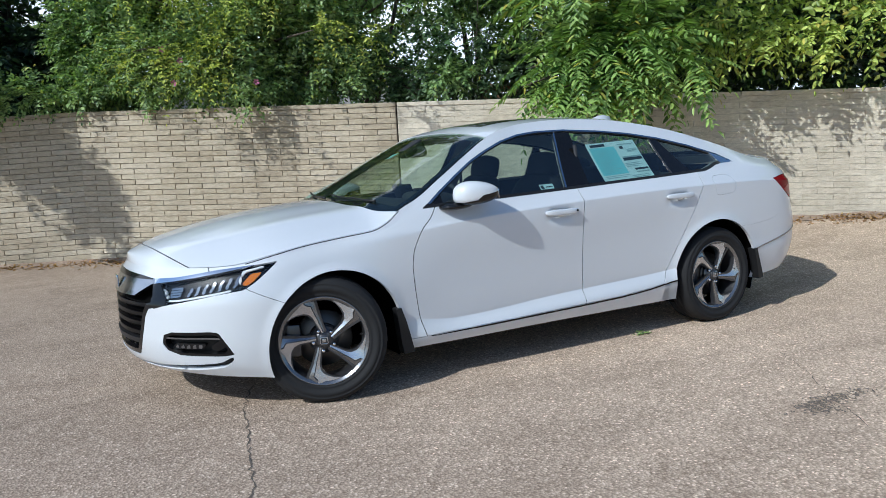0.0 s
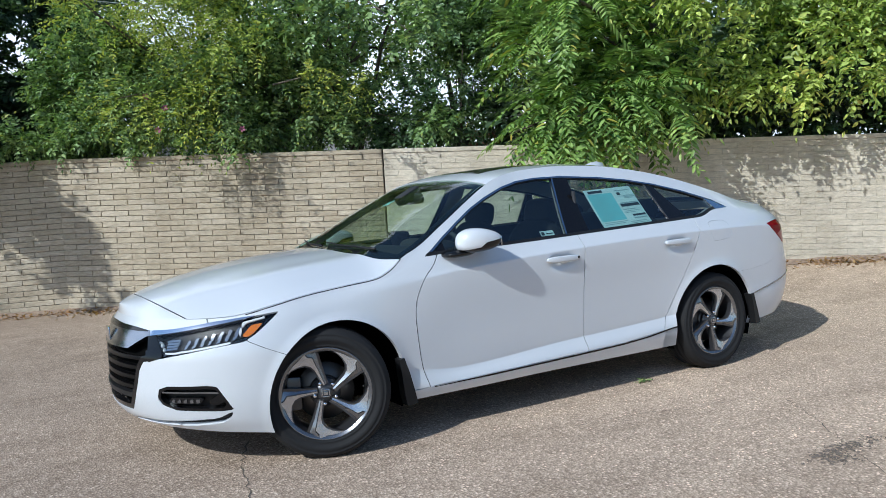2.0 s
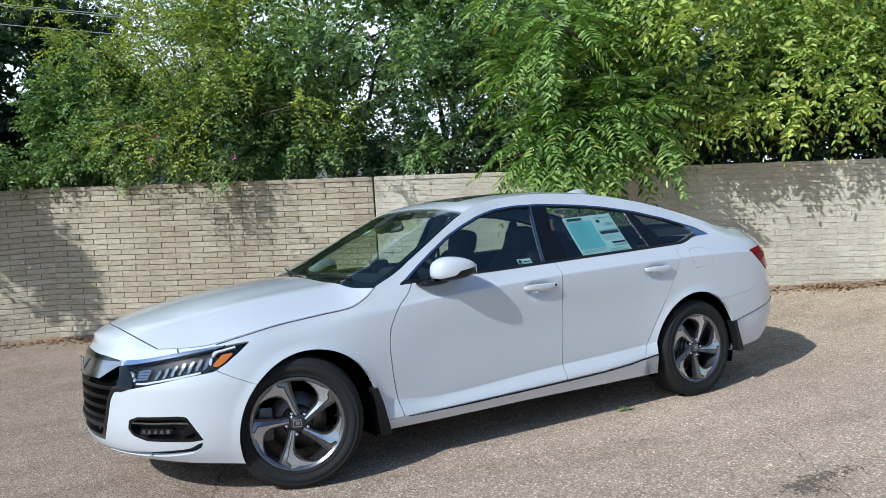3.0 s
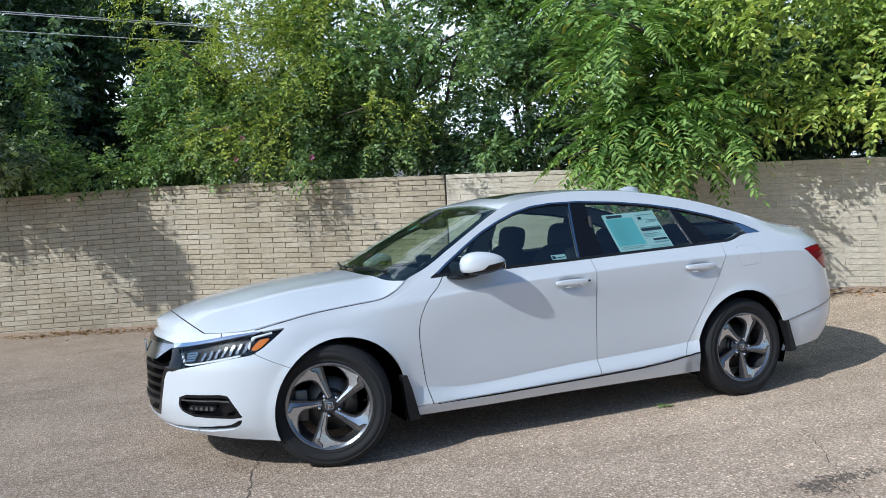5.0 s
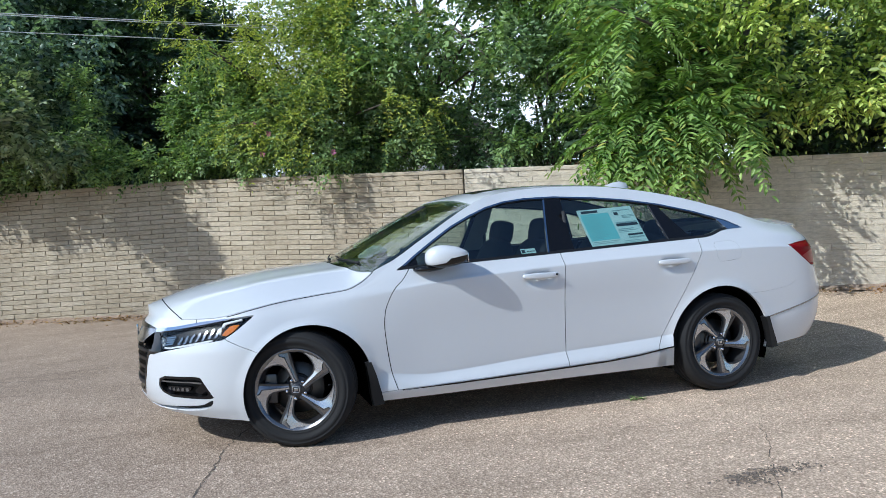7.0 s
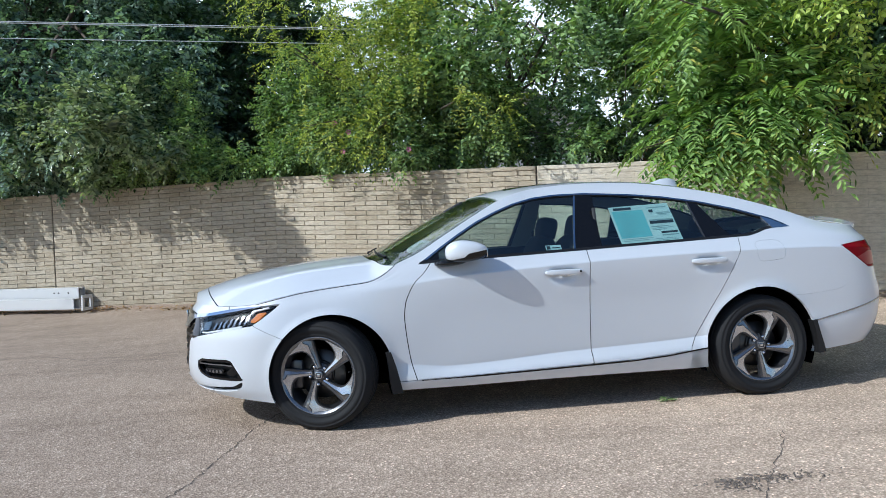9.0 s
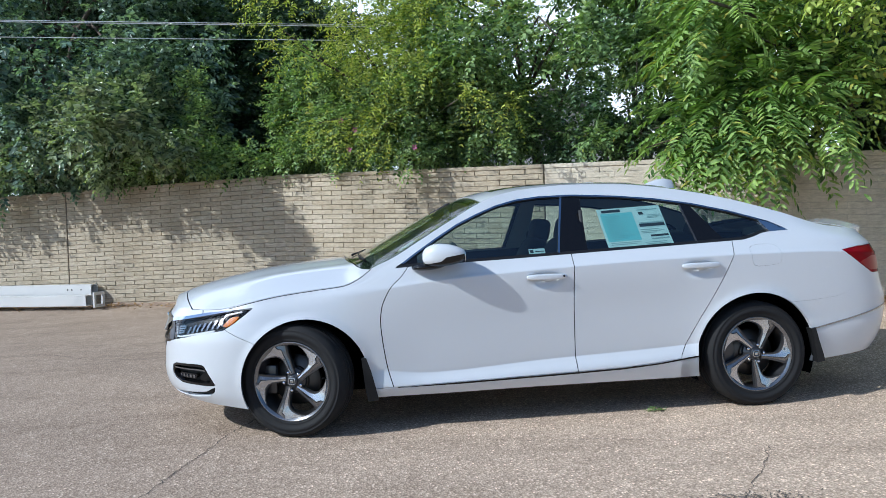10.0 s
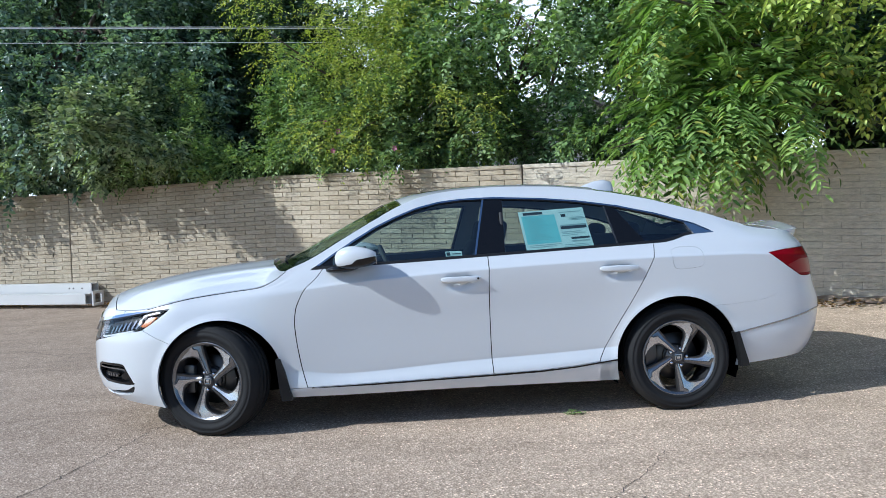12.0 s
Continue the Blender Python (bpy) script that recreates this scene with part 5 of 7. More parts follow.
def front_seat(y):
    s = new("front_seat")
    adopt(s, CAR, "charcoal cloth bucket seat")
    part("seat_cushion", cushion((0.55, 0.50, 0.20), (1.35, y, 0.50)), M_SEAT, s)
    part("seat_back", cushion((0.19, 0.50, 0.68), (1.68, y, 0.76), (0, 17, 0), 3.4), M_SEAT, s)
    part("headrest", cushion((0.13, 0.27, 0.18), (1.80, y, 1.135), (0, 12, 0), 3.8), M_SEAT, s)
    for d in (-0.06, 0.06):
        part("headrest_post", tube([(1.755, y + d, 1.03), (1.78, y + d, 1.13)], 0.007, 6), M_STEEL, s)


front_seat(-0.37)
front_seat(0.37)
part("rear_seat", cushion((0.55, 1.30, 0.22), (2.25, 0, 0.50)), M_SEAT, CAR, "charcoal rear bench")
part("rear_seat_back", cushion((0.20, 1.28, 0.66), (2.58, 0, 0.78), (0, 22, 0)), M_SEAT, CAR)
for y in (-0.40, 0.40):
    part("rear_headrest", cushion((0.12, 0.26, 0.15), (2.70, y, 1.10), (0, 15, 0), 3.0), M_SEAT, CAR)
part("dashboard", cushion((0.62, 1.46, 0.26), (0.74, 0, 0.865), (0, 6, 0), 3.6), M_CABIN, CAR, "dark dashboard")
part("instrument_hood", cushion((0.28, 0.42, 0.12), (0.92, -0.37, 0.965), (0, 8, 0), 3.0), M_CABIN, CAR)
part("centre_screen", box_bm((0.03, 0.24, 0.14), (0.93, 0, 1.0), 0.008, (0, -18, 0)), M_GLOSSBLACK, CAR, "dark dash screen")
ring = [(0.185 * math.cos(a), 0.185 * math.sin(a)) for a in np.linspace(0, 2 * math.pi, 33)]
RW = Matrix.Translation((1.10, -0.37, 0.90)) @ Matrix.Rotation(radians(66), 4, "Y")
part("steering_wheel", merge(tube([RW @ Vector((a, b, 0)) for a, b in ring], 0.016, 8, False), tube([RW @ Vector((0, -0.18, 0)), RW @ Vector((0, 0.18, 0))], 0.018, 6), tube([RW @ Vector((0, 0, 0)), RW @ Vector((0.18, 0, 0))], 0.018, 6), cushion((0.16, 0.17, 0.05), (1.10, -0.37, 0.90), (0, 66, 0), 3)), M_CABIN, CAR, "black steering wheel")
part("console", box_bm((1.0, 0.26, 0.36), (1.30, 0, 0.52), 0.04), M_CABIN, CAR)
part("parcel_shelf", box_bm((0.62, 1.34, 0.03), (2.96, 0, 1.0), 0.01), M_CABIN, CAR)
for s in (-1, 1):
    V, F = cut(SIDE_V + np.array([0, 0.075, 0]), SIDE_F, lambda V: V[:, 0] - 0.66, lambda V: 2.70 - V[:, 0], lambda V: belt_line(V) + 0.004, lambda V: V[:, 2] - 0.32, lambda V: arch_out(V, 0.05))
    V, F = (V, F) if s < 0 else mirrored(V, F)
    part("door_card", (V, F), M_CABIN, CAR, "dark inner door trim")
    pil = cut(SIDE_V + np.array([0, 0.055, 0]), SIDE_F, lambda V: glass_in(V, 0.0), lambda V: b0(V) - 0.012, lambda V: 0.01 - b1(V))
    part("pillar_trim", (pil[0], pil[1]) if s < 0 else mirrored(*pil), M_HEADLINER, CAR, "pale grey inner pillar trim")
    ap = cut(SIDE_V + np.array([0, 0.04, 0]), SIDE_F, lambda V: -belt_line(V), lambda V: outside(V, DLO) + 0.012, lambda V: 3.2 - V[:, 0], lambda V: V[:, 0] - 0.62)
    part("roof_rail_trim", (ap[0], ap[1]) if s < 0 else mirrored(*ap), M_HEADLINER, CAR, "pale grey inner roof rail")
    part("seat_belt", tube([(1.79, s * 0.715, 1.26), (1.80, s * 0.74, 1.0), (1.80, s * 0.75, 0.7)], 0.012, 6), M_CABIN, CAR)
part("headliner", (lambda a: (a[0], a[1]))(cut(TOP_V - [0, 0, 0.035], TOP_F, lambda V: header(V) + 0.01, lambda V: -backlite(V), lambda V: side_in(V, 0.03))), M_HEADLINER, CAR, "grey headliner")
part("rear_view_mirror", cushion((0.04, 0.24, 0.075), (1.03, 0.0, 1.275), (0, -12, 8), 3.2), M_CABIN, CAR, "interior rear-view mirror")
part("mirror_stalk", tube([(1.02, 0.0, 1.335), (1.03, 0, 1.28)], 0.012, 6), M_CABIN, CAR)
part("sensor_box", box_bm((0.16, 0.10, 0.06), (1.0, 0.0, 1.295), 0.012, (0, -28, 0)), M_CABIN, CAR)


# ---- papers in the windows ----
def sheet_on_side(x0, z0, x1, z1, slope, inside, grow=0.0):
    """An upright sheet just inside the left side glass, tilted in its own plane."""
    nx, nz = 8, 8
    verts, faces = [], []
    for j in range(nz + 1):
        for i in range(nx + 1):
            x, z = x0 + (x1 - x0) * i / nx, z0 + (z1 - z0) * j / nz
            xx, zz = x - 0.085 * (z - z0) , z + slope * (x - x0)
            verts.append((xx, -float(side_y(xx, zz)) + 0.012 + inside, zz))
    for j in range(nz):
        for i in range(nx):
            a = j * (nx + 1) + i
            faces.append((a, a + 1, a + nx + 2, a + nx + 1))
    return verts, faces


STICKER = new("window_sticker")
adopt(STICKER, CAR, "pale blue-green price sheet inside the rear door window")
SX, SZ, SL = 1.926, 1.013, 0.045
part("sheet", sheet_on_side(SX, SZ, SX + 0.420, SZ + 0.245, SL, 0.004), M_PAPER, STICKER)
part("print_block", sheet_on_side(SX + 0.012, SZ + 0.040, SX + 0.225, SZ + 0.215, SL, 0.003), M_CYAN, STICKER)
for x0, z0, w, h in ((0.01, 0.222, 0.125, 0.016), (0.235, 0.148, 0.165, 0.007), (0.235, 0.128, 0.165, 0.018), (0.29, 0.050, 0.115, 0.007), (0.29, 0.066, 0.115, 0.012), (0.24, 0.232, 0.14, 0.005), (0.235, 0.108, 0.12, 0.004), (0.235, 0.098, 0.15, 0.003), (0.235, 0.088, 0.10, 0.003), (0.25, 0.205, 0.03, 0.018), (0.30, 0.20, 0.09, 0.003), (0.30, 0.192, 0.10, 0.003), (0.30, 0.184, 0.07, 0.003), (0.02, 0.03, 0.2, 0.003), (0.02, 0.02, 0.17, 0.003), (0.24, 0.03, 0.14, 0.003), (0.24, 0.02, 0.15, 0.003)):
    part("print_bar", sheet_on_side(SX + x0, SZ + z0, SX + x0 + w, SZ + z0 + h, SL, 0.0015), M_INK if h > 0.01 else M_GREYPRINT, STICKER)
for i in range(14):
    part("print_line", sheet_on_side(SX + 0.025, SZ + 0.052 + 0.011 * i, SX + 0.10 + 0.022 * (i * 7 % 5), SZ + 0.0535 + 0.011 * i, SL, 0.0015), M_GREYPRINT, STICKER)
TAGW = new("window_tag")
adopt(TAGW, CAR, "small white tag inside the front window corner")
part("sheet", sheet_on_side(1.428, 1.002, 1.528, 1.031, 0.02, 0.004), M_PAPER, TAGW)
part("print_bar", sheet_on_side(1.433, 1.006, 1.456, 1.026, 0.02, 0.002), M_INK, TAGW)
part("print_bar", sheet_on_side(1.466, 1.013, 1.520, 1.018, 0.02, 0.002), M_INK, TAGW)

# inspection sticker behind the windshield
def on_windshield(x, y):
    j = int(np.argmin(np.abs(TOP[:, -1, 0] - x)))
    k = int(round((y / -TOP[j, 0, 1] + 1) / 2 * (TOP.shape[1] - 1)))
    return float(TOP[j, k, 2])


WST = new("windshield_sticker")
adopt(WST, CAR, "small cyan sticker behind the windshield")
sx, sy = 0.872, 0.03
corner = lambda a, b, d: (sx + a, sy + b, on_windshield(sx, sy) + a * 0.48 - b * 0.10 - d)
part("sheet", ([corner(-0.03, -0.05, 0.010), corner(-0.03, 0.05, 0.010), corner(0.03, 0.05, 0.010), corner(0.03, -0.05, 0.010)], [(0, 1, 2, 3)]), M_CYAN, WST, smooth=False)
part("print_bar", ([corner(-0.008, -0.04, 0.009), corner(-0.008, 0.03, 0.009), corner(0.002, 0.03, 0.009), corner(0.002, -0.04, 0.009)], [(0, 1, 2, 3)]), M_PAPER, WST, smooth=False)
# ---- trees and shrubs behind the wall ----
def fast_mesh(name, V, quads, mat):
    me = bpy.data.meshes.new(name)
    n, k = len(quads), quads.shape[1]
    me.vertices.add(len(V))
    me.vertices.foreach_set("co", V.astype(np.float32).ravel())
    me.loops.add(n * k)
    me.loops.foreach_set("vertex_index", quads.astype(np.int32).ravel())
    me.polygons.add(n)
    me.polygons.foreach_set("loop_start", (np.arange(n) * k).astype(np.int32))
    me.materials.append(mat)
    me.update(calc_edges=True)
    return me


def unit(a):
    return a / np.maximum(np.linalg.norm(a, axis=-1, keepdims=True), 1e-9)


def leaf_blades(base, way, normal, length, width, curl=0.12):
    """Pointed leaves, folded along the midrib: two quads each."""
    side = unit(np.cross(way, normal))
    nrm = unit(np.cross(side, way))
    L, W = length[:, None], width[:, None]
    tip = base + way * L - nrm * L * curl
    m1, m2 = base + way * L * 0.30, base + way * L * 0.66 - nrm * L * curl * 0.35
    r1, r2 = m1 + side * W * 0.46 + nrm * W * 0.14, m2 + side * W * 0.40 + nrm * W * 0.12
    l1, l2 = m1 - side * W * 0.46 + nrm * W * 0.14, m2 - side * W * 0.40 + nrm * W * 0.12
    V = np.stack([base, r1, r2, tip, l2, l1], 1).reshape(-1, 3)
    i = np.arange(len(base))[:, None] * 6
    return V, np.concatenate([i + [0, 1, 2, 3], i + [0, 3, 4, 5]])


def spray(rs, P, D, twig, pairs, leaf, slim, droop, loose=0.28, hang=0.28):
    """Leaves in pairs along twigs that start at P and run along D."""
    n = len(P)
    f = np.linspace(0.12, 1.0, pairs)
    side = unit(np.cross(D, np.array([0, 0, 1.0]) + 0.25 * rs.normal(size=(n, 3))))
    up = unit(np.cross(side, D))
    B, W, N, L = [], [], [], []
    tl = twig * rs.uniform(0.7, 1.25, n)
    for i, t in enumerate(f):
        c = P + D * (tl * t)[:, None] - np.array([0, 0, 1.0]) * (droop * tl * t * t)[:, None]
        along_d = unit(D - np.array([0, 0, 1.0]) * (2 * droop * t))
        for s in (-1, 1):
            if i == len(f) - 1 and s > 0:
                continue
            w = unit(along_d * 0.55 + side * s * 0.95 + up * 0.10 + loose * rs.normal(size=(n, 3)) - np.array([0, 0, hang]))
            if i == len(f) - 1:
                w = unit(along_d + 0.2 * rs.normal(size=(n, 3)))
            B.append(c), W.append(w), N.append(unit(up + 1.25 * loose * rs.normal(size=(n, 3))))
            L.append(leaf * rs.uniform(0.65, 1.2, n) * (0.75 + 0.5 * math.sin(math.pi * min(t, 0.95))))
    B, W, N, L = np.concatenate(B), np.concatenate(W), np.concatenate(N), np.concatenate(L)
    return leaf_blades(B, W, N, L, L * slim)


def clumps(rs, centre, radii, n, size):
    """Centres of leaf clumps, mostly in the outer part of the crown."""
    d = unit(rs.normal(size=(n, 3)))
    r = rs.uniform(0.35, 1.0, n) ** 0.45
    C = np.array(centre) + d * r[:, None] * np.array(radii)
    return C, size * rs.uniform(0.6, 1.35, n)


def tree(name, label, category, foot, top, centre, radii, mat, seed, n_clumps=40, clump=0.55, twigs=80, twig=0.30, pairs=5, leaf=0.075, slim=0.5, droop=0.25,
         trunk_r=0.11, limbs=14, extra=(), keep=None, lean=(0, 0)):
    rs = np.random.RandomState(seed)
    root = thing(name, label, category, foot)
    F = Vector(foot)
    C, S = clumps(rs, centre, radii, n_clumps, clump)
    if len(extra):
        C = np.concatenate([C, np.array([e[:3] for e in extra])])
        S = np.concatenate([S, np.array([e[3] for e in extra])])
    P, D = [], []
    for c, s in zip(C, S):
        m = int(twigs * (s / clump) ** (2 if s > 0.3 else 1.5))
        k = max(3, int(9 * (s / 0.5)))
        tufts = unit(rs.normal(size=(k, 3))) * (rs.uniform(0.2, 1.0, k) ** 0.5 * s)[:, None] * np.array([1, 1, 0.8])
        d = unit(rs.normal(size=(m, 3)))
        p = c + tufts[rs.randint(0, k, m)] + d * (rs.uniform(0.1, 1.0, m) ** 0.5 * 0.17 * (0.6 + 0.4 * s / 0.5))[:, None]
        out = unit(c - np.array(centre) + 1e-6)
        P.append(p), D.append(unit(d * 0.9 + out * 0.5 + np.array([0, 0, 0.15]) + 0.5 * rs.normal(size=(m, 3))))
    P, D = np.concatenate(P), np.concatenate(D)
    if keep is not None:
        ok = keep(P)
        P, D = P[ok], D[ok]
    V, Q = spray(rs, P, D, twig, pairs, leaf, slim, droop)
    crown = new("crown", fast_mesh("crown", V - np.array(foot), Q, mat))
    adopt(crown, root)
    # trunk
    T = Vector(top)
    pts, rad = [], []
    for i in range(9):
        t = i / 8
        q = F.lerp(T, t) + Vector((0.10 * math.sin(3 * t + seed), 0.10 * math.sin(2.3 * t + 2 * seed), 0)) * t
        pts.append(q - F), rad.append(trunk_r * (1 - 0.72 * t))
    part("trunk", tube(pts, rad, 10), M_BARK, root, "rough grey-brown trunk")
    order = rs.permutation(len(C))[:limbs]
    for k in order:
        t = rs.uniform(0.35, 0.95)
        a = pts[int(t * 8)] + F
        b = Vector(C[k])
        mid = a.lerp(b, 0.5) + Vector((0, 0, 0.18 * (b - a).length))
        line = [a - F, a.lerp(mid, 0.55) - F, mid - F, mid.lerp(b, 0.6) - F, b - F]
        r0 = trunk_r * (1 - 0.72 * t) * 0.55
        part("limb", tube(line, [r0, r0 * 0.8, r0 * 0.6, r0 * 0.4, r0 * 0.2], 6), M_BARK, root)
    return root


M_LEAF_DARK = make_leaf("dark_glossy_leaf", (0.024, 0.050, 0.040), (0.27, 0.365, 0.30), None, 0.26)
M_LEAF_MID = make_leaf("green_leaf", (0.045, 0.092, 0.040), (0.32, 0.445, 0.19), (0.38, 0.40, 0.09))
M_LEAF_YEL = make_leaf("yellow_green_leaf", (0.09, 0.15, 0.022), (0.50, 0.55, 0.115), (0.58, 0.50, 0.10))
# next two leaf colours are darkened to carry the shade at the back
M_LEAF_DEEPSHADE = make_leaf("deep_shade_leaf", (0.018, 0.040, 0.024), (0.085, 0.135, 0.075), None, 0.35)
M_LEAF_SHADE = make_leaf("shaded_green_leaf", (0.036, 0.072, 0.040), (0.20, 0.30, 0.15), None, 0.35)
M_LEAF_PALE = make_leaf("pale_leaf", (0.045, 0.080, 0.050), (0.38, 0.44, 0.30), None, 0.26)
M_LEAF_AIL = make_leaf("pinnate_leaf", (0.040, 0.095, 0.020), (0.34, 0.48, 0.15), (0.48, 0.40, 0.08))
M_LEAF_BRIGHT = make_leaf("bright_leaf", (0.065, 0.13, 0.022), (0.54, 0.64, 0.18), (0.55, 0.48, 0.10))


def behind(P, margin=0.12):
    """Points that are not inside the wall: behind it, above it or well in front."""
    dr = (P[:, 0] - BEND.x) * NORM_R.x + (P[:, 1] - BEND.y) * NORM_R.y
    dl = (P[:, 0] - BEND.x) * NORM_L.x + (P[:, 1] - BEND.y) * NORM_L.y
    d = np.minimum(dr, dl)
    return (d < -0.25) | (P[:, 2] > 2.12) | (d > margin)


def airy(P):
    """As behind(), with most leaves missing between the trunks over the wall joint."""
    along_wall = (P[:, 0] - BEND.x) * DIR_R.x + (P[:, 1] - BEND.y) * DIR_R.y
    gap = (along_wall > 2.7) & (along_wall < 5.3) & (P[:, 2] > 2.35) & (P[:, 2] < 3.45)
    holes = np.sin(P[:, 0] * 9.1 + 2 * P[:, 2]) * np.sin(P[:, 2] * 8.3 - 3 * P[:, 1]) > -0.02
    return behind(P) & (~gap | holes)


def at_wall(side, *rows):
    """Places given as metres past the bend, metres in front of the wall, height and size."""
    d, n = (DIR_R, NORM_R) if side > 0 else (DIR_L, NORM_L)
    return [(BEND.x + d.x * s + n.x * o, BEND.y + d.y * s + n.y * o, z, r) for s, o, z, r in rows]


# the big dark tree with branches over the western wall
tree("tree", "large dark green broadleaf tree spilling over the wall", "tree", (-5.6, 10.6, 0), (-5.2, 10.2, 6.0), (-4.3, 9.8, 4.2), (2.8, 2.3, 2.5), M_LEAF_DARK, 11, 50, 0.75, 105, 0.30, 6, 0.086, 0.60, 0.35, 0.22, 16,
     extra=at_wall(-1, (3.4, 0.245, 2.4, 0.32), (4, 0.315, 2.35, 0.38), (4.6, 0.35, 2.25, 0.4), (5.2, 0.35, 2.15, 0.42), (5.9, 0.35, 2.15, 0.45), (3.2, 0.35, 3.3, 0.5), (4.2, 0.28, 3.2, 0.5), (5.2, 0.21, 3.1, 0.55), (6.2, 0.14, 3.1, 0.6),
                   (2.6, 0.21, 3.8, 0.45), (3.4, 0.21, 4.1, 0.6), (4.5, 0.21, 4.2, 0.7), (5.6, 0.21, 4.2, 0.7), (2.3, 0, 4.2, 0.55),
                   (3.6, -0.42, 2.4, 0.4), (4.3, -0.42, 2.4, 0.45), (5, -0.42, 2.4, 0.5), (5.8, -0.42, 2.4, 0.5), (6.6, -0.42, 2.5, 0.6),
                   (3.6, 0, 2.9, 0.7), (4.8, -0.07, 3, 0.8), (6.2, -0.07, 3, 0.9), (2.9, -0.35, 3.4, 0.7), (1.9, -0.56, 4.2, 0.7), (1.7, -0.84, 3.3, 0.6)), keep=behind)
tree("tree", "tree behind the other trees, shade put into its leaf colour", "tree", (-1.2, 10.6, 0), (-1.2, 10.4, 6.0), (-1.4, 10.0, 3.9), (2.3, 1.2, 2.5), M_LEAF_DEEPSHADE, 12, 62, 0.7, 95, 0.32, 5, 0.105, 0.6, 0.3, 0.18, 12)
tree("tree", "tall tree at the back of the lot, leaves darkened for shade", "tree", (-8.0, 14.5, 0), (-8.0, 14.5, 6.5), (-4.6, 14.0, 4.8), (4.6, 1.2, 3.6), M_LEAF_DEEPSHADE, 13, 80, 0.95, 95, 0.40, 5, 0.15, 0.62, 0.3, 0.25, 12)
# light shrubs along the wall
FLOWERING = tree("shrub", "light green leafy shrub with a few pink flowers over the wall", "shrub", (-0.3, 7.6, 0), (-0.3, 7.3, 2.9), (0.3, 6.4, 2.75), (0.9, 0.5, 0.8), M_LEAF_MID, 21, 22, 0.31, 125, 0.25, 6, 0.056, 0.52, 0.15, 0.05, 10,
     extra=at_wall(1, (0.2, -0.13, 2.34, 0.3), (0.7, -0.08, 2.34, 0.3), (1.2, -0.08, 2.29, 0.28), (0.4, -0.18, 2.84, 0.35), (1, -0.08, 2.84, 0.35), (1.6, -0.13, 2.54, 0.32), (0.1, -0.2, 3.44, 0.26), (0.3, -0.2, 3.74, 0.2), (0.8, -0.1, 3.44, 0.3))
     + at_wall(-1, (0.25, -0.13, 2.34, 0.26), (0.7, -0.08, 2.24, 0.2)), keep=behind)
M_PETAL = material("pink_petal", (0.42, 0.13, 0.24), 0.7)


def flower(at, root, turn):
    """Five cupped petals facing the lot."""
    verts, faces = [], []
    for k in range(5):
        a = turn + 2 * math.pi * k / 5
        for r, da, h in ((0.004, 0, 0.0), (0.022, -0.55, 0.010), (0.036, -0.25, 0.016), (0.038, 0.25, 0.018), (0.022, 0.55, 0.010)):
            verts.append((r * math.cos(a + da), -h, r * math.sin(a + da)))
        faces.append(tuple(5 * k + i for i in range(5)))
    o = Vector(at) - root.matrix_world.translation
    part("flower", ([Vector(v) + o for v in verts], faces), M_PETAL, root, "small pink flower", smooth=False)


bpy.context.view_layer.update()
for i, spot in enumerate(((0.33, 4.92, 2.66), (0.5, 4.8, 2.52), (0.42, 4.86, 2.27), (1.23, 4.3, 2.22))):
    flower(spot, FLOWERING, 0.7 * i)
tree("shrub", "small green shrub with a tall shoot behind the wall", "shrub", (-1.9, 8.0, 0), (-1.9, 7.7, 2.6), (-1.9, 7.0, 2.3), (0.6, 0.4, 0.3), M_LEAF_MID, 22, 8, 0.24, 115, 0.24, 6, 0.052, 0.52, 0.1, 0.045, 8,
     extra=at_wall(-1, (1.5, -0.1, 3.1, 0.2), (1.45, -0.1, 3.45, 0.17), (1.8, 0.1, 2.5, 0.3), (1.3, 0.05, 2.3, 0.28), (2.1, 0.2, 2.25, 0.28)), keep=behind)
tree("shrub", "pale green shrub leaning over the wall top", "shrub", (-3.3, 8.6, 0), (-3.1, 8.0, 2.7), (-3.0, 7.2, 2.8), (0.7, 0.5, 0.6), M_LEAF_PALE, 23, 10, 0.34, 80, 0.26, 6, 0.082, 0.55, 0.2, 0.05, 18,
     extra=at_wall(-1, (1.35, 0.6, 2.5, 0.22), (1.6, 1.0, 2.55, 0.27), (1.8, 1.4, 2.62, 0.3), (1.9, 1.85, 2.68, 0.27), (1.75, 1.25, 2.95, 0.26), (1.9, 1.65, 3.05, 0.24), (2.2, 1.1, 2.75, 0.24), (2.5, 0.525, 2.7, 0.34), (3.2, 0.475, 2.7, 0.28), (3.8, 0.35, 2.55, 0.26), (1.9, 0.425, 2.5, 0.26), (2.8, 0.45, 3.2, 0.34), (3.5, 0.4, 3.2, 0.3), (2.2, 0.35, 3.4, 0.24), (4.4, 0.3, 2.45, 0.24), (3, 0.2, 2.4, 0.26), (2.7, 0.4, 2.35, 0.3)), keep=behind)
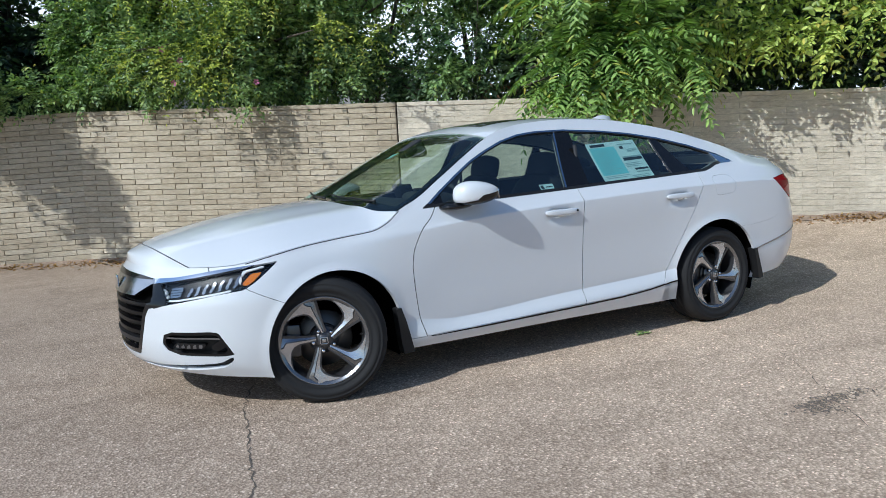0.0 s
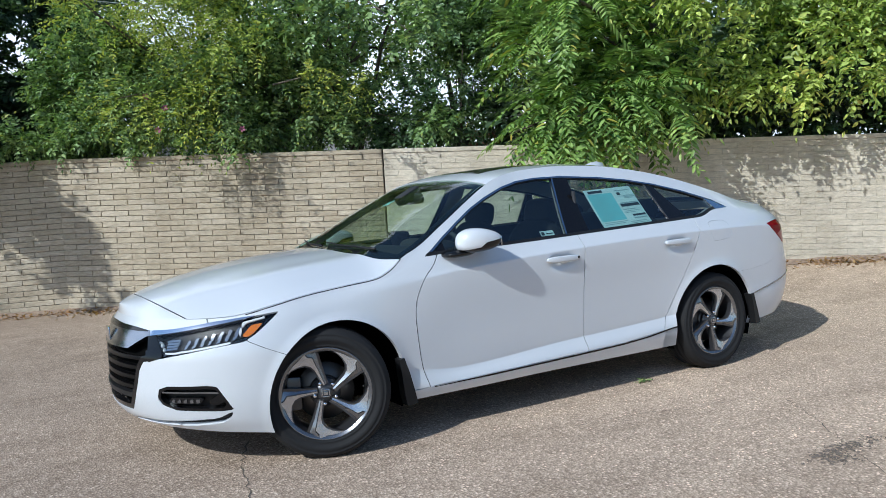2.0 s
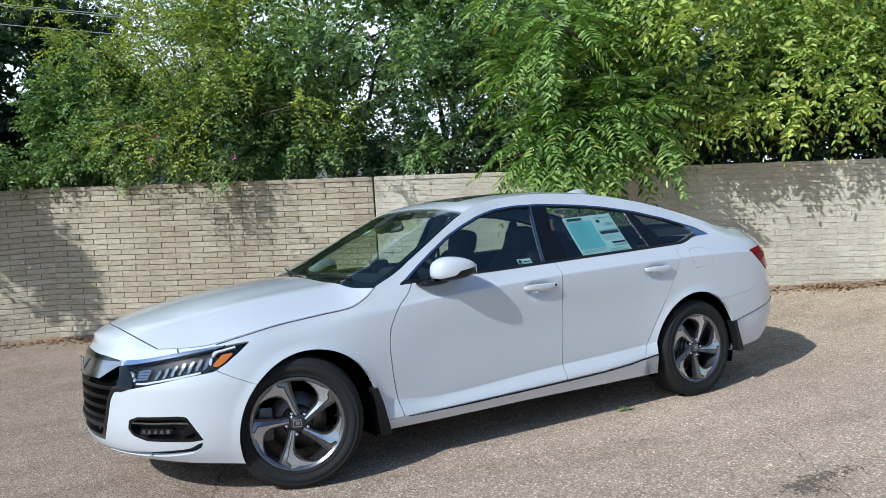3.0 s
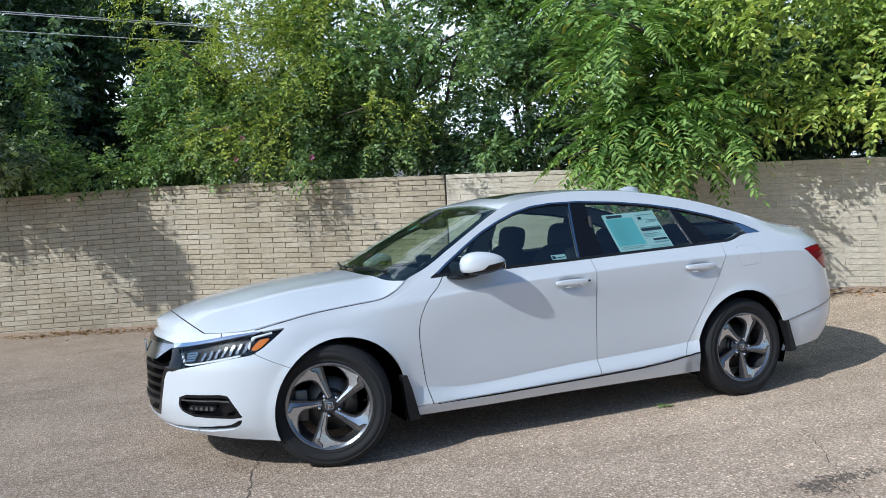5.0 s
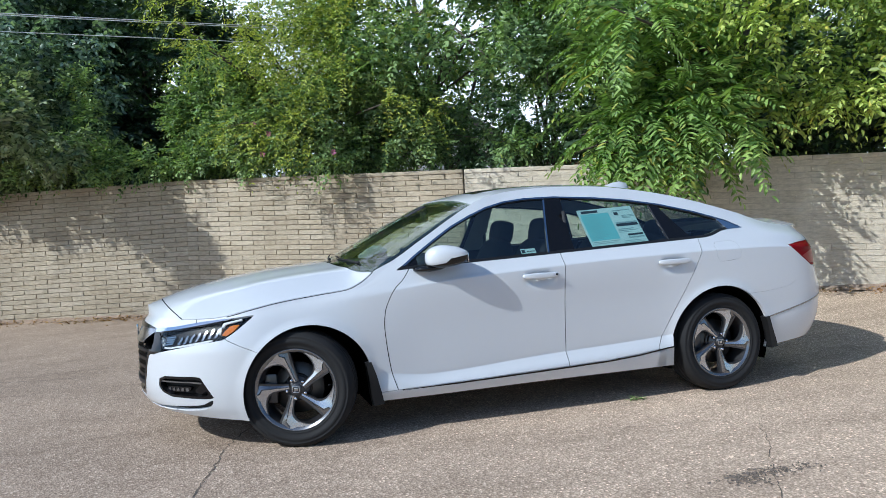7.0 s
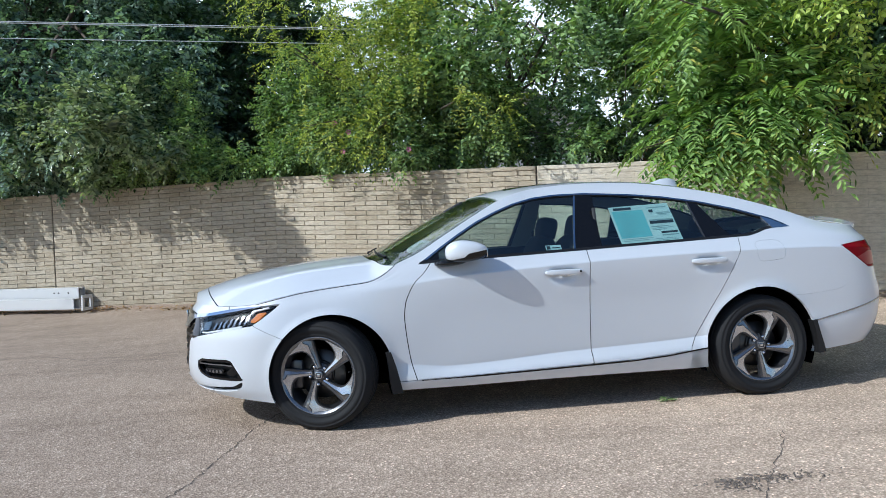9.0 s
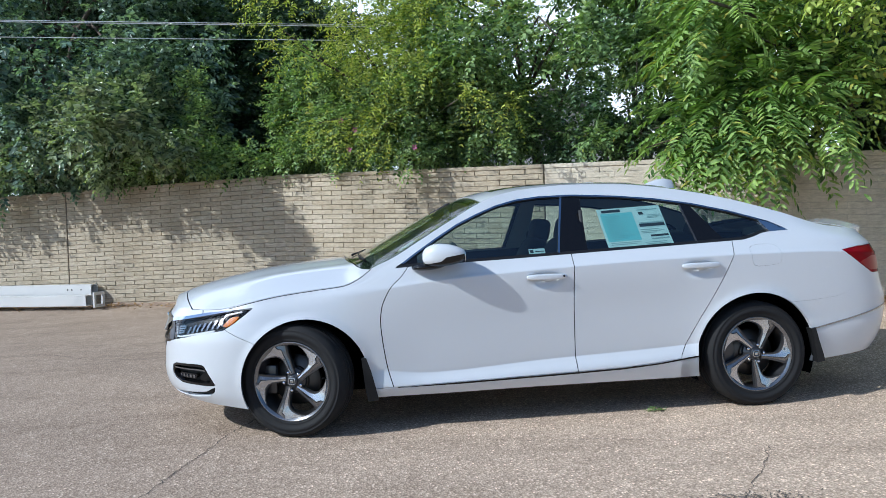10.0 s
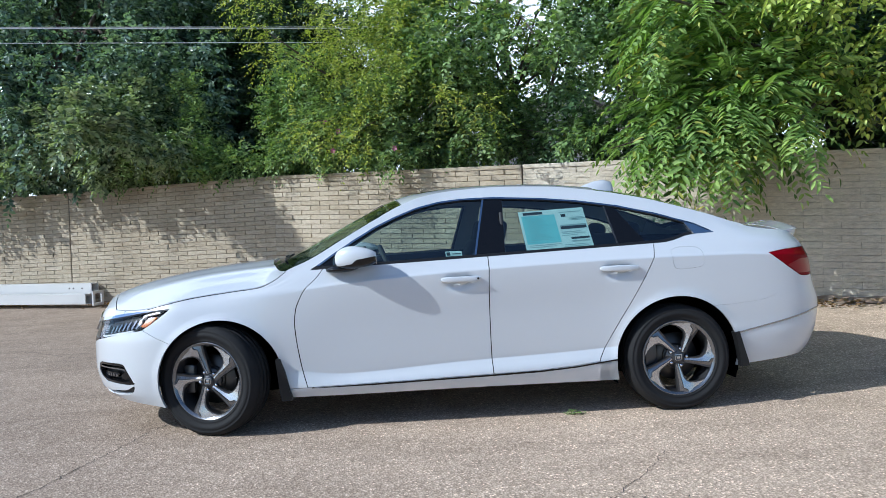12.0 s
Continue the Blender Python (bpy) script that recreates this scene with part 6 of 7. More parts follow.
tree("shrub", "green shrub filling the gap above the wall", "shrub", (1.9, 5.6, 0), (1.9, 5.3, 2.6), (1.8, 5.0, 2.6), (1.2, 0.5, 0.6), M_LEAF_MID, 24, 20, 0.31, 115, 0.25, 6, 0.056, 0.55, 0.2, 0.05, 10,
     extra=at_wall(1, (1.9, -0.08, 2.34, 0.3), (2.4, -0.08, 2.34, 0.3), (2.2, -0.08, 2.79, 0.35), (2.6, 0, 3.04, 0.3), (3.1, -0.18, 2.64, 0.28), (3.3, 0, 3.04, 0.28), (2.9, -0.1, 3.44, 0.3), (3.6, -0.28, 2.29, 0.25), (4.6, -0.23, 2.24, 0.25)), keep=behind)
tree("shrub", "dense green shrub behind the wall joint, leaves darkened for shade", "shrub", (4.1, 4.2, 0), (4.0, 4.2, 2.8), (3.9, 4.3, 2.8), (1.2, 0.7, 0.9), M_LEAF_SHADE, 25, 14, 0.42, 110, 0.25, 6, 0.062, 0.55, 0.2, 0.05, 10,
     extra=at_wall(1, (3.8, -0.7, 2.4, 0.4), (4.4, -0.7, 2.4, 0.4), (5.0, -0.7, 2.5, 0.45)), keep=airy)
# feathery yellow-green tree
tree("tree", "feathery yellow-green tree with thin drooping sprays", "tree", (1.9, 7.0, 0), (1.3, 6.6, 4.6), (1.5, 5.7, 4.0), (1.2, 0.8, 0.9), M_LEAF_YEL, 31, 26, 0.46, 56, 0.34, 8, 0.044, 0.42, 0.45, 0.08, 16,
     extra=at_wall(1, (0.6, 0.8, 4.0, 0.3), (1.0, 0.8, 3.6, 0.32), (1.6, 0.8, 3.4, 0.40), (2.2, 0.7, 3.1, 0.40), (1.9, 0.5, 2.8, 0.35), (1.2, 0.75, 2.62, 0.24), (1.7, 0.8, 2.55, 0.28), (2.2, 0.7, 2.5, 0.26), (3.3, 0.8, 2.7, 0.20), (3.9, 0.8, 2.6, 0.20), (2.7, 0.7, 3.3, 0.4), (0.8, 1.0, 4.5, 0.5), (1.8, 0.9, 4.3, 0.5), (2.8, 0.6, 4.1, 0.5)))
# dense middle trees
tree("tree", "green tree with a dark leaning trunk behind the wall", "tree", (3.5, 5.2, 0), (2.8, 5.8, 5.0), (2.9, 5.4, 4.0), (1.9, 1.0, 1.2), M_LEAF_MID, 41, 26, 0.44, 80, 0.30, 6, 0.070, 0.6, 0.3, 0.10, 16,
     extra=at_wall(1, (3.3, 0.4, 3.4, 0.4), (3.9, 0.4, 3.6, 0.45), (4.5, 0.3, 3.2, 0.4), (3.4, -0.3, 2.8, 0.35)), keep=airy)
tree("tree", "slim green tree with a straight trunk", "tree", (4.45, 4.6, 0), (4.5, 4.7, 5.2), (4.5, 4.4, 4.1), (1.2, 0.8, 1.0), M_LEAF_MID, 42, 24, 0.42, 80, 0.30, 6, 0.070, 0.55, 0.3, 0.06, 12, keep=airy)
# trees further back
tree("tree", "tall green tree in the distance behind the others", "tree", (1.0, 16.5, 0), (1.0, 16.5, 6.0), (1.0, 16.5, 7.5), (3.2, 2.0, 2.4), M_LEAF_MID, 51, 10, 0.9, 46, 0.36, 5, 0.12, 0.6, 0.3, 0.16, 10)
tree("tree", "green tree behind the pinnate-leaved tree, shade put into its leaf colour", "tree", (7.6, 4.6, 0), (7.6, 4.6, 5.0), (8.0, 3.9, 3.6), (2.4, 1.2, 1.7), M_LEAF_SHADE, 52, 44, 0.6, 80, 0.32, 5, 0.10, 0.58, 0.3, 0.15, 14, keep=behind)
tree("shrub", "green shrub filling the space above the wall, leaves darkened for shade", "shrub", (9.6, 0.6, 0), (9.6, 0.5, 2.6), (9.6, 0.3, 2.7), (1.6, 1.0, 0.7), M_LEAF_DEEPSHADE, 53, 30, 0.42, 110, 0.28, 5, 0.09, 0.55, 0.2, 0.05, 8,
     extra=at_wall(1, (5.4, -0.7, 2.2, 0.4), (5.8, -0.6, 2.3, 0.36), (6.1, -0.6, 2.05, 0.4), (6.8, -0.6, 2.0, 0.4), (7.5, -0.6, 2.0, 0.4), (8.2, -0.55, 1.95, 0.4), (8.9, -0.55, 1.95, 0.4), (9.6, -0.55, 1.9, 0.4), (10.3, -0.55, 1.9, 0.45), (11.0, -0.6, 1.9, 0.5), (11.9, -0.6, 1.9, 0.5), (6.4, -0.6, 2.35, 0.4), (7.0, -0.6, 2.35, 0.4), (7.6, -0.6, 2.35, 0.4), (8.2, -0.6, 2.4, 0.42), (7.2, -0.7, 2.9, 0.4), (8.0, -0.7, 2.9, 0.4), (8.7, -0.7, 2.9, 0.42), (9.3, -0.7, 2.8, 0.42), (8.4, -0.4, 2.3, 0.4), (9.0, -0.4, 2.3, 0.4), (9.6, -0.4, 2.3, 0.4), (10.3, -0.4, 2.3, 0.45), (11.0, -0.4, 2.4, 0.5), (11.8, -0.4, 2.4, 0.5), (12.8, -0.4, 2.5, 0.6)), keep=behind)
# bright tree on the east
tree("tree", "bright green tree with pointed leaves above the wall", "tree", (9.0, 1.9, 0), (8.9, 1.9, 4.6), (8.9, 1.4, 3.7), (2.2, 1.2, 1.2), M_LEAF_BRIGHT, 61, 50, 0.55, 70, 0.30, 6, 0.076, 0.48, 0.55, 0.12, 16,
     extra=at_wall(1, (7.05, 1.05, 3.3, 0.30), (7.35, 1.1, 3.6, 0.36), (7.45, 1.1, 3.0, 0.30), (7.7, 1.05, 3.9, 0.4), (7.3, 0.95, 3.15, 0.34), (7.6, 0.95, 3.5, 0.42), (7.15, 0.9, 3.75, 0.4), (7.75, 0.85, 2.95, 0.34), (7.55, 0.7, 4.1, 0.45), (8.2, 0.3, 2.7, 0.45), (8.8, 0.4, 2.9, 0.5), (9.4, 0.4, 3.0, 0.5), (10.0, 0.4, 2.9, 0.5), (10.8, 0.4, 3.1, 0.6), (8.4, 0.5, 3.6, 0.55), (9.2, 0.5, 3.8, 0.6), (10.2, 0.5, 4.0, 0.7), (11.4, 0.4, 3.8, 0.8), (12.4, 0.4, 4.0, 0.9), (11.6, -0.2, 2.8, 0.6), (12.8, 0, 3.0, 0.8), (9.0, -0.6, 2.5, 0.5), (9.8, -0.6, 2.4, 0.55), (10.6, -0.6, 2.4, 0.6), (11.5, -0.6, 2.4, 0.6), (9.4, -0.8, 3.2, 0.6), (10.4, -0.8, 3.2, 0.6), (11.4, -0.9, 3.3, 0.7), (8.0, 0.45, 2.5, 0.35), (8.6, 0.45, 2.45, 0.38), (9.3, 0.45, 2.45, 0.4), (10.0, 0.45, 2.45, 0.42), (10.8, 0.4, 2.5, 0.45), (6.6, 0.4, 2.38, 0.22), (7.1, 0.4, 2.38, 0.24), (7.6, 0.42, 2.35, 0.25), (8.2, 0.42, 2.3, 0.25), (8.8, 0.42, 2.3, 0.25), (9.4, 0.42, 2.3, 0.25)), keep=behind)


def pinnate_tree():
    """The tree with long feathered leaves that hang over the wall."""
    rs = np.random.RandomState(77)
    foot = (6.2, 2.9, 0)
    root = thing("tree", "tree of long feathered bright green leaves hanging over the wall", "tree", foot)
    F = Vector(foot)
    hubs = at_wall(1, (5.98, 0.8, 2.2, 0.26), (6.32, 0.85, 2.38, 0.34), (6.72, 0.9, 2.34, 0.32), (7.1, 0.9, 2.4, 0.24), (6.45, 0.95, 2.14, 0.22), (6.85, 0.95, 2.1, 0.18), (5.9, 0.8, 2.05, 0.18), (6.2, 0.85, 2, 0.2), (6.55, 0.85, 1.97, 0.2), (6.9, 0.85, 1.95, 0.14), (7.28, 0.95, 2.1, 0.12), (6.3, 1.2, 3.2, 0.28),
                   (6, 0.3, 2.9, 0.42), (6.75, 0.4, 2.9, 0.45), (7.1, 0.3, 2.7, 0.34), (6.2, 0.1, 3.5, 0.5), (6.6, -0.3, 4, 0.55), (5.9, -0.4, 3.9, 0.45), (6.9, -1, 3.4, 0.6))
    P, D = [], []
    for x, y, z, s in hubs:
        m = int((105 if s < 0.45 else 62) * (s / 0.5) ** 1.8)
        d = unit(rs.normal(size=(m, 3)) + np.array([-0.35, -0.45, 0.1]))
        P.append(np.array([x, y, z]) + d * (rs.uniform(0, 1, m) ** 0.6 * s)[:, None])
        D.append(unit(d + 0.45 * rs.normal(size=(m, 3)) + np.array([0, 0, -0.1])))
    P, D = np.concatenate(P), np.concatenate(D)
    ok = behind(P, 0.06) & behind(P + D * 0.45 - np.array([0, 0, 0.25]), 0.05)
    P, D = P[ok], D[ok]
    V, Q = spray(rs, P, D, 0.58, 12, 0.108, 0.34, 0.42, 0.06, 0.22)
    adopt(new("crown", fast_mesh("crown", V - np.array(foot), Q, M_LEAF_AIL)), root)
    part("trunk", tube([(0, 0, 0), (-0.1, -0.1, 1.2), (-0.15, -0.3, 2.4), (-0.3, -0.5, 3.4), (-0.2, -0.5, 4.8)], [0.13, 0.12, 0.10, 0.07, 0.04], 10), M_BARK, root, "grey-brown trunk")
    for x, y, z, s in hubs:
        b = Vector((x, y, z)) - F
        a = Vector((-0.28, -0.45, min(max(z - 0.5, 2.3), 3.6)))
        mid = a.lerp(b, 0.5) + Vector((0, 0, 0.15))
        part("limb", tube([a, mid, b, b + (b - mid) * 0.5], [0.032, 0.024, 0.014, 0.006], 6), M_BARK, root)


pinnate_tree()

# ---- wires ----
M_WIRE = material("wire_jacket", (0.55, 0.56, 0.57), 0.4)
for (y0, z0), (y1, z1), sag in (((3.85, 4.05), (6.7, 4.10), 0.08), ((4.6, 4.05), (7.5, 4.10), 0.10), ((3.95, 4.10), (6.8, 4.14), 0.12)):
    pts = [(-22 + 48 * i / 24, y0 + (y1 - y0) * i / 24, z0 + (z1 - z0) * i / 24 - sag * 4 * (i / 24) * (1 - i / 24)) for i in range(25)]
    tagged(part("overhead_wire", tube(pts, 0.0055, 6), M_WIRE, None), "overhead utility wire strung behind the trees", "wire", "overhead wires")
# ---- house and fence beyond the trees ----
M_SIDING = material("pale_siding", (0.62, 0.60, 0.55), 0.7)
M_ROOF = material("grey_shingle", (0.16, 0.15, 0.15), 0.9)
link(M_ROOF, ramp(M_ROOF, noise_tex(M_ROOF, 9, 4, 0.6, "World"), [(0.3, (0.10, 0.095, 0.095)), (0.7, (0.22, 0.21, 0.20))]), base_of(M_ROOF))
link(M_SIDING, ramp(M_SIDING, noise_tex(M_SIDING, 1.5, 5, 0.6, "World"), [(0.3, (0.56, 0.54, 0.49)), (0.7, (0.68, 0.66, 0.61))]), base_of(M_SIDING))
M_WOOD = material("weathered_wood", (0.22, 0.12, 0.07), 0.85)
link(M_WOOD, ramp(M_WOOD, noise_tex(M_WOOD, 12, 5, 0.65, "World", (1, 1, 0.2)), [(0.3, (0.14, 0.075, 0.045)), (0.7, (0.30, 0.17, 0.10))]), base_of(M_WOOD))
M_PANE = material("dark_window_pane", (0.03, 0.035, 0.04), 0.08, coat=0.5)
house = thing("house", "pale sided house with a grey gable roof beyond the trees", "house", (6.9, 21.0, 0))
body = bmesh.new()
prof = [(-4.0, 0), (4.0, 0), (4.0, 3.4), (0, 5.4), (-4.0, 3.4)]
f0 = [body.verts.new((x, -2.5, z)) for x, z in prof]
f1 = [body.verts.new((x, 5.0, z)) for x, z in prof]
body.faces.new(f0), body.faces.new(f1[::-1])
for i in range(5):
    body.faces.new((f0[i], f1[i], f1[(i + 1) % 5], f0[(i + 1) % 5]))
part("wall", body, M_SIDING, house, smooth=False)
for z in np.arange(0.4, 5.1, 0.22):
    w = 4.0 if z < 3.4 else 4.0 * (5.4 - z) / 2.0
    part("siding_board", box_bm((2 * w, 0.03, 0.20), (0, -2.512, z), 0, (4, 0, 0)), M_SIDING, house, smooth=False)
for s in (-1, 1):
    part("roof", box_bm((5.0, 8.4, 0.14), (s * 2.12, 1.25, 4.42), 0.02, (0, s * 26.6, 0)), M_ROOF, house, smooth=False)
for x, z in ((-2.0, 2.2), (1.6, 2.2)):
    win = new("window")
    adopt(win, house)
    win.location = (x, -2.56, z)
    part("window_frame", join_bm(box_bm((1.1, 0.06, 0.09), (0, 0, 0.60)), box_bm((1.1, 0.06, 0.09), (0, 0, -0.60)), box_bm((0.09, 0.06, 1.2), (-0.51, 0, 0)), box_bm((0.09, 0.06, 1.2), (0.51, 0, 0)), box_bm((0.95, 0.05, 0.05), (0, 0, 0))), M_WHITEMETAL, win, smooth=False)
    part("pane", box_bm((0.95, 0.02, 1.12), (0, 0.012, 0)), M_PANE, win, smooth=False)
fence = thing("fence", "low weathered brown board fence behind the wall", "fence", (5.3, 5.4, 0))
for i, z in enumerate((1.75, 1.92, 2.09, 2.26)):
    part("board", box_bm((0.75, 0.022, 0.14), (0, 0, z), 0.003, (0, 0, -30)), M_WOOD, fence, smooth=False)
for x in (-0.3, 0.3):
    part("post", box_bm((0.08, 0.08, 2.36), (x * 0.87, 0.05 - x * 0.5, 1.18), 0.004, (0, 0, -30)), M_WOOD, fence, smooth=False)

# ---- steel tubes lying at the foot of the wall ----
def frame_at(s, off):
    p = BEND + DIR_L * s + NORM_L * off
    return p, ground_z(p.x, p.y)


M_SHADOWGAP = material("hole_shade", (0.05, 0.045, 0.04), 0.8)


def tube_length(name, s0, s1, off, z, w, h, label):
    """A hollow rectangular tube along the western wall, open at its near end."""
    root = thing(name, label, "metal tube", group="tubes by the wall")
    p, g = frame_at((s0 + s1) / 2, off)
    ang = math.atan2(DIR_L.y, DIR_L.x)
    L, t = abs(s1 - s0), 0.012
    for nm, size, at in (("top_plate", (L, w, t), (0, 0, h / 2 - t / 2)), ("bottom_plate", (L, w, t), (0, 0, -h / 2 + t / 2)), ("side_plate", (L, t, h - 2 * t), (0, w / 2 - t / 2, 0)), ("side_plate", (L, t, h - 2 * t), (0, -w / 2 + t / 2, 0))):
        bm = box_bm(size, at, 0.004)
        bmesh.ops.transform(bm, matrix=Matrix.Translation((p.x, p.y, z)) @ Matrix.Rotation(ang, 4, "Z"), verts=bm.verts)
        part(nm, bm, M_WHITEMETAL, root, smooth=False)
    return root, ang


p, g = frame_at(3.3, 0.3)
TZ = 0.205
up, ang = tube_length("steel_tube", 3.22, 12.0, 0.12, TZ + 0.235, 0.16, 0.165, "white painted steel tube stacked against the wall")
low, ang = tube_length("steel_tube", 3.13, 12.0, 0.36, TZ + 0.085, 0.16, 0.16, "white painted steel tube with a square end plate")
p, g = frame_at(2.96, 0.36)
T = Matrix.Translation((p.x, p.y, TZ + 0.10)) @ Matrix.Rotation(ang, 4, "Z")
for size, at in (((0.03, 0.23, 0.045), (0, 0, 0.0925)), ((0.03, 0.23, 0.045), (0, 0, -0.0925)), ((0.03, 0.045, 0.14), (0, 0.0925, 0)), ((0.03, 0.045, 0.14), (0, -0.0925, 0))):
    bm = box_bm(size, at, 0.004)
    bmesh.ops.transform(bm, matrix=T, verts=bm.verts)
    part("end_plate", bm, M_WHITEMETAL, low, "square white end plate", smooth=False)
# dark discs on the tube face stand in for the shade inside bolt holes
for s in (3.40, 3.57, 3.65):
    p, g = frame_at(s, 0.203)
    bm = bmesh.new()
    bmesh.ops.create_cone(bm, cap_ends=True, segments=12, radius1=0.012, radius2=0.012, depth=0.006)
    bmesh.ops.transform(bm, matrix=Matrix.Translation((p.x, p.y, TZ + 0.24)) @ Matrix.Rotation(ang, 4, "Z") @ Matrix.Rotation(radians(90), 4, "X"), verts=bm.verts)
    part("bolt_hole_disc", bm, M_SHADOWGAP, up, "dark disc put on for the shade in a drilled hole", smooth=False)

# ---- litter along the wall ----
M_LITTER = make_leaf("dry_leaf", (0.17, 0.095, 0.055), (0.42, 0.25, 0.14), (0.50, 0.34, 0.18), 0.9)


def litter():
    rs = np.random.RandomState(9)
    B, W, N, L = [], [], [], []
    for side, s1, n in ((1, 13.0, 5200), (-1, 9.0, 2600)):
        d, nr = (DIR_R, NORM_R) if side > 0 else (DIR_L, NORM_L)
        s = rs.uniform(0, s1, n)
        keep = rs.uniform(size=n) < 0.35 + 0.65 * (np.sin(s * 2.1) * np.sin(s * 0.77 + 1) > -0.2)
        s = s[keep]
        o = np.abs(rs.normal(size=len(s))) * 0.14 + 0.015
        x, y = BEND.x + d.x * s + nr.x * o, BEND.y + d.y * s + nr.y * o
        z = np.array([ground_z(a, b) for a, b in zip(x, y)]) + rs.uniform(0.004, 0.03, len(s)) * np.exp(-o * 6)
        B.append(np.stack([x, y, z], 1))
        w = rs.normal(size=(len(s), 3)) * [1, 1, 0.25]
        W.append(unit(w)), N.append(unit(rs.normal(size=(len(s), 3)) * 0.4 + [0, 0, 1])), L.append(rs.uniform(0.018, 0.055, len(s)))
    L = np.concatenate(L)
    V, Q = leaf_blades(np.concatenate(B), np.concatenate(W), np.concatenate(N), L, L * 0.6, -0.2)
    tagged(new("leaf_litter", fast_mesh("leaf_litter", V, Q, M_LITTER)), "dry brown leaves and dirt along the wall foot", "leaf litter", kind="stuff")


litter()
M_DIRT = material("dry_dirt", (0.20, 0.15, 0.11), 0.95)
link(M_DIRT, ramp(M_DIRT, noise_tex(M_DIRT, 22, 6, 0.7, "World"), [(0.3, (0.20, 0.14, 0.10)), (0.7, (0.40, 0.30, 0.22))]), base_of(M_DIRT))


def dirt_strip(side, s1):
    d, nr = (DIR_R, NORM_R) if side > 0 else (DIR_L, NORM_L)
    verts, faces, n = [], [], int(s1 / 0.08)
    for i in range(n + 1):
        s = s1 * i / n
        w = 0.10 + 0.10 * noise.noise((s * 1.3, 2 + side, 0)) + 0.05 * noise.noise((s * 6, 5, 0))
        for k, (o, h) in enumerate(((-0.005, 0.035), (0.35, 0.022), (0.75, 0.010), (1.0, -0.004))):
            q = BEND + d * s + nr * (max(w, 0.03) * o)
            verts.append((q.x, q.y, ground_z(q.x, q.y) + h * (1 + 0.5 * noise.noise((s * 4, k, 1)))))
    for i in range(n):
        for k in range(3):
            a = i * 4 + k
            faces.append((a, a + 1, a + 5, a + 4) if side < 0 else (a, a + 4, a + 5, a + 1))
    tagged(part("dirt_strip", (verts, faces), M_DIRT, None), "low drift of dry dirt against the wall", "dirt", kind="structure")


dirt_strip(1, 13.0)
dirt_strip(-1, 9.0)

# ---- cracks, worn patch and weed on the asphalt ----
M_CRACK = material("crack_dirt", (0.13, 0.108, 0.088), 0.95, spec=0.1)


def crack(points, width, seed):
    rnd = random.Random(seed)
    line = []
    for a, b in zip(points, points[1:]):
        n = max(2, int(math.dist(a, b) / 0.035))
        for i in range(n):
            t = i / n
            line.append((a[0] + (b[0] - a[0]) * t + rnd.uniform(-0.012, 0.012), a[1] + (b[1] - a[1]) * t + rnd.uniform(-0.012, 0.012)))
    line.append(points[-1])
    verts, faces = [], []
    for i, (x, y) in enumerate(line):
        q, r = line[max(i - 1, 0)], line[min(i + 1, len(line) - 1)]
        d = Vector((r[0] - q[0], r[1] - q[1])).normalized()
        w = width * rnd.uniform(0.35, 1.1) * (0.4 if i in (0, len(line) - 1) else 1)
        for s in (-1, 1):
            px, py = x - s * d.y * w / 2, y + s * d.x * w / 2
            verts.append((px, py, ground_z(px, py) + 0.003))
    faces = [(2 * i, 2 * i + 1, 2 * i + 3, 2 * i + 2) for i in range(len(line) - 1)]
    tagged(part("pavement_crack", (verts, faces), M_CRACK, None, smooth=False), "thin dark crack in the asphalt", "crack", kind="structure")


crack([(-0.22, -0.26), (-0.31, -0.44), (-0.40, -0.70), (-0.46, -0.98), (-0.55, -1.36), (-0.64, -1.75), (-0.85, -2.2)], 0.009, 1)
crack([(2.35, -1.55), (2.2, -1.52), (2.05, -1.50), (1.7, -1.38), (1.2, -1.30)], 0.0035, 2)
crack([(2.45, -1.7), (2.19, -2.07), (1.99, -2.31), (1.7, -2.7)], 0.0045, 3)
crack([(-4.5, 3.3), (-3.6, 3.2), (-2.76, 3.11), (-2.2, 2.6), (-1.4, 2.4)], 0.009, 4)


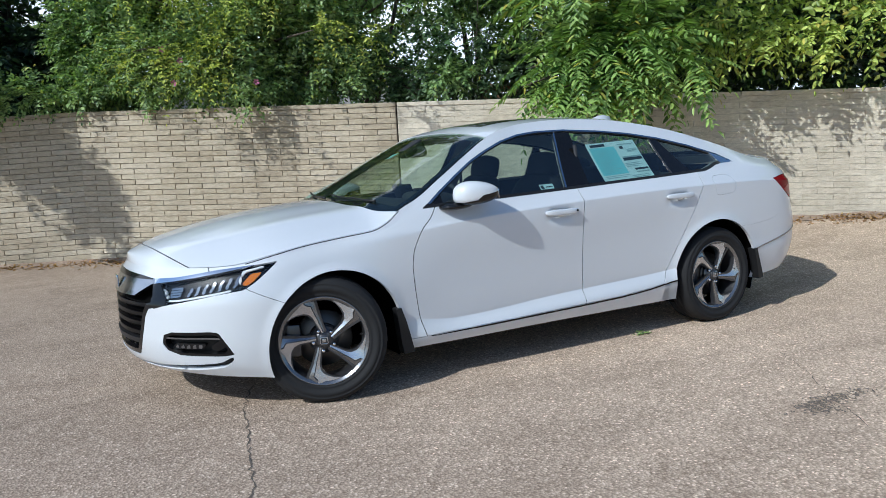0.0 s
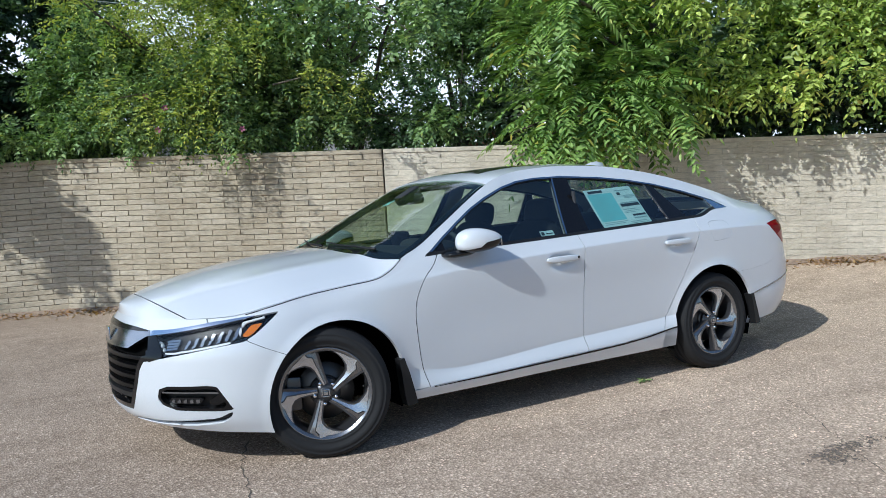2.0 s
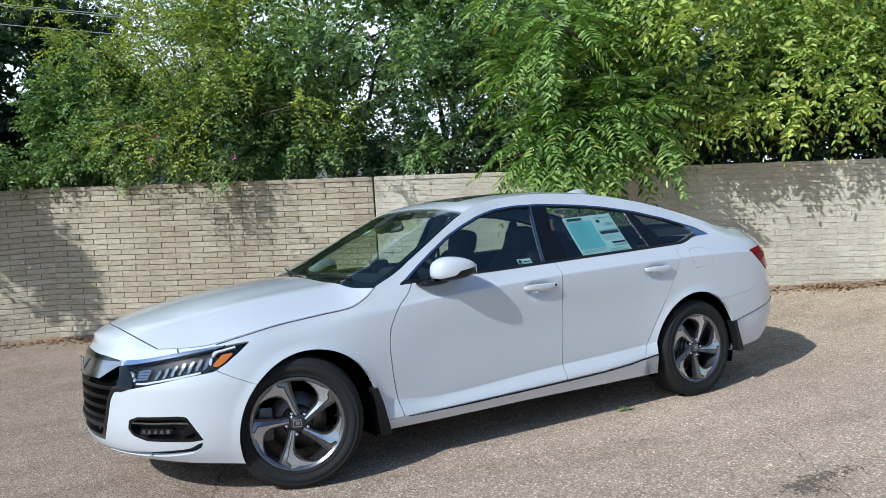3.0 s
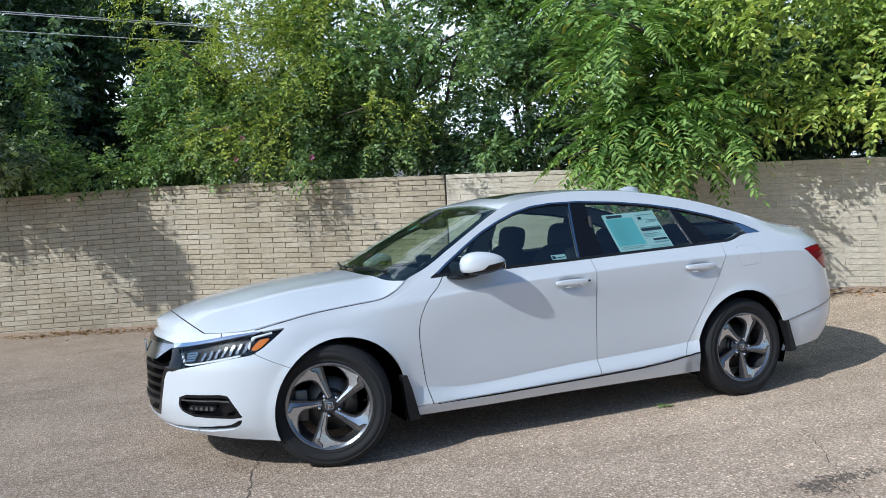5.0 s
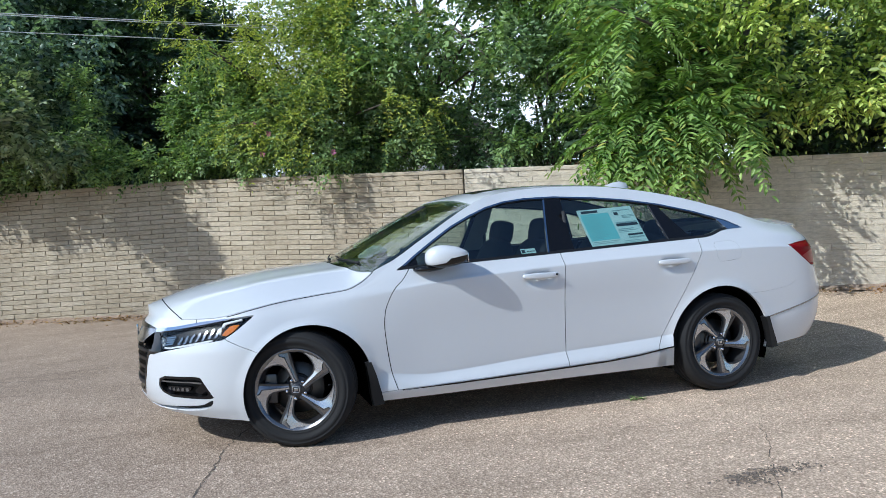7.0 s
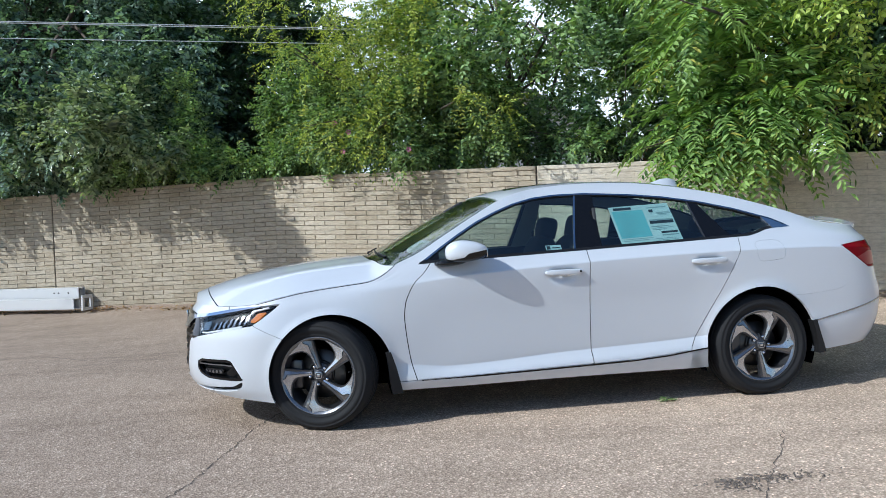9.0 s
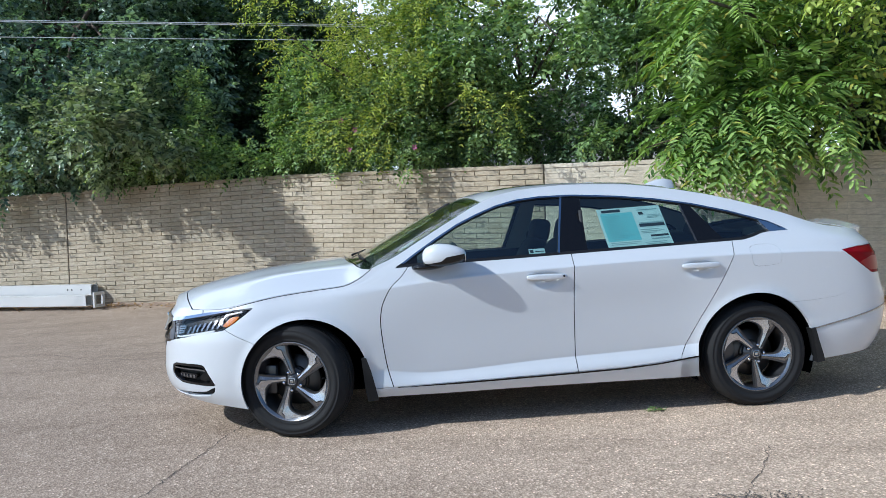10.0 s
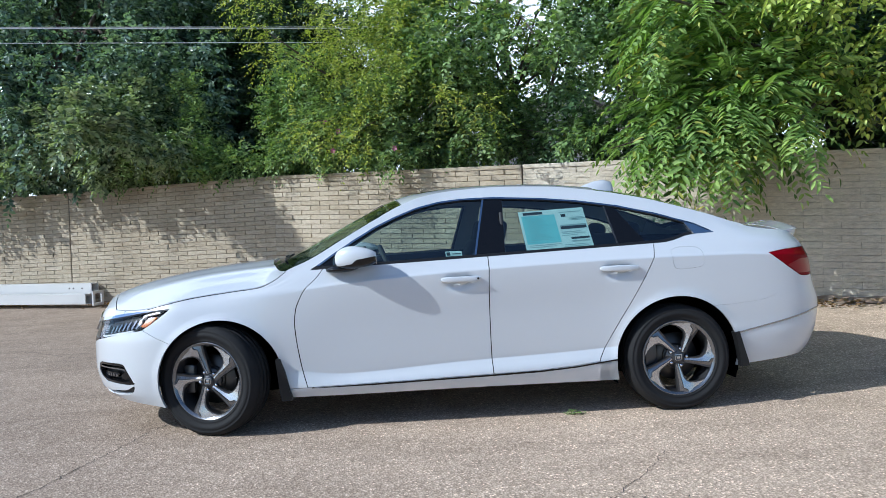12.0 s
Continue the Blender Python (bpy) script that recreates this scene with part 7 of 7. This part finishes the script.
def worn_patch():
    rnd = random.Random(4)
    root = thing("worn_patch", "dark crumbled patch in the asphalt", "asphalt patch", (1.90, -2.42, 0), kind="structure")
    spot = lambda: (rnd.gauss(0.02, 0.15), rnd.gauss(0.03, 0.035)) if rnd.random() < 0.7 else (rnd.gauss(-0.14, 0.05), rnd.gauss(-0.01, 0.045))
    flakes, crumbs = [], []
    for i in range(150):
        (x, y), r, n = spot(), rnd.uniform(0.004, 0.013), 7
        ring = [(x + r * rnd.uniform(0.5, 1.3) * math.cos(6.283 * k / n), y + r * rnd.uniform(0.5, 1.2) * math.sin(6.283 * k / n), 0.0025 + 0.000004 * i) for k in range(n)]
        flakes.append((ring, [tuple(range(n))]))
    for i in range(240):
        (x, y), r = spot(), rnd.uniform(0.002, 0.007)
        v = [(x + r * rnd.uniform(0.6, 1.2) * a, y + r * rnd.uniform(0.6, 1.2) * b, 0.003 + r * c) for a, b, c in ((1, 0, 0), (0, 1, 0), (-1, 0, 0), (0, -1, 0), (0.1, 0.1, 0.9))]
        crumbs.append((v, [(0, 1, 4), (1, 2, 4), (2, 3, 4), (3, 0, 4)]))
    part("bare_binder", merge(*flakes), M_PATCH, root, "dark spots of bare binder", smooth=False)["kind"] = "stuff"
    part("crumbs", merge(*crumbs), M_CRACK, root, smooth=False)["kind"] = "stuff"


M_PATCH = material("dark_asphalt", (0.13, 0.12, 0.11), 0.95)
link(M_PATCH, ramp(M_PATCH, noise_tex(M_PATCH, 95, 5, 0.7, "World"), [(0.3, (0.13, 0.10, 0.08)), (0.7, (0.27, 0.215, 0.17))]), base_of(M_PATCH))
worn_patch()


def weed():
    rs = np.random.RandomState(3)
    root = thing("weed", "small green weed sprig lying on the asphalt", "weed", (2.195, -0.86, 0.0))
    n = 22
    a = rs.uniform(0, 2 * math.pi, n)
    way = unit(np.stack([np.cos(a), np.sin(a), rs.uniform(0.05, 0.6, n)], 1))
    base = np.stack([rs.normal(size=n) * 0.03, rs.normal(size=n) * 0.012, rs.uniform(0.003, 0.015, n)], 1)
    L = rs.uniform(0.02, 0.05, n)
    V, Q = leaf_blades(base, way, np.tile([0.0, 0, 1], (n, 1)), L, L * 0.4)
    adopt(new("leaves", fast_mesh("leaves", V, Q, M_LEAF_MID)), root)
    part("stem", tube([(-0.06, 0, 0.004), (0, 0.004, 0.012), (0.06, -0.01, 0.008)], 0.0025, 5), M_LEAF_MID, root)


weed()


def pebbles():
    """Loose grit and small stones scattered on the asphalt."""
    rnd = random.Random(8)
    out = []
    for i in range(900):
        x, y, r = rnd.uniform(-3.5, 5.0), rnd.uniform(-3.6, 4.5), rnd.uniform(0.003, 0.008)
        z = ground_z(x, y)
        v = [(x + r * rnd.uniform(0.6, 1.3) * a, y + r * rnd.uniform(0.6, 1.3) * b, z + r * c) for a, b, c in ((1, 0, 0.2), (0, 1, 0.2), (-1, 0, 0.2), (0, -1, 0.2), (0.1, 0.1, 0.9))]
        out.append((v, [(0, 1, 4), (1, 2, 4), (2, 3, 4), (3, 0, 4)]))
    tagged(part("grit", merge(*out), M_DIRT, None, smooth=False), "loose grit and small stones on the asphalt", "grit", kind="stuff")


pebbles()
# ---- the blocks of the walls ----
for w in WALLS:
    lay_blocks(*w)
